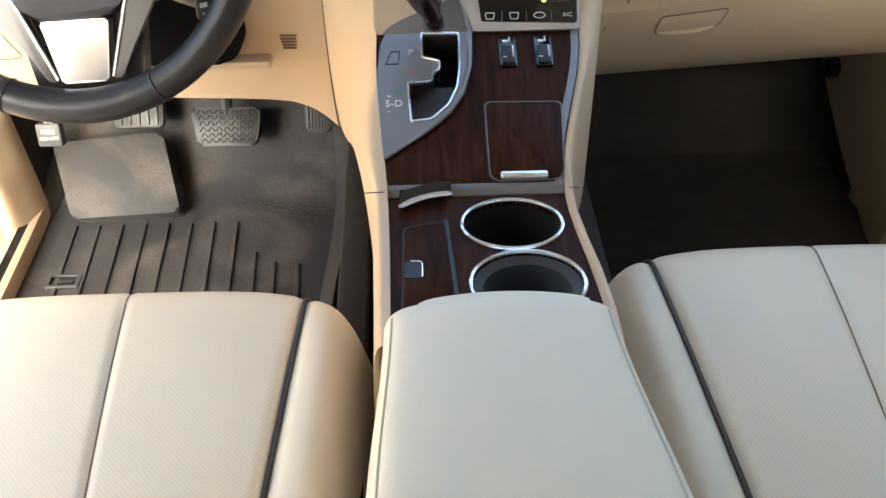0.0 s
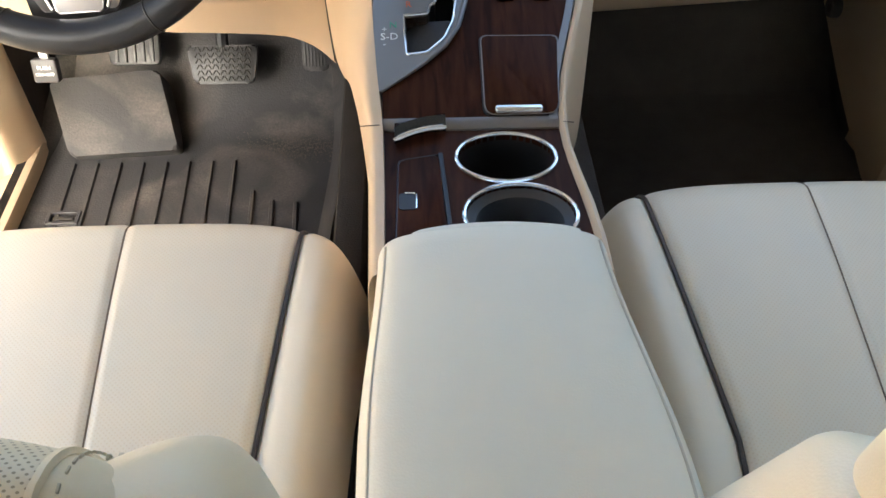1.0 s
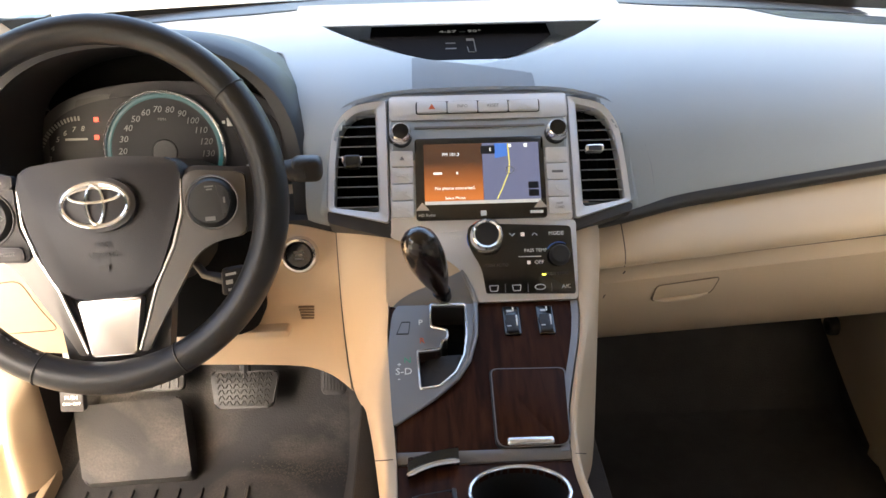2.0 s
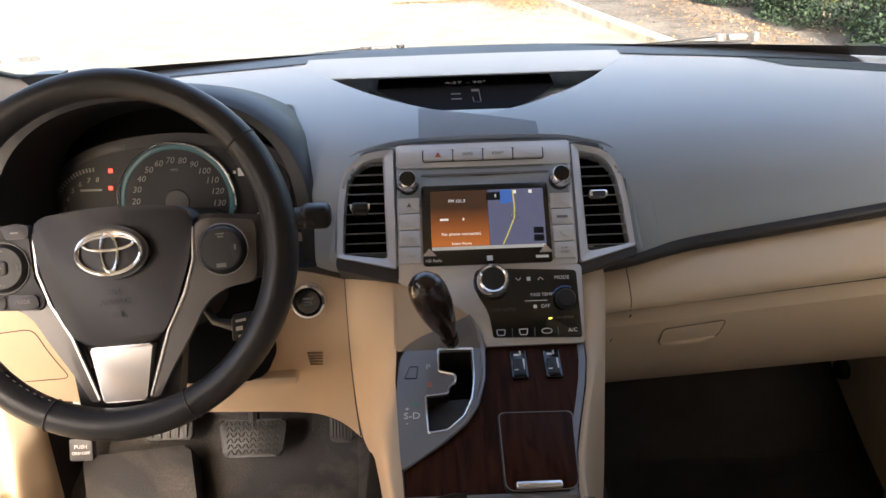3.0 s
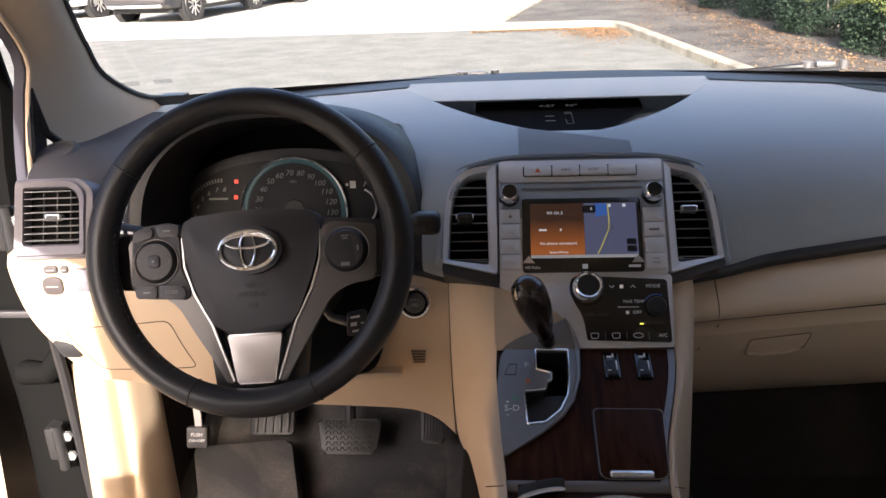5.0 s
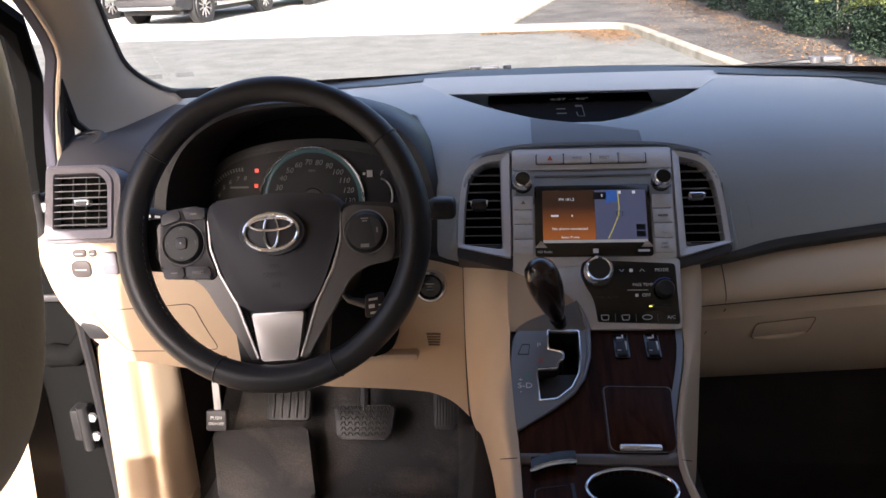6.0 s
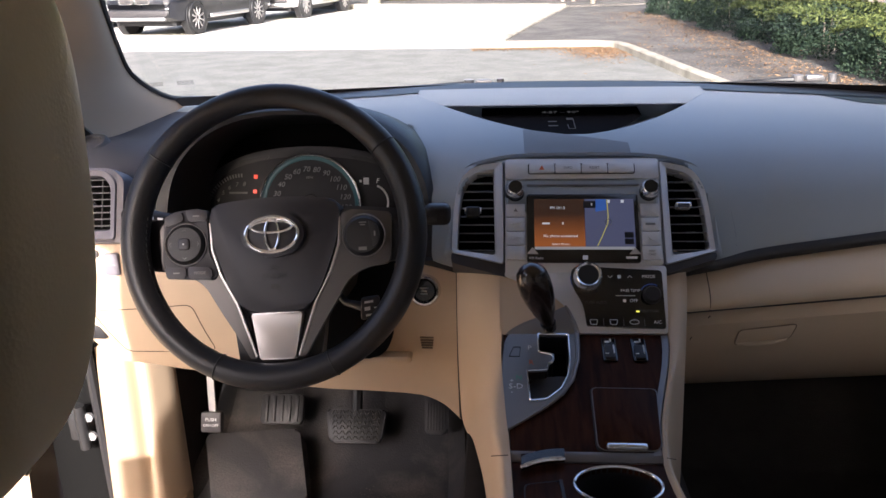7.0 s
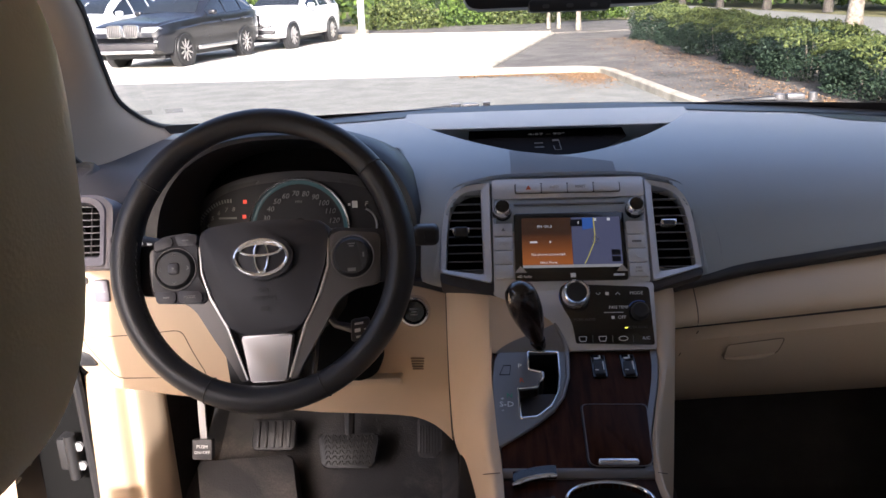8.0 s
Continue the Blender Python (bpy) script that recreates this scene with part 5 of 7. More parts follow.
GATE = [(-0.0634, 0.004), (-0.0236, 0.003), (-0.0245, -0.042), (-0.0285, -0.069), (-0.0382, -0.0911), (-0.056, -0.1085), (-0.0766, -0.1113), (-0.0791, -0.0619), (-0.054, -0.0595), (-0.052, -0.049), (-0.0455, -0.045), (-0.0455, -0.034), (-0.0634, -0.0285)]


CHEEK_OUT = ((-0.1745, -0.030, 0.655), (-0.1743, -0.0390, 0.56), (-0.1738, -0.0285, 0.47), (-0.1715, 0.002, 0.380), (-0.157, 0.004, 0.334), (-0.146, -0.012, 0.290), (-0.136, -0.060, 0.26), (-0.127, -0.16, 0.25), (-0.120, -0.29, 0.25), (-0.117, -0.40, 0.25), (-0.115, -0.52, 0.25))
CHEEK_IN = ((-0.108, -0.0665, 0.660), (-0.110, -0.0985, 0.622), (-0.111, -0.128, 0.590), (-0.1115, -0.165, 0.580), (-0.110, -0.20, 0.568), (-0.108, -0.23, 0.557), (-0.106, -0.26, 0.5475), (-0.103, -0.29, 0.537), (-0.101, -0.32, 0.5275), (-0.099, -0.40, 0.526), (-0.098, -0.50, 0.526))


def cheek():
    """The tan cheek that sweeps from the driver's side of the console into the arch of the footwell."""
    def f(u, v):
        a, b = Vector(spline(CHEEK_IN, u)), Vector(spline(CHEEK_OUT, u))
        p = 1.0 - 0.62 * ease(0.25, 0.75, u)
        th = math.pi / 2 * v
        q = ease(0.22, 0.50, u)
        kx, kz = v + (math.sin(th) ** p - v) * q, v ** 1.35 + (1 - math.cos(th) ** p - v ** 1.35) * q
        return Vector((a.x + (b.x - a.x) * kx, a.y + (b.y - a.y) * kz, a.z + (b.z - a.z) * kz))
    return sheet(f, 70, 26, lambda u, v: f(u, v) + Vector((0.002 + 0.02 * v, 0.022 * (1 - v), -0.022 * (1 - v))))


def centre_console():
    c = thing("centre_console", "centre console with dark wood panels, silver shift plate and cup holders", "console", (0, -0.3, FLOOR))
    # tan side walls that sweep up into the dashboard
    ys = [0.02, -0.02, -0.06, -0.10, -0.14, -0.18, -0.22, -0.26, -0.29, -0.315, -0.34, -0.38, -0.42, -0.46, -0.50]
    for s in (-1, 1):
        rings = []
        for y in ys:
            inn = console_right(y)
            wide = 0.010 + 0.028 * ease(-0.22, 0.0, y) + 0.002 * ease(-0.34, -0.46, y)
            top = deck(y) + 0.006 + 0.060 * ease(-0.14, 0.0, y)
            o = inn + s * wide
            foot = o + s * 0.010
            low = 0.10 + 0.26 * ease(-0.27, -0.12, y)
            ring = [(inn, top - 0.05), (inn, top - 0.004), (inn + s * 0.004, top), (o - s * wide * 0.35, top - 0.001), (o - s * 0.001, top - 0.010), (o + s * 0.003, top - 0.04), (foot, low + 0.04), (foot, low), (inn, low)]
            rings.append([(x, y, z) for x, z in ring])
        w = part("side_wall", cheek() if s < 0 else loft(rings), m_beige, c, "tan moulded side wall", sharp=50)
        jy = -0.315
        jx = (console_left(jy) - 0.022) if s < 0 else (console_right(jy) + 0.014)
        part("wall_joint", tube([((console_left(jy) - 0.003) if s < 0 else console_right(jy) + 0.003, jy, deck(jy) + 0.0065), (jx, jy + 0.004, deck(jy) + 0.002)], 0.0005, 5), m_pipe, w, "thin joint")
    part("side_carpet", span(-0.165, -0.13, -0.9, 0.3, FLOOR - 0.01, 0.36, 0.01), m_carpet, c, "black carpeted tunnel side")
    part("side_carpet", span(0.105, 0.15, -0.9, 0.3, FLOOR - 0.01, 0.36, 0.01), m_blackfloor, c, "black carpeted tunnel side")
    # sloping wood panel, its silver right edge
    k = 9
    left, right = [], []
    for i in range(k):
        y = -0.122 - 0.186 * i / (k - 1)
        left.append((console_left(y), on_slope(y)))
        right.append((console_right(y) - 0.009, on_slope(y)))
    wp = part("wood_panel", deck_with_holes(left[::-1] + right, [rounded(GATE, 0.003, 3)], 0.03), m_wood, c, "dark glossy wood panel", at=SLOPE)
    edge = [(x, v, 0.0) for x, v in right]
    part("silver_edge", loft([[(x - 0.0005, v, -0.02), (x - 0.0005, v, 0.002), (x + 0.007, v, 0.003), (x + 0.0095, v, -0.004), (x + 0.0095, v, -0.02)] for x, v, _ in edge]), m_plate, wp, "silver edge strip", at=SLOPE)
    # seat heater switches
    for x in (0.0275, 0.0655):
        b = part("heater_switch", prism(rrect(0.0185, 0.041, 0.0025, x, -0.0205), -0.004, 0.003, 0.001), m_gloss, wp, "black seat heater rocker", at=SLOPE)
        part("rocker", prism(rrect(0.0135, 0.024, 0.002, x, -0.0265), 0.002, 0.006, 0.0015), m_black, b, at=SLOPE)
        part("seat_sign", bars((x - 0.002, -0.0075, 0.006, 0.003, 0.0034), (x + 0.0025, -0.005, 0.0018, 0.006, 0.0034)), m_white, b, at=SLOPE)
        part("scale_mark", prism([(x + 0.0045, -0.031), (x + 0.0056, -0.031), (x + 0.0062, -0.016), (x + 0.004, -0.016)], 0.006, 0.0064), m_white, b, at=SLOPE)
        part("dash_mark", bars((x - 0.004, -0.0315, 0.0045, 0.0012, 0.0064)), m_white, b, at=SLOPE)
    # tray door with chrome grip
    tr = rounded([(-0.0012, -0.0875), (0.0768, -0.0885), (0.0702, -0.1815), (-0.0016, -0.1820)], [0.006, 0.006, 0.012, 0.012], 5)
    t = part("tray_door", prism(tr, -0.004, 0.0035, 0.002), m_wood, wp, "wood-faced ashtray door", at=SLOPE)
    part("door_gap", hoop([(0.0385 + (x - 0.0385) * 1.05, -0.137 + (y + 0.137) * 1.04) for x, y in tr], [(0.0385 + (x - 0.0385) * 1.0, -0.137 + (y + 0.137) * 1.0) for x, y in tr], -0.004, 0.0012), m_black, t, "dark gap round the door", at=SLOPE)
    part("door_rim", tube([(x, y, 0.003) for x, y in tr], 0.0008, 5, closed=True), m_silver_dk, t, "fine bright rim", at=SLOPE)
    part("chrome_grip", prism(rrect(0.047, 0.0085, 0.003, 0.0315, -0.1765), 0.002, 0.0075, 0.003, 3), m_chrome, t, "chrome grip bar", at=SLOPE)
    # shift plate
    plate = rounded([(-0.1065, -0.006), (-0.097, 0.010), (-0.013, 0.010), (-0.0135, -0.041), (-0.0245, -0.078), (-0.037, -0.100), (-0.060, -0.1215), (-0.1045, -0.1545), (-0.1115, -0.060)], [0.02, 0.01, 0.004, 0.03, 0.02, 0.02, 0.02, 0.002, 0.03], 5)
    sp = part("shift_plate", moved(deck_with_holes(plate, [rounded(GATE, 0.003, 3)], 0.02), lay(0, 0, 0.005)), m_plate, wp, "silver shift gate plate", at=SLOPE)
    gate = GATE
    part("gate_liner", hoop([(-0.052 + (x + 0.052) * 0.99, -0.054 + (y + 0.054) * 0.99) for x, y in rounded(gate, 0.003, 3)], [(-0.052 + (x + 0.052) * 0.95, -0.054 + (y + 0.054) * 0.96) for x, y in rounded(gate, 0.003, 3)], -0.03, 0.001), m_black, sp, "black gate liner", at=SLOPE)
    part("slide_cover", prism(rounded([(-0.060, -0.057), (-0.028, -0.055), (-0.034, -0.087), (-0.052, -0.105), (-0.074, -0.107), (-0.076, -0.067)], 0.004), -0.026, -0.012, 0.002), m_dark, sp, "dark grey slide cover", at=SLOPE)
    part("gate_well", prism(rounded(gate, 0.003, 3), -0.032, -0.028), m_void, sp, "black stepped shift gate", at=SLOPE)
    part("gate_trim", tube([(x, y, 0.0054) for x, y in rounded(gate, 0.003, 3)], 0.0015, 6, closed=True), m_chrome, sp, "chrome gate edge", at=SLOPE)
    part("plate_trim", tube([(-0.0120, 0.010, 0.005), (-0.0128, -0.016, 0.005), (-0.0148, -0.042, 0.005), (-0.0240, -0.0765, 0.005), (-0.037, -0.099, 0.005), (-0.060, -0.121, 0.004), (-0.103, -0.1535, 0.003)], [0.0030, 0.0030, 0.0030, 0.0030, 0.0028, 0.0022, 0.0014], 8), m_plate, sp, "raised dark silver rim", at=SLOPE)
    part("gate_mark", words("P", 0.0105, -0.075, -0.022, 0.0052), m_white, sp, at=SLOPE)
    part("gate_mark", words("R", 0.0105, -0.0735, -0.048, 0.0052), m_red, sp, "red letter", at=SLOPE)
    part("gate_mark", words("N", 0.0105, -0.0895, -0.074, 0.0052), m_green, sp, "green letter", at=SLOPE)
    part("gate_mark", words("S-D", 0.0120, -0.0935, -0.0885, 0.0052), m_white, sp, at=SLOPE)
    part("gate_mark", join(words("+", 0.009, -0.0985, -0.0795, 0.0052), words("-", 0.009, -0.0985, -0.0975, 0.0052)), m_white, sp, at=SLOPE)
    rel = rounded([(-0.102, -0.038), (-0.088, -0.038), (-0.086, -0.020), (-0.096, -0.020)], 0.001)
    part("release_key", hoop(rel, [(-0.093 + (x + 0.093) * 0.84, -0.029 + (y + 0.029) * 0.86) for x, y in rel], 0.0045, 0.0056), m_dark, sp, "shift release cover", at=SLOPE)
    part("bridge", prism([(-0.1135, -0.012), (-0.008, -0.012), (-0.008, 0.086), (-0.1135, 0.086)], -0.022, -0.003), m_beige, c, "tan panel behind the shift plate", at=FASCIA)
    riser = rounded([(-0.106, -0.013), (-0.0135, -0.013), (-0.0185, 0.008), (-0.0255, 0.0270), (-0.0485, 0.0165), (-0.0840, 0.003), (-0.0990, -0.006)], [0.002, 0.002, 0.01, 0.004, 0.02, 0.02, 0.004], 4)
    rs = part("plate_riser", prism(riser, -0.012, 0.0005, 0.001), m_plate, wp, "upswept top of the shift plate", at=FASCIA)
    part("riser_rim", tube([(-0.0105, -0.012, 0.0005), (-0.0155, 0.004, 0.0005), (-0.0225, 0.020, 0.0005), (-0.0262, 0.0272, 0.0)], [0.0032, 0.0030, 0.0026, 0.0016], 8), m_plate, rs, "silver rim", at=FASCIA)
    # lever
    base = Vector((-0.046, -0.118, 0.592))
    tip = Vector((-0.078, -0.165, 0.700))
    ax = (tip - base).normalized()
    lm = frame_at(base, (ax.z, 0, -ax.x), Vector((ax.z, 0, -ax.x)).cross(ax) * -1)
    sh = part("shift_lever", tube([base - ax * 0.02, base + ax * 0.05], 0.0065, 12), m_gloss, c, "shift lever with a dark wood knob")
    prof = [(0.0, 0.0090), (0.012, 0.0100), (0.030, 0.0155), (0.050, 0.0195), (0.068, 0.0215), (0.086, 0.0212), (0.098, 0.0190), (0.106, 0.0135), (0.110, 0.0075), (0.1115, 0.002)]
    rings = []
    sx = Vector((1, 0, 0)) - ax * ax.x
    sx.normalize()
    sy = ax.cross(sx)
    for h, r in prof:
        cc = base + ax * (0.012 + h)
        rings.append([cc + sx * (r * math.cos(2 * math.pi * j / 24)) + sy * (0.9 * r * math.sin(2 * math.pi * j / 24)) for j in range(24)])
    part("knob", loft(rings), m_knob, sh, "glossy dark wood knob")
    part("knob_collar", tube([base + ax * 0.004, base + ax * 0.016], [0.009, 0.0105], 16), m_gloss, sh, "black collar")
    # silver step across, then the flat wood deck with its cup holders
    part("cross_strip", loft([[(x, -0.304, 0.5280), (x, -0.310, 0.5268), (x, -0.3145, 0.5222), (x, -0.315, 0.512), (x, -0.300, 0.512)] for x in (-0.1015 + 0.1715 * i / 12 for i in range(13))]), m_silver_dk, c, "silver strip across the console")
    o = [(console_left(y), y) for y in (-0.313, -0.36, -0.40, -0.45, -0.50)] + [(console_right(y), y) for y in (-0.50, -0.45, -0.40, -0.36, -0.313)]
    cups = ((0.0145, -0.3550, 0.0460, 0.0330), (0.0205, -0.4310, 0.0488, 0.0375))
    dk = part("wood_deck", deck_with_holes(o, [oval(rx, ry, x, y) for x, y, rx, ry in cups], 0.006), m_wood, c, "dark glossy wood deck", at=FLAT)
    for i, (x, y, rx, ry) in enumerate(cups):
        h = part("cup_holder", lathe([(1.0, 0.001), (1.0, -0.07), (0.93, -0.078), (0.0, -0.078), (0.0, -0.080), (1.03, -0.080), (1.03, 0.0)], 48, rx, ry), m_black, c, "black cup holder well", at=FLAT @ lay(x, y))
        part("cup_rim", tube([(rx * 1.02 * math.cos(2 * math.pi * j / 56), ry * 1.02 * math.sin(2 * math.pi * j / 56), 0.0015) for j in range(56)], 0.0020, 8, closed=True), m_chrome, h, "chrome rim", at=FLAT @ lay(x, y))
        if i:
            part("rubber_insert", lathe([(0.985, -0.004), (0.97, -0.002), (0.80, -0.007), (0.77, -0.012), (0.76, -0.06), (0.98, -0.06)], 48, rx, ry), m_insert, h, "grey rubber insert", at=FLAT @ lay(x, y))
    pk = rounded([(-0.0856, -0.3575), (-0.0485, -0.3505), (-0.0440, -0.47), (-0.0880, -0.47)], 0.006)
    sl = part("sliding_lid", prism(pk, -0.006, 0.0012, 0.001), m_wood, dk, "sliding wood lid", at=FLAT)
    part("lid_joint", tube([(x, y, 0.0005) for x, y in ((-0.0480, -0.3495), (-0.080, -0.3558), (-0.0850, -0.358), (-0.0862, -0.363), (-0.0885, -0.47))], 0.0010, 5), m_black, sl, "dark lid joint", at=FLAT)
    part("lid_groove", loft([[(x - 0.0022, y, 0.0), (x - 0.0018, y, 0.0026), (x + 0.0018, y, 0.0026), (x + 0.0022, y, 0.0)] for x, y in ((-0.0468, -0.3490), (-0.0446, -0.393), (-0.0412, -0.455), (-0.0405, -0.47))]), m_black, sl, "dark groove", at=FLAT)
    part("finger_slot", prism(rrect(0.0155, 0.020, 0.003, -0.0782, -0.4125), -0.002, 0.0022), m_black, sl, "black finger slot", at=FLAT)
    part("slot_edge", tube([(-0.0805, -0.4022, 0.0026), (-0.0725, -0.4025, 0.0026), (-0.0703, -0.4045, 0.0026), (-0.0706, -0.422, 0.0026)], 0.0008, 5), m_chrome, sl, "chrome slot edge", at=FLAT)
    def lip(x):
        return -0.3195 - 0.0175 * (min(max((-0.041 - x) / 0.0485, 0), 1)) ** 2.2
    fl = part("flip_lid", loft([[(x, lip(x), 0.524), (x, lip(x) + 0.001, 0.5315), (x, lip(x) + 0.012, 0.5345), (x, -0.313 + 0.30 * (x + 0.081), 0.5315), (x, -0.306 + 0.30 * (x + 0.081), 0.520)] for x in (-0.0895 + 0.049 * i / 12 for i in range(13))]), m_gloss, c, "small black flip lid")
    part("lid_edge", tube([(x, lip(x) - 0.0005, 0.5295) for x in (-0.090 + 0.050 * i / 12 for i in range(13))], [0.0016] + [0.0030] * 11 + [0.0016], 8), m_chrome, fl, "chrome lid edge")
    # armrest
    def arm(u, v):
        y = -0.480 - 0.46 * v
        wl, wr = -0.104 - 0.012 * ease(0, 0.4, v), 0.085 + 0.026 * ease(0, 0.5, v)
        s = 2 * u - 1
        x = (wl + wr) / 2 + (wr - wl) / 2 * (math.copysign(1 - (1 - abs(s)) ** 1.25, s))
        edge = (1 - abs(s) ** 9) ** 0.45
        front = (1 - (1 - min(v / 0.030, 1)) ** 2.2) ** 0.5
        bow = 0.010 * math.cos(s * 1.4) - 0.010 * ease(0.012, 0.0, v)
        return (x, y + 0.008 * (1 - s * s) * ease(0.2, 0, v), 0.505 + (0.046 + bow) * edge * (0.35 + 0.65 * front))
    a = thing("armrest", "pale ivory padded centre armrest lid with stitched edges", "armrest", (0, -0.7, 0.5))
    part("pad", sheet(arm, 60, 60, lambda u, v: (arm(u, v)[0], arm(u, v)[1], 0.46)), m_arm, a, "pale ivory padded lid")
    for u in (0.072, 0.912):
        pts = [Vector(arm(u, 0.03 + 0.96 * i / 40)) + Vector((0, 0, 0.0003)) for i in range(41)]
        part("seam", tube(pts, 0.0011, 5), m_stitch, a, "stitched seam")
    fpts = [(-0.0745 + 0.136 * i / 20, -0.4750 + 0.0105 * math.sin(math.pi * i / 20) ** 0.6) for i in range(21)]
    part("release_flap", loft([[(x, y - 0.022, 0.53), (x, y - 0.0215, 0.5490), (x, y - 0.008, 0.5515), (x, y - 0.002, 0.5495), (x, y, 0.5450), (x, y - 0.003, 0.532)] for x, y in fpts]), m_arm, a, "curved release flap")
    part("flap_joint", tube([(x * 0.92 + 0.003, y - 0.0135 - 0.5 * abs(x + 0.006) * 0.06, 0.5510) for x, y in fpts], 0.0008, 5), m_dark, a, "thin dark joint")
    part("box", span(-0.112, 0.105, -0.94, -0.49, FLOOR, 0.475, 0.012), m_beige, a, "tan storage box")
    slip = prism(rounded([(-0.013, -0.003), (0.014, -0.005), (0.014, 0.004), (-0.012, 0.002)], 0.001), 0, 0.0006)
    solo("paper_slip", slip, m_yellow, "small yellow paper slip in the cup holder", "paper", at=frame_at((0.030, -0.3815, 0.506), (1, 0.1, 0), (0, 0.6, 0.8)))


def deck_with_holes(outline, holes, thick):
    """A flat plate, its outline filled round oval holes, with thickness."""
    bm = bmesh.new()
    def loop(pts):
        vs = [bm.verts.new((x, y, 0)) for x, y in pts]
        return [bm.edges.new((a, b)) for a, b in zip(vs, vs[1:] + vs[:1])]
    es = loop(outline)
    for h in holes:
        es += loop(h)
    bmesh.ops.triangle_fill(bm, use_beauty=True, use_dissolve=False, edges=es)
    g = bmesh.ops.extrude_face_region(bm, geom=bm.faces[:])
    bmesh.ops.translate(bm, verts=[v for v in g["geom"] if isinstance(v, bmesh.types.BMVert)], vec=(0, 0, -thick))
    return bm


centre_console()

# ---- steering wheel ----
m_spoke = stuff("bronze_silver_paint", (0.115, 0.107, 0.105), 0.36, metal=0.45, var=0.05)
m_key = stuff("charcoal_key", (0.045, 0.043, 0.052), 0.42)
def steering_wheel():
    tilt = radians(24.4)
    W = frame_at((-0.391, -0.177, 0.746), (1, 0, 0), (0, math.sin(tilt), math.cos(tilt))) @ pose(0, 0, 0, 0, 0, 3)
    t = thing("steering_wheel", "black leather steering wheel with silver spokes, turned slightly", "steering wheel", (-0.391, -0.177, 0.746))
    R = 0.1730
    n = 96
    def rim_r(a):
        side = max(abs(math.cos(a)) - 0.45, 0) / 0.55
        low = max(-math.sin(a) - 0.80, 0) / 0.2
        return 0.0152 + 0.0022 * side + 0.0015 * low
    rings = []
    for i in range(n):
        a = 2 * math.pi * i / n
        c = Vector((math.cos(a), math.sin(a), 0))
        r = rim_r(a)
        rings.append([c * (R + r * math.cos(2 * math.pi * j / 18)) + Vector((0, 0, 1.12 * r * math.sin(2 * math.pi * j / 18))) for j in range(18)])
    bm = loft(rings + rings[:1], caps=False)
    bmesh.ops.remove_doubles(bm, verts=bm.verts[:], dist=1e-6)
    rim = part("rim", bm, m_wheel, t, "black leather rim", at=W)
    for deg in (36, 144, 246, 294):
        a = radians(deg)
        c = Vector((math.cos(a), math.sin(a), 0))
        r = rim_r(a) + 0.0003
        part("rim_seam", tube([c * (R + r * math.cos(2 * math.pi * j / 20)) + Vector((0, 0, 1.12 * r * math.sin(2 * math.pi * j / 20))) for j in range(20)], 0.0010, 5, closed=True), m_black, rim, "dark rim seam", at=W)
    # lacing along the lower inner rim
    for a0, a1 in ((170, 244),):
        for k in range(26):
            a = radians(a0 + (a1 - a0) * k / 25)
            p = Vector((math.cos(a), math.sin(a), 0)) * (R - rim_r(a) * 0.93)
            part("stitch", moved(block(0.0022, 0.004, 0.004, 0.0008), Matrix.Translation(p + Vector((0, 0, 0.005))) @ pose(0, 0, 0, 0, 0, math.degrees(a))), m_black, rim, at=W)
    # spokes, carrier and hub
    for s in (-1, 1):
        sp = rounded([(s * 0.165, 0.026), (s * 0.085, 0.034), (s * 0.065, -0.03), (s * 0.033, -0.115), (s * 0.040, -0.118), (s * 0.062, -0.070), (s * 0.086, -0.042), (s * 0.165, -0.036)], 0.010, 4)
        part("spoke", prism(sp if s > 0 else sp[::-1], -0.032, -0.016, 0.004), m_hub, t, "charcoal side spoke", at=W)
        band = rounded([(s * 0.146, 0.022), (s * 0.097, 0.028), (s * 0.083, 0.024), (s * 0.081, -0.012), (s * 0.070, -0.045), (s * 0.050, -0.082), (s * 0.026, -0.150), (s * 0.0345, -0.150), (s * 0.050, -0.122), (s * 0.0700, -0.0915), (s * 0.0900, -0.057), (s * 0.112, -0.0445), (s * 0.143, -0.041)], [0.008, 0.004, 0.006, 0.02, 0.03, 0.03, 0.002, 0.002, 0.03, 0.03, 0.02, 0.02, 0.010], 4)
        # the trim's edge highlight, laid on as a bright silver tube
        glint = [(s * x, y, -0.0095) for x, y in ((0.0815, 0.020), (0.0795, -0.014), (0.0685, -0.047), (0.0490, -0.083), (0.0262, -0.148))]
        bd = part("spoke_trim", prism(band if s > 0 else band[::-1], -0.018, -0.010, 0.003), m_spoke, t, "silver spoke trim", at=W)
        part("trim_edge", tube(glint, [0.0012, 0.0018, 0.002, 0.002, 0.0016], 6), m_bright, bd, "bright silver edge line drawn as a glint", at=W)
        c = W @ lay(s * 0.1115, -0.006, -0.010)
        pd = part("switch_pad", lathe([(0, 0.010), (0.021, 0.0095), (0.0235, 0.007), (0.0255, 0.0)], 36), m_black, bd, "round black switch pad", at=c)
        part("pad_ring", tube([(0.0262 * math.cos(i * math.pi / 18), 0.0262 * math.sin(i * math.pi / 18), 0.0042) for i in range(36)], 0.0009, 5, closed=True), m_silver_dk, pd, at=c)
        if s < 0:
            part("pod", prism(rounded([(-0.028, 0.030), (-0.020, 0.041), (0.020, 0.045), (0.027, 0.030), (0.029, -0.012), (0.040, -0.036), (0.036, -0.046), (-0.020, -0.042), (-0.030, -0.022)], 0.006), -0.004, 0.003, 0.002), m_hub, bd, "charcoal switch pod", at=c)
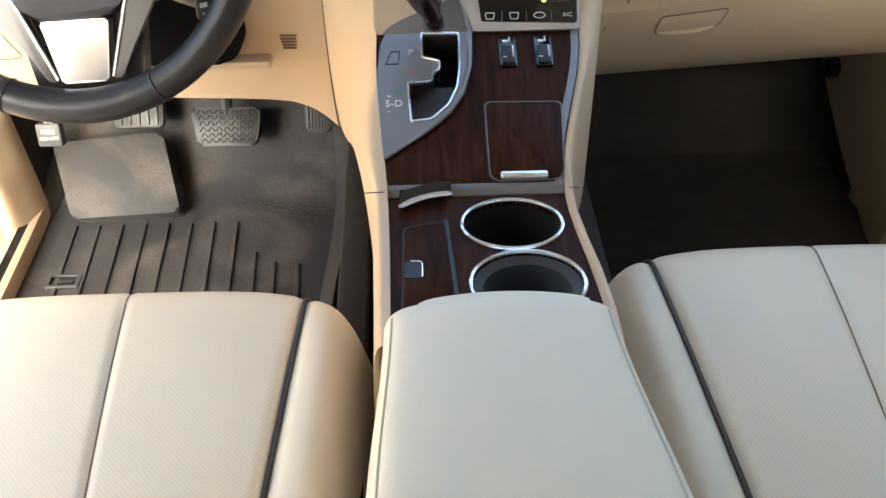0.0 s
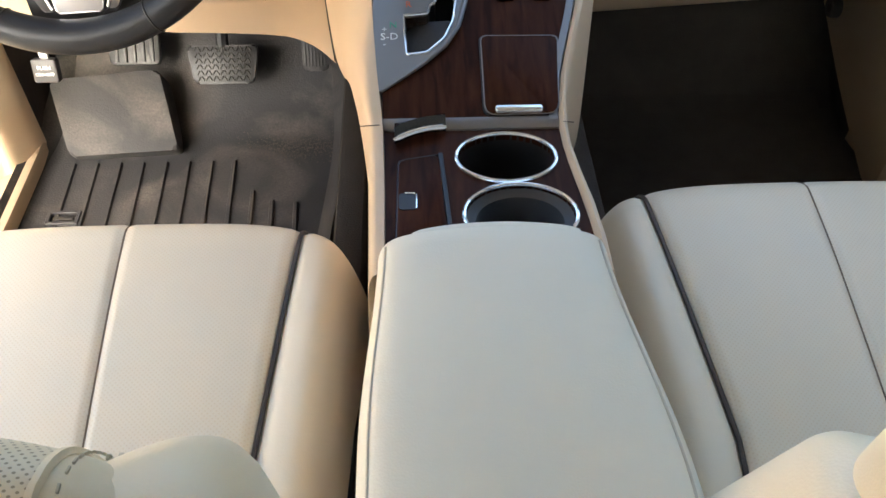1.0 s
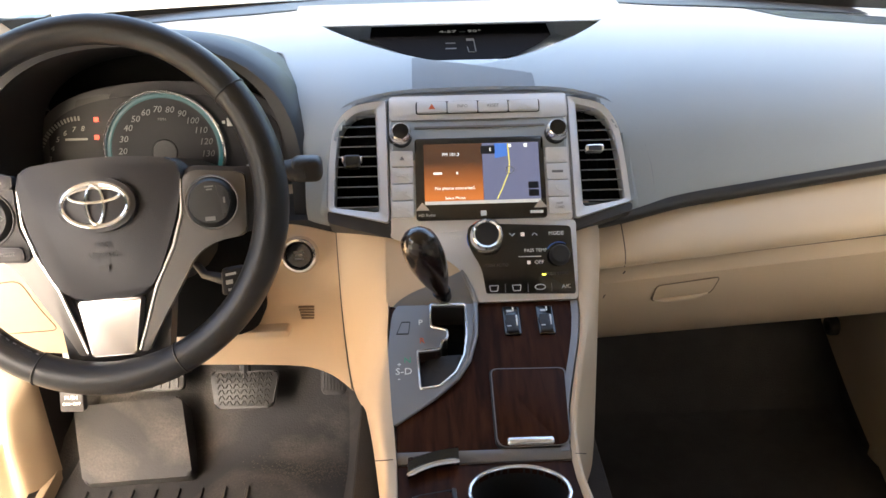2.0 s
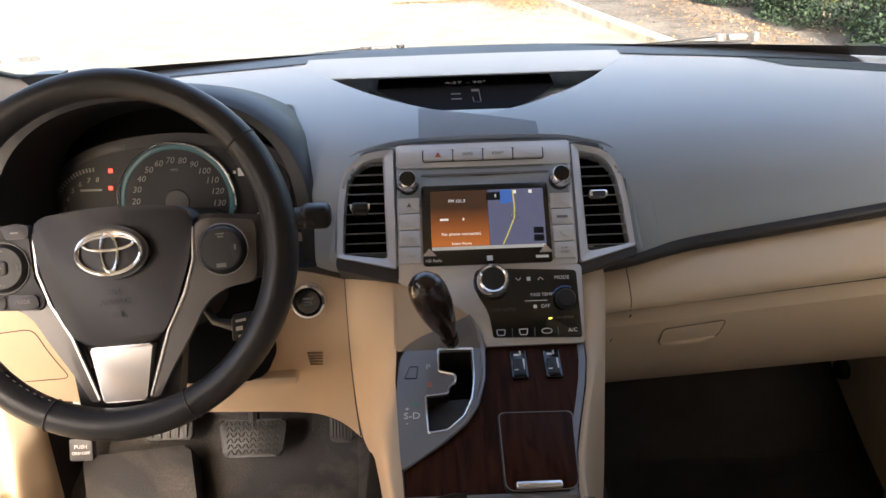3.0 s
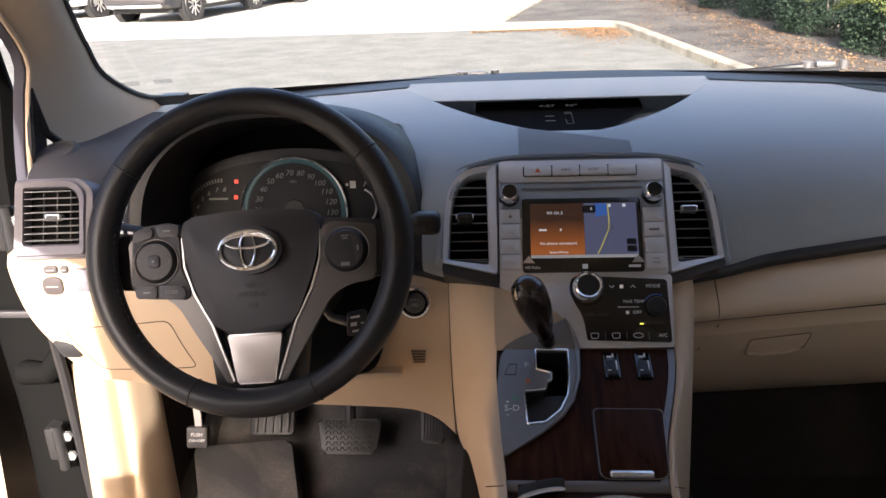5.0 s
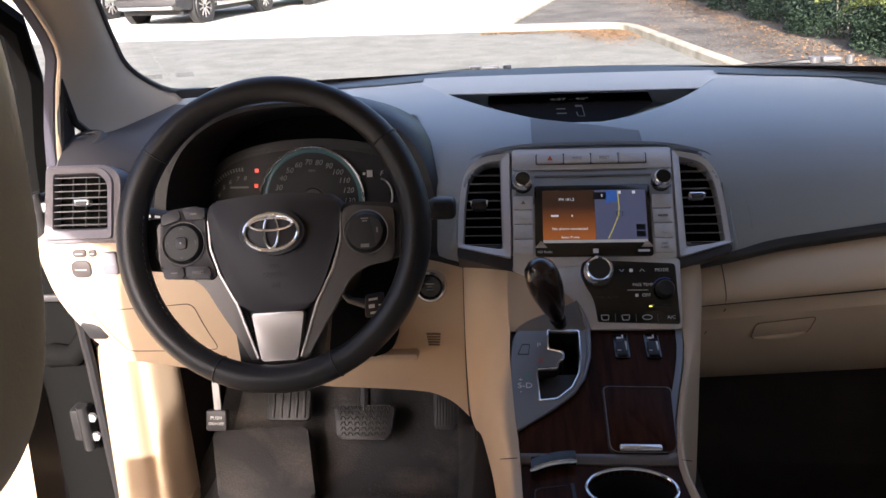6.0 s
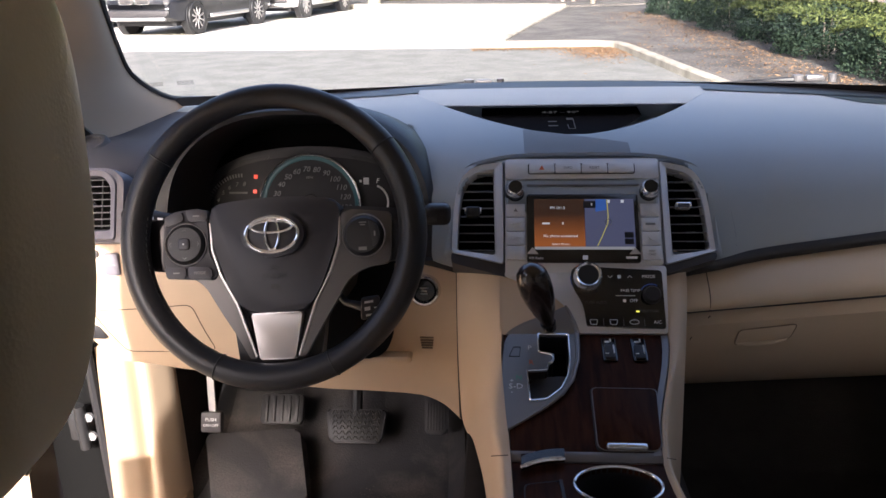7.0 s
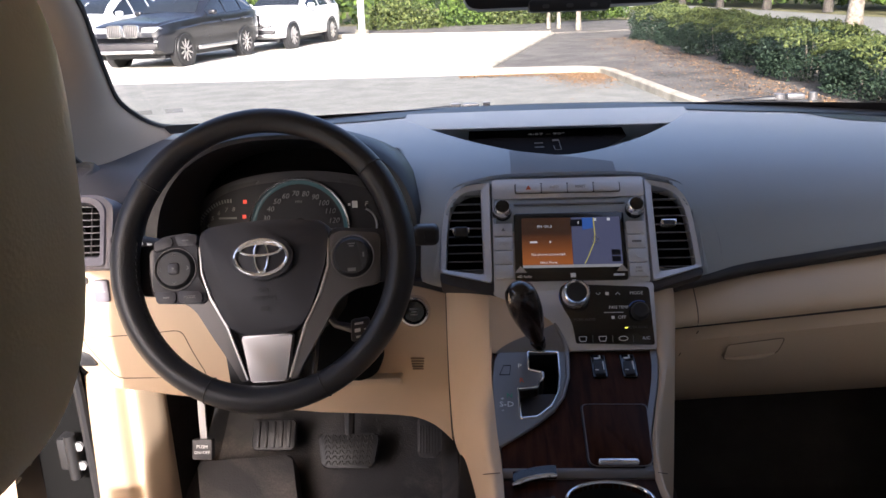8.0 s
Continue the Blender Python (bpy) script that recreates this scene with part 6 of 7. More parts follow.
            part("centre_key", prism(rrect(0.0145, 0.0145, 0.004), 0.008, 0.0125, 0.002), m_key, pd, at=c)
            part("dot", lathe([(0, 0.0132), (0.0012, 0.013), (0.0012, 0.012), (0, 0.012)], 10), m_white, pd, at=c)
            for a in range(4):
                part("arrow", moved(tube([(-0.0025, 0.0165, 0.0095), (0, 0.0185, 0.0095), (0.0025, 0.0165, 0.0095)], 0.0005, 4), pose(0, 0, 0, 0, 0, 90 * a)), m_dim, pd, at=c)
            part("return_key", prism(rounded([(0.004, 0.0285), (0.028, 0.0285), (0.028, 0.042), (0.000, 0.042)], 0.003), -0.004, 0.0055, 0.0015), m_key, bd, "black key", at=c)
            part("talk_key", prism(rounded([(-0.026, 0.0225), (-0.002, 0.0295), (-0.004, 0.041), (-0.026, 0.036)], 0.003), -0.004, 0.0055, 0.0015), m_key, bd, "black key", at=c)
            part("mode_key", prism(rounded([(0.003, -0.0275), (0.032, -0.030), (0.034, -0.043), (0.003, -0.042)], 0.003), -0.004, 0.0055, 0.0015), m_key, bd, "black key", at=c)
            part("phone_key", prism(rounded([(-0.027, -0.027), (0.000, -0.0285), (0.000, -0.042), (-0.024, -0.042)], 0.003), -0.004, 0.0055, 0.0015), m_key, bd, "black key", at=c)
            part("key_word", words("MODE", 0.0052, 0.0175, -0.036, 0.0057), m_dim, bd, at=c)
            each("key_sign", [bar(-0.012, -0.035, 0.008, 0.0016, 0.0057), bar(0.014, 0.035, 0.008, 0.0016, 0.0057)], m_dim, bd, at=c)
        else:
            part("rocker", prism(rounded([(0.006, 0.018), (0.018, 0.012), (0.021, -0.006), (0.012, -0.016), (0.010, 0.0)], 0.004), 0.006, 0.0115, 0.002), m_dark, pd, at=c)
            part("pad_sign", join(bars((0.0, 0.0155, 0.009, 0.0015, 0.0102), (0.0, 0.0125, 0.006, 0.0015, 0.0102), (-0.001, -0.0165, 0.010, 0.0042, 0.0102), (0.0145, 0.001, 0.002, 0.006, 0.0118))), m_dim, pd, at=c)
    part("carrier", prism(rounded([(-0.095, 0.03), (-0.06, -0.09), (-0.05, -0.165), (0.05, -0.165), (0.06, -0.09), (0.095, 0.03)], 0.01), -0.042, -0.022, 0.004), m_black, t, "black wheel carrier", at=W)
    part("lower_plate", prism(rounded([(-0.0320, -0.095), (0.0320, -0.095), (0.0218, -0.152), (-0.0218, -0.152)], 0.003), -0.022, -0.008, 0.002), m_bright, t, "brushed silver lower spoke plate", at=W)
    hub = rounded([(-0.083, 0.032), (-0.074, 0.0425), (-0.025, 0.0475), (0.025, 0.0475), (0.074, 0.0425), (0.083, 0.032), (0.077, -0.012), (0.0545, -0.072), (0.036, -0.095), (-0.036, -0.095), (-0.0545, -0.072), (-0.077, -0.012)], [0.008, 0.014, 0.03, 0.03, 0.014, 0.008, 0.03, 0.03, 0.014, 0.014, 0.03, 0.03], 4)
    bm = prism(hub, -0.045, -0.008, 0.012, 4)
    for v in bm.verts:
        if v.co.z > -0.012:
            v.co.z += 0.010 * max(0, 1 - (v.co.x / 0.075) ** 2) * max(0, 1 - ((v.co.y + 0.02) / 0.075) ** 2)
    h = part("airbag_cover", bm, m_hub, t, "charcoal airbag cover", at=W)
    # badge: crossed plain ovals in chrome, on a shallow dark seat
    part("badge_seat", prism(oval(0.0395, 0.0275), -0.012, 0.0025, 0.001), m_hub, h, at=W)
    def ov(rx, ry, cy, r):
        return tube([(rx * math.cos(2 * math.pi * i / 48), cy + ry * math.sin(2 * math.pi * i / 48), 0.0042) for i in range(48)], r, 8, closed=True)
    part("badge", join(ov(0.0325, 0.0215, 0, 0.0026), ov(0.0085, 0.0190, 0.0, 0.0018), ov(0.0255, 0.0072, 0.0095, 0.0018)), m_chrome, h, "chrome oval badge", at=W)
    part("airbag_mark", join(words("SRS", 0.009, 0, -0.040, -0.0005), words("AIRBAG", 0.009, 0, -0.050, -0.0013)), m_black, h, "embossed lettering", at=W)
    part("airbag_sign", bars((0, -0.063, 0.010, 0.006, -0.004)), m_black, h, at=W)


steering_wheel()

# ---- seats ----
def front_seat(cx, shift, group):
    """Seat with its centre at cx; shift moves it forwards."""
    t = thing("front_seat", "ivory leather front seat with perforated centre and dark brown piping", "seat", (cx, -0.6 + shift, FLOOR), group)
    W = 0.252
    inner = 1 if cx < 0 else -1
    def top(s, v):
        """Cushion surface: s across (-1 to 1), v from front to rear."""
        y = -0.318 - 0.53 * v + shift
        a = abs(s)
        crown = 0.010 * (1 - s * s) + 0.026 * math.exp(-((a - 0.86) / 0.11) ** 2) - 0.011 * math.exp(-((a - 0.705) / 0.025) ** 2) - 0.005 * math.exp(-(s / 0.012) ** 2)
        side = (1 - a ** 9) ** 0.5
        f = min(v / 0.11, 1)
        front = (1 - (1 - f) ** 2.3) ** (1 / 2.3)
        z = 0.26 + (0.186 + crown * (0.35 + 0.65 * ease(0, 0.3, v))) * side * front - 0.035 * v * v
        round_in = 0.05 * (a ** 4) * ease(0.25, 0, v)
        k = 1 - 0.46 * min(v, 0.62)
        n = 0.705 * k * a / 0.705 if a <= 0.705 else 0.705 * k + (a - 0.705) / 0.295 * (0.96 - 0.06 * v - 0.705 * k)
        x = cx + math.copysign(W * n, s) + inner * 0.036 * v * (1 - ease(0.75, 1.0, a))
        return Vector((x, y - round_in, z))
    def cushion(s0, s1, mat, name, label, ns):
        bm = sheet(lambda u, v: top(s0 + (s1 - s0) * u, v ** 1.35), ns, 44, lambda u, v: Vector((top(s0 + (s1 - s0) * u, v ** 1.35).x, top(s0 + (s1 - s0) * u, v ** 1.35).y, 0.20)))
        return part(name, bm, mat, t, label, sharp=60)
    cushion(-1.0, -0.705, m_seat, "cushion_bolster", "smooth ivory side bolster", 22)
    cushion(-0.705, 0.705, m_perf, "cushion", "perforated ivory cushion", 60)
    cushion(0.705, 1.0, m_seat, "cushion_bolster", "smooth ivory side bolster", 22)
    for s in (-0.705, 0.705):
        part("piping", tube([top(s, (i / 40) ** 1.35) + Vector((0, 0, 0.003)) for i in range(41)], 0.0024, 8), m_pipe, t, "dark brown piping")
    part("centre_seam", tube([top(0.0, (i / 40) ** 1.35) + Vector((0, 0, 0.0004)) for i in range(41)], 0.0010, 6), m_slot, t, "stitched centre seam")
    base = span(cx - 0.235, cx + 0.235, -0.86 + shift, -0.40 + shift, FLOOR + 0.03, 0.255, 0.02)
    part("seat_base", base, m_dark, t, "dark plastic seat base")
    for sx in (-0.2, 0.2):
        part("rail", span(cx + sx - 0.02, cx + sx + 0.02, -0.9 + shift, -0.42 + shift, FLOOR - 0.006, FLOOR + 0.035, 0.004), m_black, t, "black seat rail")
    # backrest
    crest = 0.035 if cx < 0 else -0.06
    def back(s, v):
        a = abs(s)
        z = 0.40 + (0.37 + crest * ease(0.68, 0.75, a)) * v
        w = 0.250 - 0.004 * v
        fwd = -0.742 - 0.062 * v + 0.055 * math.exp(-((a - 0.90) / 0.16) ** 2) * (1 - 0.55 * v) - 0.007 * math.exp(-((a - 0.70) / 0.03) ** 2) + 0.012 * (1 - s * s)
        topr = (1 - max((v - 0.86) / 0.14, 0) ** 2.2) ** 0.5
        y = -0.865 + (fwd + 0.865) * (1 - a ** 12) ** 0.4 * (0.15 + 0.85 * topr)
        return Vector((cx + w * s * (1 - 0.10 * (1 - topr)), y + shift, z))
    def rear(s, v):
        p = back(s, v)
        z = p.z
        y = -0.93 - 0.03 * v + 0.05 * abs(s) ** 5 + 0.04 * max((v - 0.85) / 0.15, 0) ** 2
        return Vector((p.x, y + shift, z))
    for s0, s1, mat, name, label, k in ((-1, -0.70, m_seat, "backrest_bolster", "smooth ivory back bolster", 18), (-0.70, 0.70, m_perf2, "backrest", "perforated ivory backrest", 44), (0.70, 1, m_seat, "backrest_bolster", "smooth ivory back bolster", 18)):
        part(name, sheet(lambda u, v: back(s0 + (s1 - s0) * u, v), k, 36, lambda u, v: rear(s0 + (s1 - s0) * u, v)), mat, t, label, sharp=60)
    for s in (-0.70, 0.70):
        part("back_seam", tube([back(s, i / 30) + Vector((0, 0.001, 0.001)) for i in range(31)], 0.0022, 6), m_stitch, t, "stitched back seam")
        part("stitch_line", join(*[block(0.0016, 0.0016, 0.005, 0, tuple(back(s * 1.06, 0.4 + 0.58 * i / 30) + Vector((0, 0.0008, 0)))) for i in range(31)]), m_stitch, t, "pale stitches")

    def se(c, e):
        return math.copysign(abs(c) ** e, c)

    def pillow(name, label, c, hx, hy, hz, split, lean, taper, e=0.5, face=None):
        """A padded block with a perforated middle and plain sides that meet it in stitched ridges."""
        def f(u, v):
            a, b = 2 * math.pi * u, math.pi * (v - 0.5)
            z = hz * se(math.sin(b), e)
            x = hx * se(math.cos(b), e) * se(math.cos(a), e + 0.05) * (1 - taper * max(-z / hz, 0) ** 1.5)
            y = hy * se(math.cos(b), e) * se(math.sin(a), e + 0.12)
            return c + Vector((x, y + lean * z / hz, z))
        whole = None
        for lo, hi, mat, nm, lab in ((-split, split, face or m_perf2, name, label), (-9, -split, m_seat, name + "_side", ""), (split, 9, m_seat, name + "_side", "")):
            bm = sheet(f, 96, 48)
            bmesh.ops.remove_doubles(bm, verts=bm.verts[:], dist=1e-5)
            bmesh.ops.bisect_plane(bm, geom=bm.verts[:] + bm.edges[:] + bm.faces[:], plane_co=c + Vector((max(lo, -1), 0, 0)), plane_no=(1, 0, 0), clear_inner=True)
            bmesh.ops.bisect_plane(bm, geom=bm.verts[:] + bm.edges[:] + bm.faces[:], plane_co=c + Vector((min(hi, 1), 0, 0)), plane_no=(1, 0, 0), clear_outer=True)
            if whole is None:
                whole = part(nm, bm, mat, t, lab)
            else:
                part(nm, bm, mat, whole, lab)
        bmax = math.acos(min((split / hx * 1.02) ** (1 / e), 1))
        for sg in (-1, 1):
            pts = []
            for side in (1, -1):
                for i in range(33):
                    b = bmax * (2 * i / 32 - 1) * side
                    w = math.cos(b) ** e
                    ca = min(split / (hx * w), 1) ** (1 / (e + 0.05))
                    z = hz * se(math.sin(b), e)
                    pts.append(c + Vector((sg * split * (1 - taper * max(-z / hz, 0) ** 1.5), side * hy * w * max(1 - ca * ca, 0) ** ((e + 0.12) / 2) + lean * z / hz, z)))
            part(name + "_ridge", tube(pts, 0.0022, 6, closed=True), m_seat, whole, "welted ridge")
            seam = part(name + "_stitches", join(*[moved(block(0.0009, 0.0030, 0.0010, 0.0002), Matrix.Translation(p + Vector((sg * 0.007, 0, 0))) @ (q - p).to_track_quat("Y", "Z").to_matrix().to_4x4()) for p, q in zip(pts[::1], pts[1:] + pts[:1]) if (q - p).length > 0.001]), m_stitch, whole, "pale stitches")
            tagged(seam, "pale stitches", kind="stuff")
        return whole
    pillow("shoulder", "perforated ivory upper backrest", Vector((cx, -0.830 + shift, 0.70)), 0.224, 0.056, 0.124, 0.176, -0.008, 0.0, 0.52, m_perf3)
    # headrest: a pillow on two posts
    hc = Vector((cx - 0.022 * inner, -0.872 + shift, 0.985))
    pillow("headrest", "ivory leather headrest with a perforated front", hc, 0.130, 0.058, 0.108, 0.096, 0.012, 0.10)
    for sg in (-1, 1):
        part("post", tube([(hc.x + sg * 0.07, hc.y + 0.005, 0.79), (hc.x + sg * 0.07, hc.y + 0.005, 0.90)], 0.0065, 10), m_chrome, t, "chrome headrest post")
    return t


m_perf3 = leather("perforated_shoulder_leather", CREAM, holes=True, spread=0.0023, dark=0.45)
m_perf2 = leather("perforated_back_leather", CREAM, holes=True, spread=0.0062, upright=True, dark=0.35)
front_seat(-0.358, 0.0, "front seats")
front_seat(0.338, 0.040, "front seats")


# ---- footwells ----
def driver_mat():
    t = thing("floor_mat", "dusty black ribbed rubber mat in the driver's footwell", "floor mat", (-0.42, 0.0, FLOOR))
    def base(u, v):
        x = -0.710 + 0.520 * u
        y = -0.42 + 0.90 * v
        z = FLOOR + 0.30 * ease(0.16, 0.60, y) + 0.045 * ease(0.94, 1.0, u) + 0.045 * ease(0.05, 0.0, u)
        x += 0.03 * ease(0.1, 0.4, y) * (1 - u) * 1.2 + 0.012 * math.sin(9 * y) * ease(0.8, 1, u)
        return Vector((x, y, z))
    part("sheet", sheet(base, 50, 50, lambda u, v: base(u, v) - Vector((0, 0, 0.006))), m_rubber, t, "black rubber sheet")
    for i in range(11):
        x = -0.6447 + 0.0383 * i if i < 8 else (-0.337, -0.304, -0.265)[i - 8]
        lean = -0.05
        y1 = 0.125 if i < 8 else (0.05, 0.027, 0.021)[i - 8]
        part("rib", loft([[(x + lean * (y1 - y) * -1 - 0.004, y, FLOOR), (x + lean * (y1 - y) * -1 - 0.0025, y, FLOOR + 0.0045), (x + lean * (y1 - y) * -1 + 0.0025, y, FLOOR + 0.0045), (x + lean * (y1 - y) * -1 + 0.004, y, FLOOR)] for y in (-0.40, -0.2, y1 - 0.006, y1)]), m_rubber, t, "raised rubber rib")
        if 6 <= i <= 8:
            part("rib_dust", moved(block(0.0022, 0.10, 0.0005), Matrix.Translation((x + 0.0012 + 0.05 * 0.06, y1 - 0.06, FLOOR + 0.0047)) @ pose(0, 0, 0, 0, 0, 2.9)), m_dust, t, "dust along the rib")
    mc = part("mat_clip", hoop(rrect(0.052, 0.030, 0.004, -0.627, -0.005), rrect(0.040, 0.018, 0.003, -0.627, -0.005), FLOOR, FLOOR + 0.007), m_dark, t, "black retaining clip")
    part("clip_bar", prism(rrect(0.030, 0.008, 0.002, -0.627, -0.005), FLOOR, FLOOR + 0.005, 0.001), m_black, mc)
    # raised heel and foot rest pad
    pad = rounded([(-0.645, -0.002), (-0.466, 0.006), (-0.501, 0.147), (-0.685, 0.131)], 0.010)
    fm = frame_at((0, 0.125, FLOOR + 0.02), (1, 0, 0), (0, 0.82, 0.57))
    part("foot_rest", prism(pad, -0.06, 0.004, 0.018, 5), m_rubber, t, "smooth raised foot rest", at=fm)
    r = random.Random(4)
    crumbs = []
    for i in range(1500):
        x, y = -0.275 + r.gauss(0, 0.052), 0.150 + r.gauss(0, 0.018) + 0.25 * abs(r.gauss(0, 0.04))
        if -0.40 < x < -0.205:
            p = base((x + 0.710) / 0.520, (y + 0.42) / 0.90)
            q = abs(r.gauss(0, 0.0008)) + 0.0004
            crumbs.append(moved(block(q, q * r.uniform(0.6, 1.2), 0.0006, 0), Matrix.Translation((p.x, p.y, p.z + 0.0006)) @ pose(0, 0, 0, 0, 0, r.uniform(0, 90))))
    d = solo("dust", join(*crumbs), m_dust, "pale dust and grit on the rubber mat", "dust", kind="stuff")


m_tread = stuff("worn_pedal_rubber", (0.030, 0.028, 0.024), 0.7)


def pedals():
    p = thing("brake_pedal", "black rubber brake pedal with a herringbone tread", "pedal", (-0.39, 0.25, 0.2))
    fm = frame_at((-0.391, 0.245, 0.215), (1, 0, 0), (0, 0.60, 0.80))
    part("pad", prism(rounded([(-0.060, 0.030), (0.060, 0.030), (0.050, -0.034), (-0.050, -0.034)], 0.010), -0.012, 0.0, 0.004), m_black, p, "black rubber pad", at=fm)
    for i in range(14):
        for j in range(6):
            x, y = (-0.0455 + 0.0070 * i) * (0.90 + 0.022 * j), -0.025 + 0.0098 * j
            part("tread", moved(block(0.0020, 0.0085, 0.002, 0.0005), lay(x, y, 0.0006) @ pose(0, 0, 0, 0, 0, 32 if i % 2 else -32)), m_tread, p, at=fm)
    part("arm", tube([fm @ Vector((0, 0.01, -0.01)), (-0.391, 0.33, 0.34), (-0.391, 0.34, 0.5)], 0.010, 8), m_black, p)
    a = thing("accelerator_pedal", "black ribbed accelerator pedal", "pedal", (-0.235, 0.25, 0.2))
    fm = frame_at((-0.235, 0.252, 0.225), (1, 0, 0), (0, 0.55, 0.83))
    part("pad", prism(rounded([(-0.024, 0.05), (0.024, 0.05), (0.022, -0.028), (-0.022, -0.028)], 0.012), -0.010, 0.0, 0.004), m_dark, a, "black rubber pad", at=fm)
    for i in range(7):
        part("tread", block(0.0022, 0.052, 0.0025, 0.0006, (-0.0165 + 0.0055 * i, 0.006, 0.001)), m_black, a, at=fm)
    part("arm", tube([fm @ Vector((0, 0.04, -0.01)), (-0.235, 0.36, 0.42)], 0.009, 8), m_black, a)
    k = thing("parking_brake_pedal", "small black parking brake pedal with white lettering on a steel arm", "pedal", (-0.622, 0.115, 0.3))
    fm = frame_at((-0.622, 0.112, 0.298), (1, 0, 0), (0, 0.35, 0.94))
    part("pad", prism(rrect(0.037, 0.036, 0.004), -0.014, 0.0, 0.003), m_dark, k, "black rubber pad", at=fm)
    part("lettering", join(words("PUSH", 0.0085, 0, 0.005, 0.0004), words("ON=OFF", 0.0072, 0, -0.005, 0.0004)), m_white, k, "white lettering", at=fm)
    part("arm", loft([[(-0.622 - 0.006, y, z), (-0.622 + 0.006, y, z), (-0.622 + 0.006, y + 0.006, z), (-0.622 - 0.006, y + 0.006, z)] for y, z in ((0.125, 0.305), (0.132, 0.36), (0.15, 0.44))]), m_bright, k, "bare steel arm")
    f = thing("foot_rest", "black ribbed foot rest high on the toe board", "foot rest", (-0.54, 0.3, 0.3))
    fm = frame_at((-0.540, 0.268, 0.235), (1, 0, 0), (0, 0.6, 0.8))
    part("plate", prism(rrect(0.085, 0.06, 0.01), -0.012, 0, 0.003), m_black, f, at=fm)
    for i in range(5):
        part("rib", block(0.007, 0.05, 0.004, 0.001, (-0.030 + 0.015 * i, 0, 0.001)), m_black, f, at=fm)


def passenger_floor():
    t = thing("floor_mat", "plain black carpet mat in the passenger's footwell", "floor mat", (0.45, 0.1, FLOOR))
    part("sheet", sheet(lambda u, v: (0.20 + 0.47 * u, -0.42 + 0.86 * v, FLOOR + 0.002 + 0.24 * ease(0.22, 0.62, -0.42 + 0.86 * v)), 10, 30, lambda u, v: (0.20 + 0.47 * u, -0.42 + 0.86 * v, FLOOR - 0.004 + 0.24 * ease(0.22, 0.62, -0.42 + 0.86 * v))), m_blackfloor, t)
    part("bolt_cap", moved(lathe([(0.009, 0.006), (0.016, 0.006), (0.018, 0.002), (0.018, -0.03), (0.009, -0.03)], 20), frame_at((0.672, 0.325, 0.255), (0, -1, 0), (0, 0, 1))), m_dark, t, "round grey ring cap")


driver_mat()
pedals()
passenger_floor()

# ---- outside ----
m_asphalt = ground_mat("worn_asphalt", (0.106, 0.108, 0.100), (0.172, 0.172, 0.160), 2.2, specks=1.1, fine=34)
# lane tone, much paler than the stalls
m_lot = ground_mat("pale_paving", (0.42, 0.40, 0.36), (0.52, 0.50, 0.46), 0.5, specks=0.2, fine=30)
m_kerb = ground_mat("kerb_concrete", (0.17, 0.157, 0.13), (0.35, 0.325, 0.27), 2.5, specks=0.3, fine=30)
m_mulch = ground_mat("dark_mulch", (0.034, 0.0315, 0.030), (0.118, 0.107, 0.097), 1.6, specks=1.5, fine=26, relief=1.0)
m_grass = ground_mat("dry_grass", (0.05, 0.06, 0.02), (0.16, 0.14, 0.06), 1.2, specks=0.8, fine=30, relief=0.8)
# the hedge sides' shade and the tops' sunlight are put into these colours
m_hedge = leaf_mat("shaded_hedge_leaves", (0.010, 0.021, 0.014), (0.032, 0.052, 0.032))
m_hedge_top = leaf_mat("sunlit_green_leaves", (0.030, 0.047, 0.016), (0.092, 0.110, 0.035))
m_woods = leaf_mat("far_leaves", (0.012, 0.025, 0.008), (0.09, 0.14, 0.03))
# the far trunks' shade is put into this bark colour
m_bark_shaded = ground_mat("shaded_bark", (0.022, 0.019, 0.016), (0.065, 0.056, 0.047), 3, specks=1.0, fine=14, relief=1.0)
m_bark = ground_mat("bark", (0.10, 0.085, 0.07), (0.26, 0.23, 0.19), 3, specks=1.0, fine=14, relief=1.0)
m_litter = leaf_mat("fallen_leaves", (0.12, 0.072, 0.042), (0.32, 0.20, 0.115))


def plate(pts, z, mat, name, label, category, thick=0.02):
    return solo(name, prism(pts, z - thick, z), mat, label, category, kind="structure")


def strip(pts, w, h, z):
    """A kerb along a line of the plan."""
    rings = []
    ps = [Vector((x, y, 0)) for x, y in pts]
    for i, p in enumerate(ps):
        t = (ps[min(i + 1, len(ps) - 1)] - ps[max(i - 1, 0)]).normalized()
        n = Vector((-t.y, t.x, 0))
        rings.append([p + n * a + Vector((0, 0, z + b)) for a, b in ((-w / 2, -0.05), (-w / 2, h - 0.02), (-w / 2 + 0.025, h), (w / 2 - 0.02, h), (w / 2, h - 0.02), (w / 2, -0.05))])
    return loft(rings)


def smooth_line(pts, n=6):
    out = []
    k = (len(pts) - 1) * n
    return [spline(pts, i / k) for i in range(k + 1)]


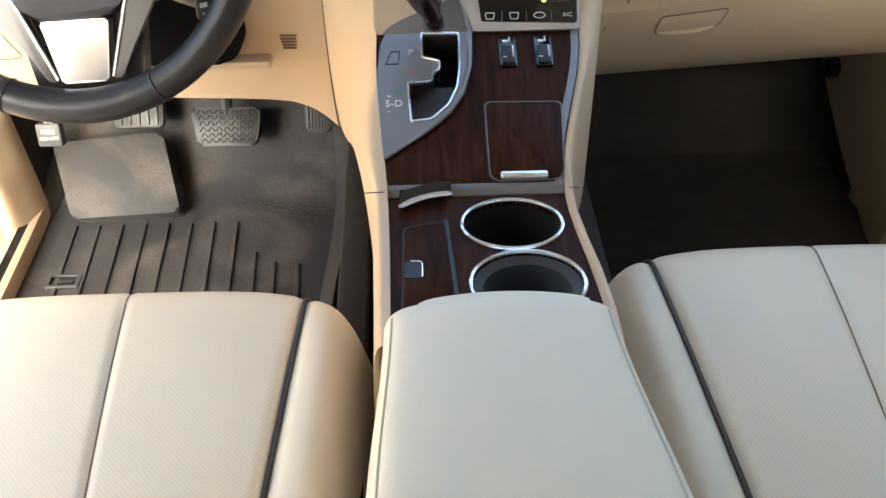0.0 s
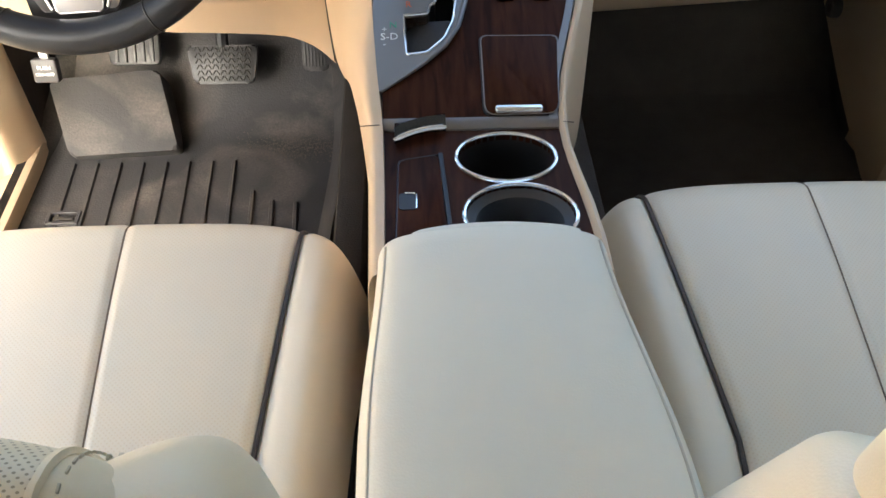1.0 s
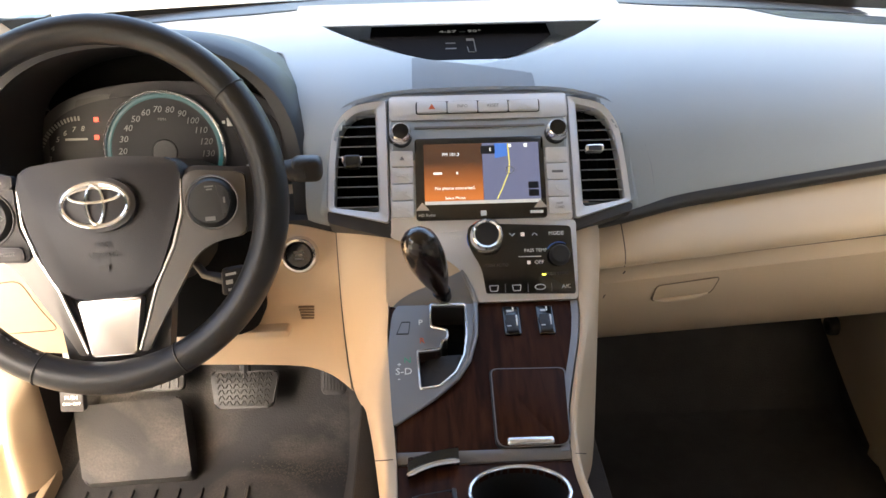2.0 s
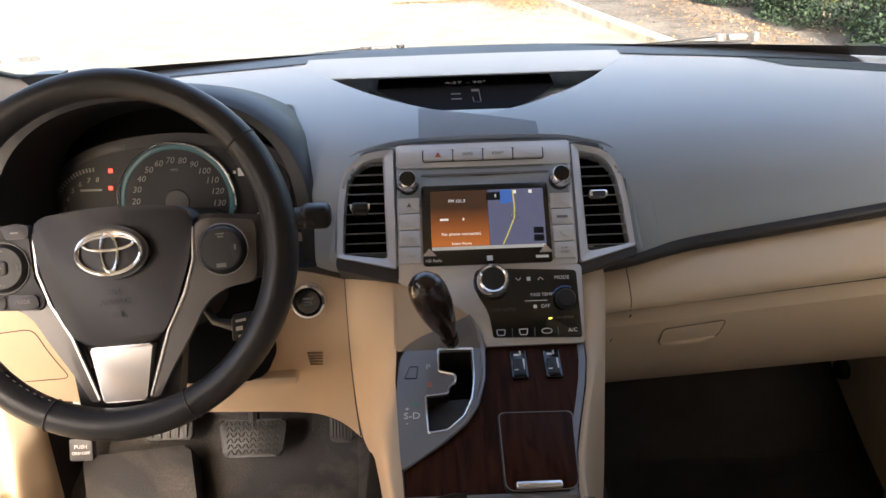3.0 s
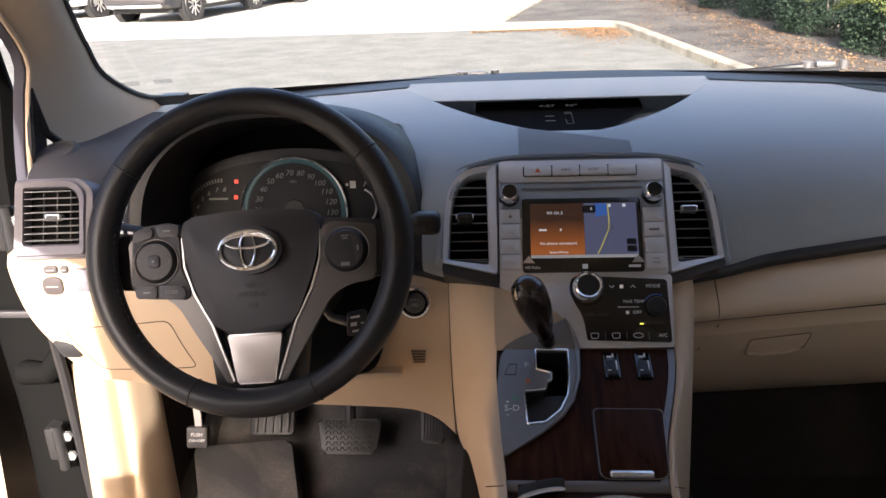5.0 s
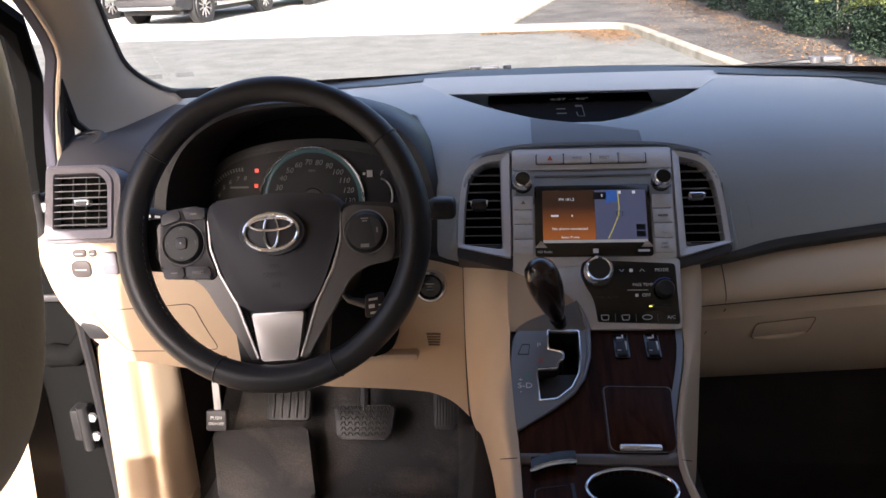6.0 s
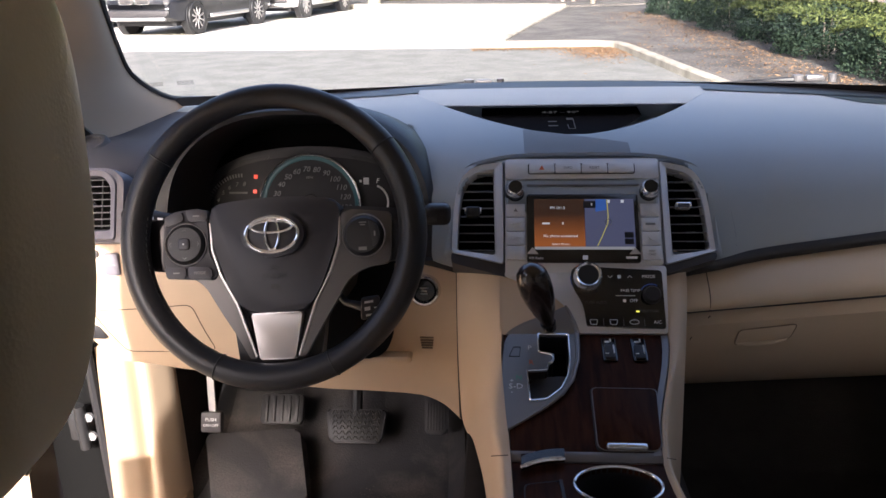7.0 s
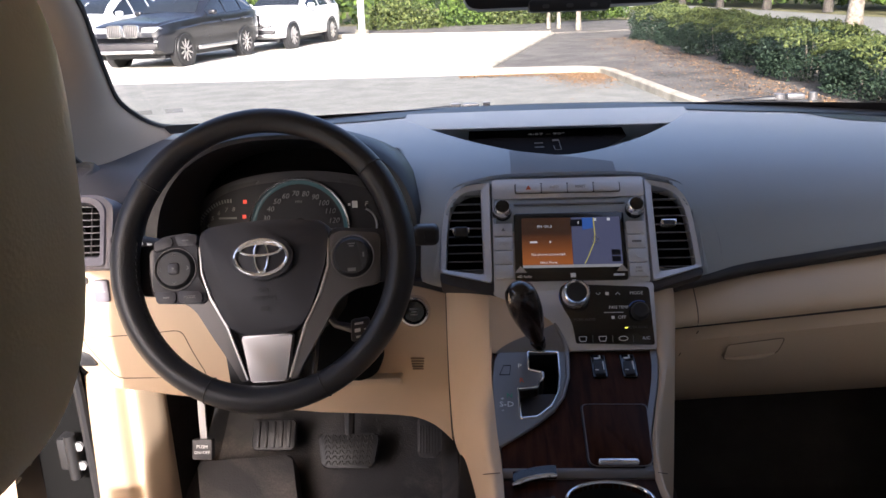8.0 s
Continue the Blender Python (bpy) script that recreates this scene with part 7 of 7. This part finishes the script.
def leaves(count, place, size, seed, flat=False):
    """Many small leaf blades, two triangles each, in one mesh."""
    r = random.Random(seed)
    verts, faces = [], []
    for _ in range(count):
        c = place(r)
        a = Vector((r.gauss(0, 1), r.gauss(0, 1), r.gauss(0, 0.15 if flat else 1))).normalized()
        b = a.cross(Vector((r.gauss(0, 1), r.gauss(0, 1), r.gauss(0, 1) if not flat else 5))).normalized()
        s = size * r.uniform(0.6, 1.4)
        k = len(verts)
        verts += [c - a * s, c - b * s * 0.5, c + a * s, c + b * s * 0.5]
        faces += [(k, k + 1, k + 2), (k, k + 2, k + 3)]
    me = bpy.data.meshes.new("leaves")
    me.from_pydata([tuple(v) for v in verts], [], faces)
    bm = bmesh.new()
    bm.from_mesh(me)
    bpy.data.meshes.remove(me)
    return bm


def fast_leaves(name, mat, parent, label, *args, **kw):
    bm = leaves(*args, **kw)
    me = bpy.data.meshes.new(name)
    bm.to_mesh(me)
    bm.free()
    me.materials.append(mat)
    ob = new(name, me)
    if parent:
        hang(ob, parent)
    return tagged(ob, label)


def outside():
    G = GROUND
    solo("ground", prism([(-400, -400), (400, -400), (400, 600), (-400, 600)], G - 0.30, G - 0.02), m_grass, "dry grass and earth reaching far off", "ground", kind="structure")
    plate([(-30, -14), (9.0, -14), (5.0, 13.3), (-0.2, 13.55), (-30, 15.6)], G, m_asphalt, "pavement_stalls", "worn grey asphalt of the parking stalls", "pavement")
    plate([(-40, 15.61), (-0.2, 13.56), (2.2, 24.0), (-6, 26.3), (-40, 33)], G + 0.003, m_lot, "pavement_lane", "pale paving of the drive lane", "pavement")
    bed = [(3.6, 1.0), (2.36, 9.26), (1.95, 13.0), (1.6, 13.45), (-0.15, 13.62), (0.05, 14.8), (1.80, 23.75), (5.8, 24.4), (7.2, 22.0), (8.2, 10.0), (9.0, 1.0)]
    plate(bed, G + 0.075, m_mulch, "ground_bed", "dark mulch bed with fallen leaves", "ground", 0.12)
    solo("kerb", strip(smooth_line([(3.55, 1.0), (2.9, 5.2), (2.36, 9.26), (1.98, 12.6), (1.75, 13.3), (1.2, 13.5), (0.4, 13.56), (-0.25, 13.62)]), 0.16, 0.11, G), m_kerb, "weathered concrete kerb round the mulch bed", "kerb", kind="structure")
    solo("kerb", strip(smooth_line([(-0.10, 13.72), (0.06, 14.8), (0.9, 19.2), (1.80, 23.75)]), 0.16, 0.12, G), m_kerb, "weathered concrete kerb beside the drive lane", "kerb", kind="structure")
    solo("kerb", strip([(-30, 31.6), (-12, 28.0), (-4.95, 26.2), (1.80, 23.85)], 0.22, 0.16, G), m_kerb, "far concrete kerb at the end of the lot", "kerb", kind="structure")
    plate([(-30, 31.7), (-4.9, 26.3), (1.9, 23.9), (6, 24.5), (6, 30), (-30, 40)], G + 0.11, m_mulch, "ground_verge", "brown leaf-strewn verge", "ground", 0.15)
    plate([(9.2, 10), (8.4, 18), (5.8, 35.5), (4.2, 58), (9.6, 60), (12.7, 27), (16.0, 8)], G + 0.05, m_asphalt, "road", "grey asphalt road beyond the hedge", "road", 0.08)
    def litter(r):
        if r.random() < 0.45:
            a = r.random()
            x, y = 1.75 - 0.10 * a + r.gauss(0, 0.30) - 0.2, 13.2 - 1.6 * abs(r.gauss(0, 0.5))
            if r.random() < 0.4:
                x, y = r.uniform(-0.6, 1.6), 13.35 - abs(r.gauss(0, 0.16))
            inside = x > 1.95 + (13.0 - y) * 0.11 - 0.10
            return Vector((x, y, G + 0.015 + (0.075 if inside else 0)))
        y = r.uniform(7.5, 21)
        x = min(3.95 - 0.02 * (y - 9) - abs(r.gauss(0, 0.55)), 5.6) if r.random() < 0.75 else r.uniform(2.2, 5.0)
        return Vector((x, y, G + 0.085))
    solo("fallen_leaves", leaves(11000, litter, 0.021, 3, True), m_litter, "scattered orange-brown fallen leaves along the kerb", "leaves", kind="stuff")
    # clipped hedge: separate bushes in a row
    row = [(4.20, 20.3, 1.05, 0.78), (4.42, 17.9, 1.0, 0.72), (4.45, 15.6, 0.98, 0.74), (4.60, 13.4, 1.02, 0.68), (4.58, 11.2, 1.0, 0.70), (4.72, 9.0, 1.02, 0.63), (4.75, 6.7, 1.0, 0.62)]
    for i, (x, y, rad, h) in enumerate(row):
        b = thing("hedge_bush", "clipped dark green hedge bush with a flat top", "bush", (x, y, G + 0.07), "hedge row")
        def body(r):
            while True:
                u, v, w = r.uniform(-1, 1), r.uniform(-1, 1), r.uniform(0, 1)
                q = abs(u) ** 2.3 + abs(v) ** 2.0 + (w * 0.95) ** 4
                if 0.35 < q < 1.0 + 0.50 * noise.noise((u * 2 + x, v * 2 + y, w * 3)) + 0.22 * noise.noise((u * 6 + x, v * 6 - y, w * 7)):
                    return Vector((x + u * 0.75, y + v * rad * 0.93, G + 0.10 + w * h))
        fast_leaves("leaves", m_hedge, b, "dark green leaves, shade in their colour", 11000, body, 0.022, 10 + i)
        def cap(r):
            u, v = r.uniform(-0.92, 0.92), r.uniform(-0.95, 0.95)
            return Vector((x + u * 0.75, y + v * rad, G + 0.10 + h * (1.0 + 0.13 * noise.noise((u * 3 + x, v * 3 + y, 0)) - 0.20 * abs(u) ** 3 - 0.34 * abs(v) ** 3) + r.gauss(0, 0.020)))
        fast_leaves("crown", m_hedge_top, b, "yellow-green top leaves, sunlight in their colour", 4500, cap, 0.022, 40 + i)
        part("stems", join(*[tube([(x + dx, y + dy, G + 0.05), (x + dx * 1.6, y + dy * 1.5, G + h * 0.8)], 0.012, 5) for dx, dy in ((-0.2, -0.4), (0.2, 0.3), (-0.1, 0.5), (0.25, -0.5), (0, 0))]), m_bark, b, "brown stems")
    # street tree, pole and thin trunks
    def trunk(x, y, r0, h, name, label, lean=0.0, bark=m_bark):
        t = thing(name, label, "tree", (x, y, G))
        pts = [(x + lean * k / 6, y + 0.04 * math.sin(k), G + h * k / 6) for k in range(7)]
        part("trunk", tube(pts, [r0 * (1.35 if k == 0 else 1.0 - 0.10 * k) for k in range(7)], 12), bark, t, "bark trunk")
        for k in range(5):
            a = 2.4 * k
            e = Vector(pts[4 + (k % 3)])
            part("limb", tube([e, e + Vector((0.7 * math.cos(a), 0.7 * math.sin(a), 0.7)), e + Vector((1.5 * math.cos(a), 1.5 * math.sin(a), 1.2))], [r0 * 0.45, r0 * 0.3, r0 * 0.12], 7), bark, t)
        def crown(r):
            v = Vector((r.gauss(0, 1), r.gauss(0, 1), r.gauss(0, 0.8)))
            v = v.normalized() * (0.5 + 0.5 * r.random()) * (1.9 + 0.6 * noise.noise(v.normalized() * 2))
            return Vector(pts[6]) + Vector((0, 0, 0.8)) + v
        fast_leaves("crown", m_woods, t, "green leafy crown", 3500, crown, 0.09, int(x * 7 + y))
    trunk(8.0, 18.0, 0.19, 3.4, "street_tree", "street tree with a thick grey trunk behind the hedge", 0.1)
    trunk(4.70, 7.80, 0.12, 3.4, "street_tree", "street tree with a pale trunk in the hedge row", 0.1)
    trunk(2.66, 24.6, 0.075, 3.6, "young_tree", "young tree with a thin pale trunk on the verge")
    trunk(2.18, 25.9, 0.06, 3.6, "young_tree", "young tree with a thin trunk on the verge")
    trunk(1.87, 26.1, 0.06, 3.6, "young_tree", "young tree with a thin trunk on the verge")
    for x, y in ((-14, 36), (-7, 35), (10.6, 46), (11.4, 41.5), (12.4, 37.5), (13.3, 33), (14.2, 29.5), (15.0, 26)):
        trunk(x, y, 0.16, 5.0, "woodland_tree", "woodland tree with shade-dark bark at the edge of the lot", bark=m_bark_shaded)
    p = thing("lamp_post", "white lamp post at the far kerb", "post", (-4.25, 26.7, G))
    part("pole", tube([(-4.25, 26.7, G), (-4.25, 26.7, G + 6)], 0.11, 14), m_white, p, "white painted pole")
    part("base", prism(oval(0.22, 0.22, -4.25, 26.7), G, G + 0.25, 0.02), m_kerb, p, "concrete base")
    def far(r):
        x = r.uniform(-34, 34)
        y = (36 if x < 6 else 56 - 0.5 * (x - 6)) + r.uniform(0, 5)
        z = r.uniform(0, 1) ** 0.9 * (6.5 + 1.8 * noise.noise((x * 0.35, 0, 0)))
        return Vector((x, y - 1.2 * noise.noise((x * 0.6, z * 0.6, 1)), G + z))
    solo("far_woods", leaves(26000, far, 0.20, 77), m_woods, "dense dark green woods beyond the lot", "woods", kind="stuff")
    def beyond_road(r):
        k = r.random()
        d = r.uniform(0.6, 5.0)
        x, y = 9.6 + 8.0 * k + d, 50 - 34 * k + 0.3 * d
        z = 0.25 + r.random() * (6.0 + 1.5 * noise.noise((x * 0.5, y * 0.3, 2)))
        return Vector((x + 0.8 * noise.noise((y * 0.5, z * 0.7, 3)), y, G + z))
    solo("far_woods", leaves(22000, beyond_road, 0.20, 78), m_woods, "dark roadside woods beyond the road", "woods", kind="stuff")
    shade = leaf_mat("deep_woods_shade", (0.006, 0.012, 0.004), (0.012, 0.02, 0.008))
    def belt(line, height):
        """A near-black sheet for the woods' shade along a line of the plan, with an uneven top."""
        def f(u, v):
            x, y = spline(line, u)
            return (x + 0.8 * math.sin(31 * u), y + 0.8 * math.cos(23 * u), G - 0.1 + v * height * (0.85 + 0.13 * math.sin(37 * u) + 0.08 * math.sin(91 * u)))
        solo("woods_shade_sheet", sheet(f, 90, 5), shade, "near-black sheet standing for the woods' shade", "woods", kind="structure")
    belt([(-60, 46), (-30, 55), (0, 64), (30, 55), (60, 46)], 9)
    # unseen belts at both sides and behind, added to cut light into the cabin
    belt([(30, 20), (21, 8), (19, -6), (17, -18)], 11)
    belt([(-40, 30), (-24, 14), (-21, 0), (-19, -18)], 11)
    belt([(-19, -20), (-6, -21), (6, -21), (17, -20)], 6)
    for i, (x, y, w, h) in enumerate(((-3.2, 29.5, 1.6, 1.1), (-1.0, 31, 1.5, 0.8), (1.2, 30.5, 1.3, 1.3), (-8.5, 31, 2.0, 1.3), (-13, 33, 2.2, 1.4), (4.2, 33, 1.4, 1.0))):
        def shrub(r):
            v = Vector((r.gauss(0, 1), r.gauss(0, 1), abs(r.gauss(0, 1)))).normalized() * r.uniform(0.6, 1) * (1 + 0.25 * noise.noise((r.random() * 3, i, 0)))
            return Vector((x + v.x * w, y + v.y * 0.9, G + 0.1 + v.z * h))
        b = thing("shrub", "loose bright green shrub on the verge", "bush", (x, y, G), "verge shrubs")
        # two of the shrubs share the hedge tops' sunlit colour
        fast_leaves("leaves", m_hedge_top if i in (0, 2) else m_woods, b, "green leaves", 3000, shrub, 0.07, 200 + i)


def suv(name, at, paint, label, group):
    """A parked sport utility car, its front towards -y of its own frame, wheels on z = 0."""
    t = thing(name, label, "car", at.translation, group)
    ys = (-0.90, -0.87, -0.82, -0.72, -0.5, -0.2, 0.3, 0.85, 1.25, 1.65, 2.1, 2.7, 3.2, 3.5, 3.7, 3.80)
    rows = {"w": (0.68, 0.76, 0.83, 0.885, 0.915, 0.93, 0.93, 0.925, 0.925, 0.925, 0.925, 0.93, 0.925, 0.905, 0.87, 0.80),
            "belt": (0.70, 0.86, 0.91, 0.935, 0.965, 0.99, 1.02, 1.055, 1.07, 1.075, 1.085, 1.10, 1.12, 1.13, 1.10, 1.00),
            "top": (0.72, 0.885, 0.95, 0.99, 1.02, 1.05, 1.085, 1.125, 1.40, 1.585, 1.665, 1.672, 1.63, 1.56, 1.22, 1.02),
            "roof": (0.60, 0.68, 0.73, 0.77, 0.79, 0.80, 0.80, 0.80, 0.69, 0.635, 0.62, 0.62, 0.61, 0.60, 0.68, 0.70)}
    def at_y(key, y):
        return sum(float(np.interp(y + d, ys, rows[key])) for d in (-0.05, 0, 0.05)) / 3
    def side(y):
        return at_y("w", y), at_y("belt", y)
    def flank(y, k):
        """A point of the upper side, k from the belt line to the roof's edge."""
        w, belt = side(y)
        return w * 0.955 + (at_y("roof", y) - w * 0.955) * k, belt + (at_y("top", y) - 0.055 - belt) * k
    rings = []
    for i in range(61):
        y = -0.90 + 4.70 * i / 60
        w, belt = side(y)
        tp, rf = at_y("top", y), at_y("roof", y)
        low = 0.30 + 0.10 * ease(-0.6, -0.9, y) + 0.10 * ease(3.5, 3.8, y)
        crease = 0.012 * ease(-0.5, 0.2, y) * ease(3.6, 3.0, y)
        col = [(0.80 * w, low), (0.955 * w, low + 0.03), (0.985 * w, 0.46), (0.98 * w - crease, 0.55), (0.995 * w, 0.70), (1.0 * w, belt - 0.17), (0.985 * w - crease, belt - 0.14), (0.97 * w, belt - 0.03), (0.955 * w, belt)]
        col += [(flank(y, 0.5)[0] + 0.01, flank(y, 0.5)[1]), flank(y, 1.0), (rf - 0.05, tp - 0.018), (rf * 0.55, tp), (0.0, tp + 0.018)]
        rings.append([(x, y, z) for x, z in col] + [(-x, y, z) for x, z in col[-2::-1]])
    part("body", loft(rings), paint, t, "painted body", at=at, sharp=30)
    gl = stuff("car_window_glass", (0.012, 0.014, 0.016), 0.06, coat=0.3)
    for sx in (-1, 1):
        for y0, y1, k0, k1 in ((1.16, 1.98, 0.55, 0.93), (2.05, 2.78, 0.93, 0.92), (2.86, 3.36, 0.90, 0.62)):
            def pane(u, v):
                y = y0 + (y1 - y0) * u
                x, z = flank(y, 0.06 + ((k0 + (k1 - k0) * u) - 0.06) * v)
                return (sx * (x + 0.012 + 0.012 * math.sin(math.pi * v)), y, z)
            wd = part("window", sheet(pane, 6, 4), gl, t, "dark side window", at=at)
        mw = part("mirror", block(0.20, 0.14, 0.13, 0.05, (sx * 1.00, 1.20, 1.15), 3), paint, t, "door mirror", at=at)
        part("roof_rail", tube([(sx * 0.60, 1.65, 1.57), (sx * 0.59, 2.0, 1.67), (sx * 0.59, 2.9, 1.67), (sx * 0.59, 3.3, 1.57)], 0.018, 6), m_chrome, t, "silver roof rail", at=at)
        part("sill_trim", span(sx * 0.93 - 0.02, sx * 0.93 + 0.02, 0.55, 2.35, 0.33, 0.42, 0.015), m_bright, t, "silver sill strip", at=at)
        for y in (1.35, 2.35):
            part("door_handle", block(0.03, 0.18, 0.03, 0.01, (sx * 0.925, y + 0.4, 0.95)), paint, t, at=at)
        part("headlight", loft([[(sx * x, y + dy, z) for x, z in ((0.43, 0.79), (0.74, 0.80), (0.86, 0.87), (0.80, 0.915), (0.46, 0.90))] for y, dy in ((-0.885, 0), (-0.70, 0.10))]), stuff("headlight_glass", (0.55, 0.57, 0.6), 0.1, metal=0.4, coat=0.5), t, "clear headlight", at=at)
        part("air_intake", block(0.30, 0.06, 0.12, 0.03, (sx * 0.64, -0.862, 0.505)), m_black, t, "black bumper intake", at=at)
        part("fog_light", block(0.30, 0.06, 0.045, 0.02, (sx * 0.64, -0.87, 0.60)), m_bright, t, "silver bumper insert", at=at)
        gr = part("grille", prism(rrect(0.36, 0.26, 0.07), 0, 0.05, 0.01), m_black, t, "black grille half", at=at @ frame_at((sx * 0.21, -0.89, 0.82), (1, 0, 0), (0, 0.15, 1)))
        part("grille_rim", hoop(rrect(0.375, 0.275, 0.08), rrect(0.345, 0.245, 0.065), 0, 0.062), m_chrome, gr, "chrome grille rim", at=at @ frame_at((sx * 0.21, -0.89, 0.82), (1, 0, 0), (0, 0.15, 1)))
        for i in range(7):
            part("grille_bar", block(0.012, 0.225, 0.02, 0.004, (-0.135 + 0.045 * i, 0, 0.050)), m_silver_dk, gr, at=at @ frame_at((sx * 0.21, -0.89, 0.82), (1, 0, 0), (0, 0.15, 1)))
        for y in (0.0, 2.864):
            c = at @ lay(sx * 0.80, y, 0.365) @ pose(0, 0, 0, 0, 90 * sx, 0)
            part("wheel_arch", lathe([(0.36, -0.05), (0.42, -0.05), (0.42, 0.125), (0.37, 0.13)], 36), m_black, t, "black wheel arch", at=c)
            wh = part("wheel", lathe([(0.20, 0.02), (0.345, 0.01), (0.365, 0.04), (0.365, 0.12), (0.345, 0.148), (0.262, 0.150), (0.255, 0.11), (0.20, 0.10)], 40), m_black, t, "black tyre", at=c)
            part("rim", lathe([(0, 0.09), (0.05, 0.11), (0.06, 0.09), (0.24, 0.07), (0.252, 0.145), (0.262, 0.145), (0.262, 0.05), (0, 0.05)], 40), m_dark, wh, "dark rim well", at=c)
            for k in range(10):
                part("spoke", moved(block(0.20, 0.034, 0.02, 0.006, (0.145, 0, 0.132)), pose(0, 0, 0, 0, 0, 36 * k)), m_bright, wh, "silver spoke", at=c)
    def ws(u, v):
        y = 0.90 + 0.70 * v
        x = (2 * u - 1) * (at_y("roof", y) - 0.05)
        return (x, y, at_y("top", y) + 0.010 - 0.02 * (2 * u - 1) ** 2 + 0.008)
    part("windshield", sheet(lambda u, v: ws(u, v), 8, 8), gl, t, "dark windscreen", at=at)
    part("bumper", prism(rrect(1.50, 0.14, 0.06), -0.05, 0.035, 0.02), m_dark, t, "dark lower bumper", at=at @ frame_at((0, -0.87, 0.50), (1, 0, 0), (0, 0, 1)))
    part("skid_plate", block(1.36, 0.10, 0.07, 0.025, (0, -0.88, 0.385)), m_bright, t, "silver skid strip", at=at)
    part("underbody", span(-0.75, 0.75, -0.6, 3.5, 0.22, 0.45), m_black, t, "black underbody", at=at)
    return t


outside()
AXIS = -12.0
def parked(x, y):
    """Pose from the near front wheel's place on the ground."""
    m = lay(x, y, GROUND) @ pose(0, 0, 0, 0, 0, AXIS)
    return m @ lay(-0.80, 0, 0)
suv("parked_car", parked(-7.06, 17.6), stuff("black_car_paint", (0.012, 0.013, 0.018), 0.3, coat=0.25, var=0.05), "dark parked sport utility car with a silver double grille", "parked cars")
white = stuff("white_car_paint", (0.72, 0.73, 0.75), 0.3, coat=1.0, var=0.02)
suv("parked_car", parked(-5.67, 22.4), white, "white parked sport utility car behind the dark one", "parked cars")
suv("parked_car", parked(-10.2, 19.6), white, "white parked sport utility car beside the dark one", "parked cars")
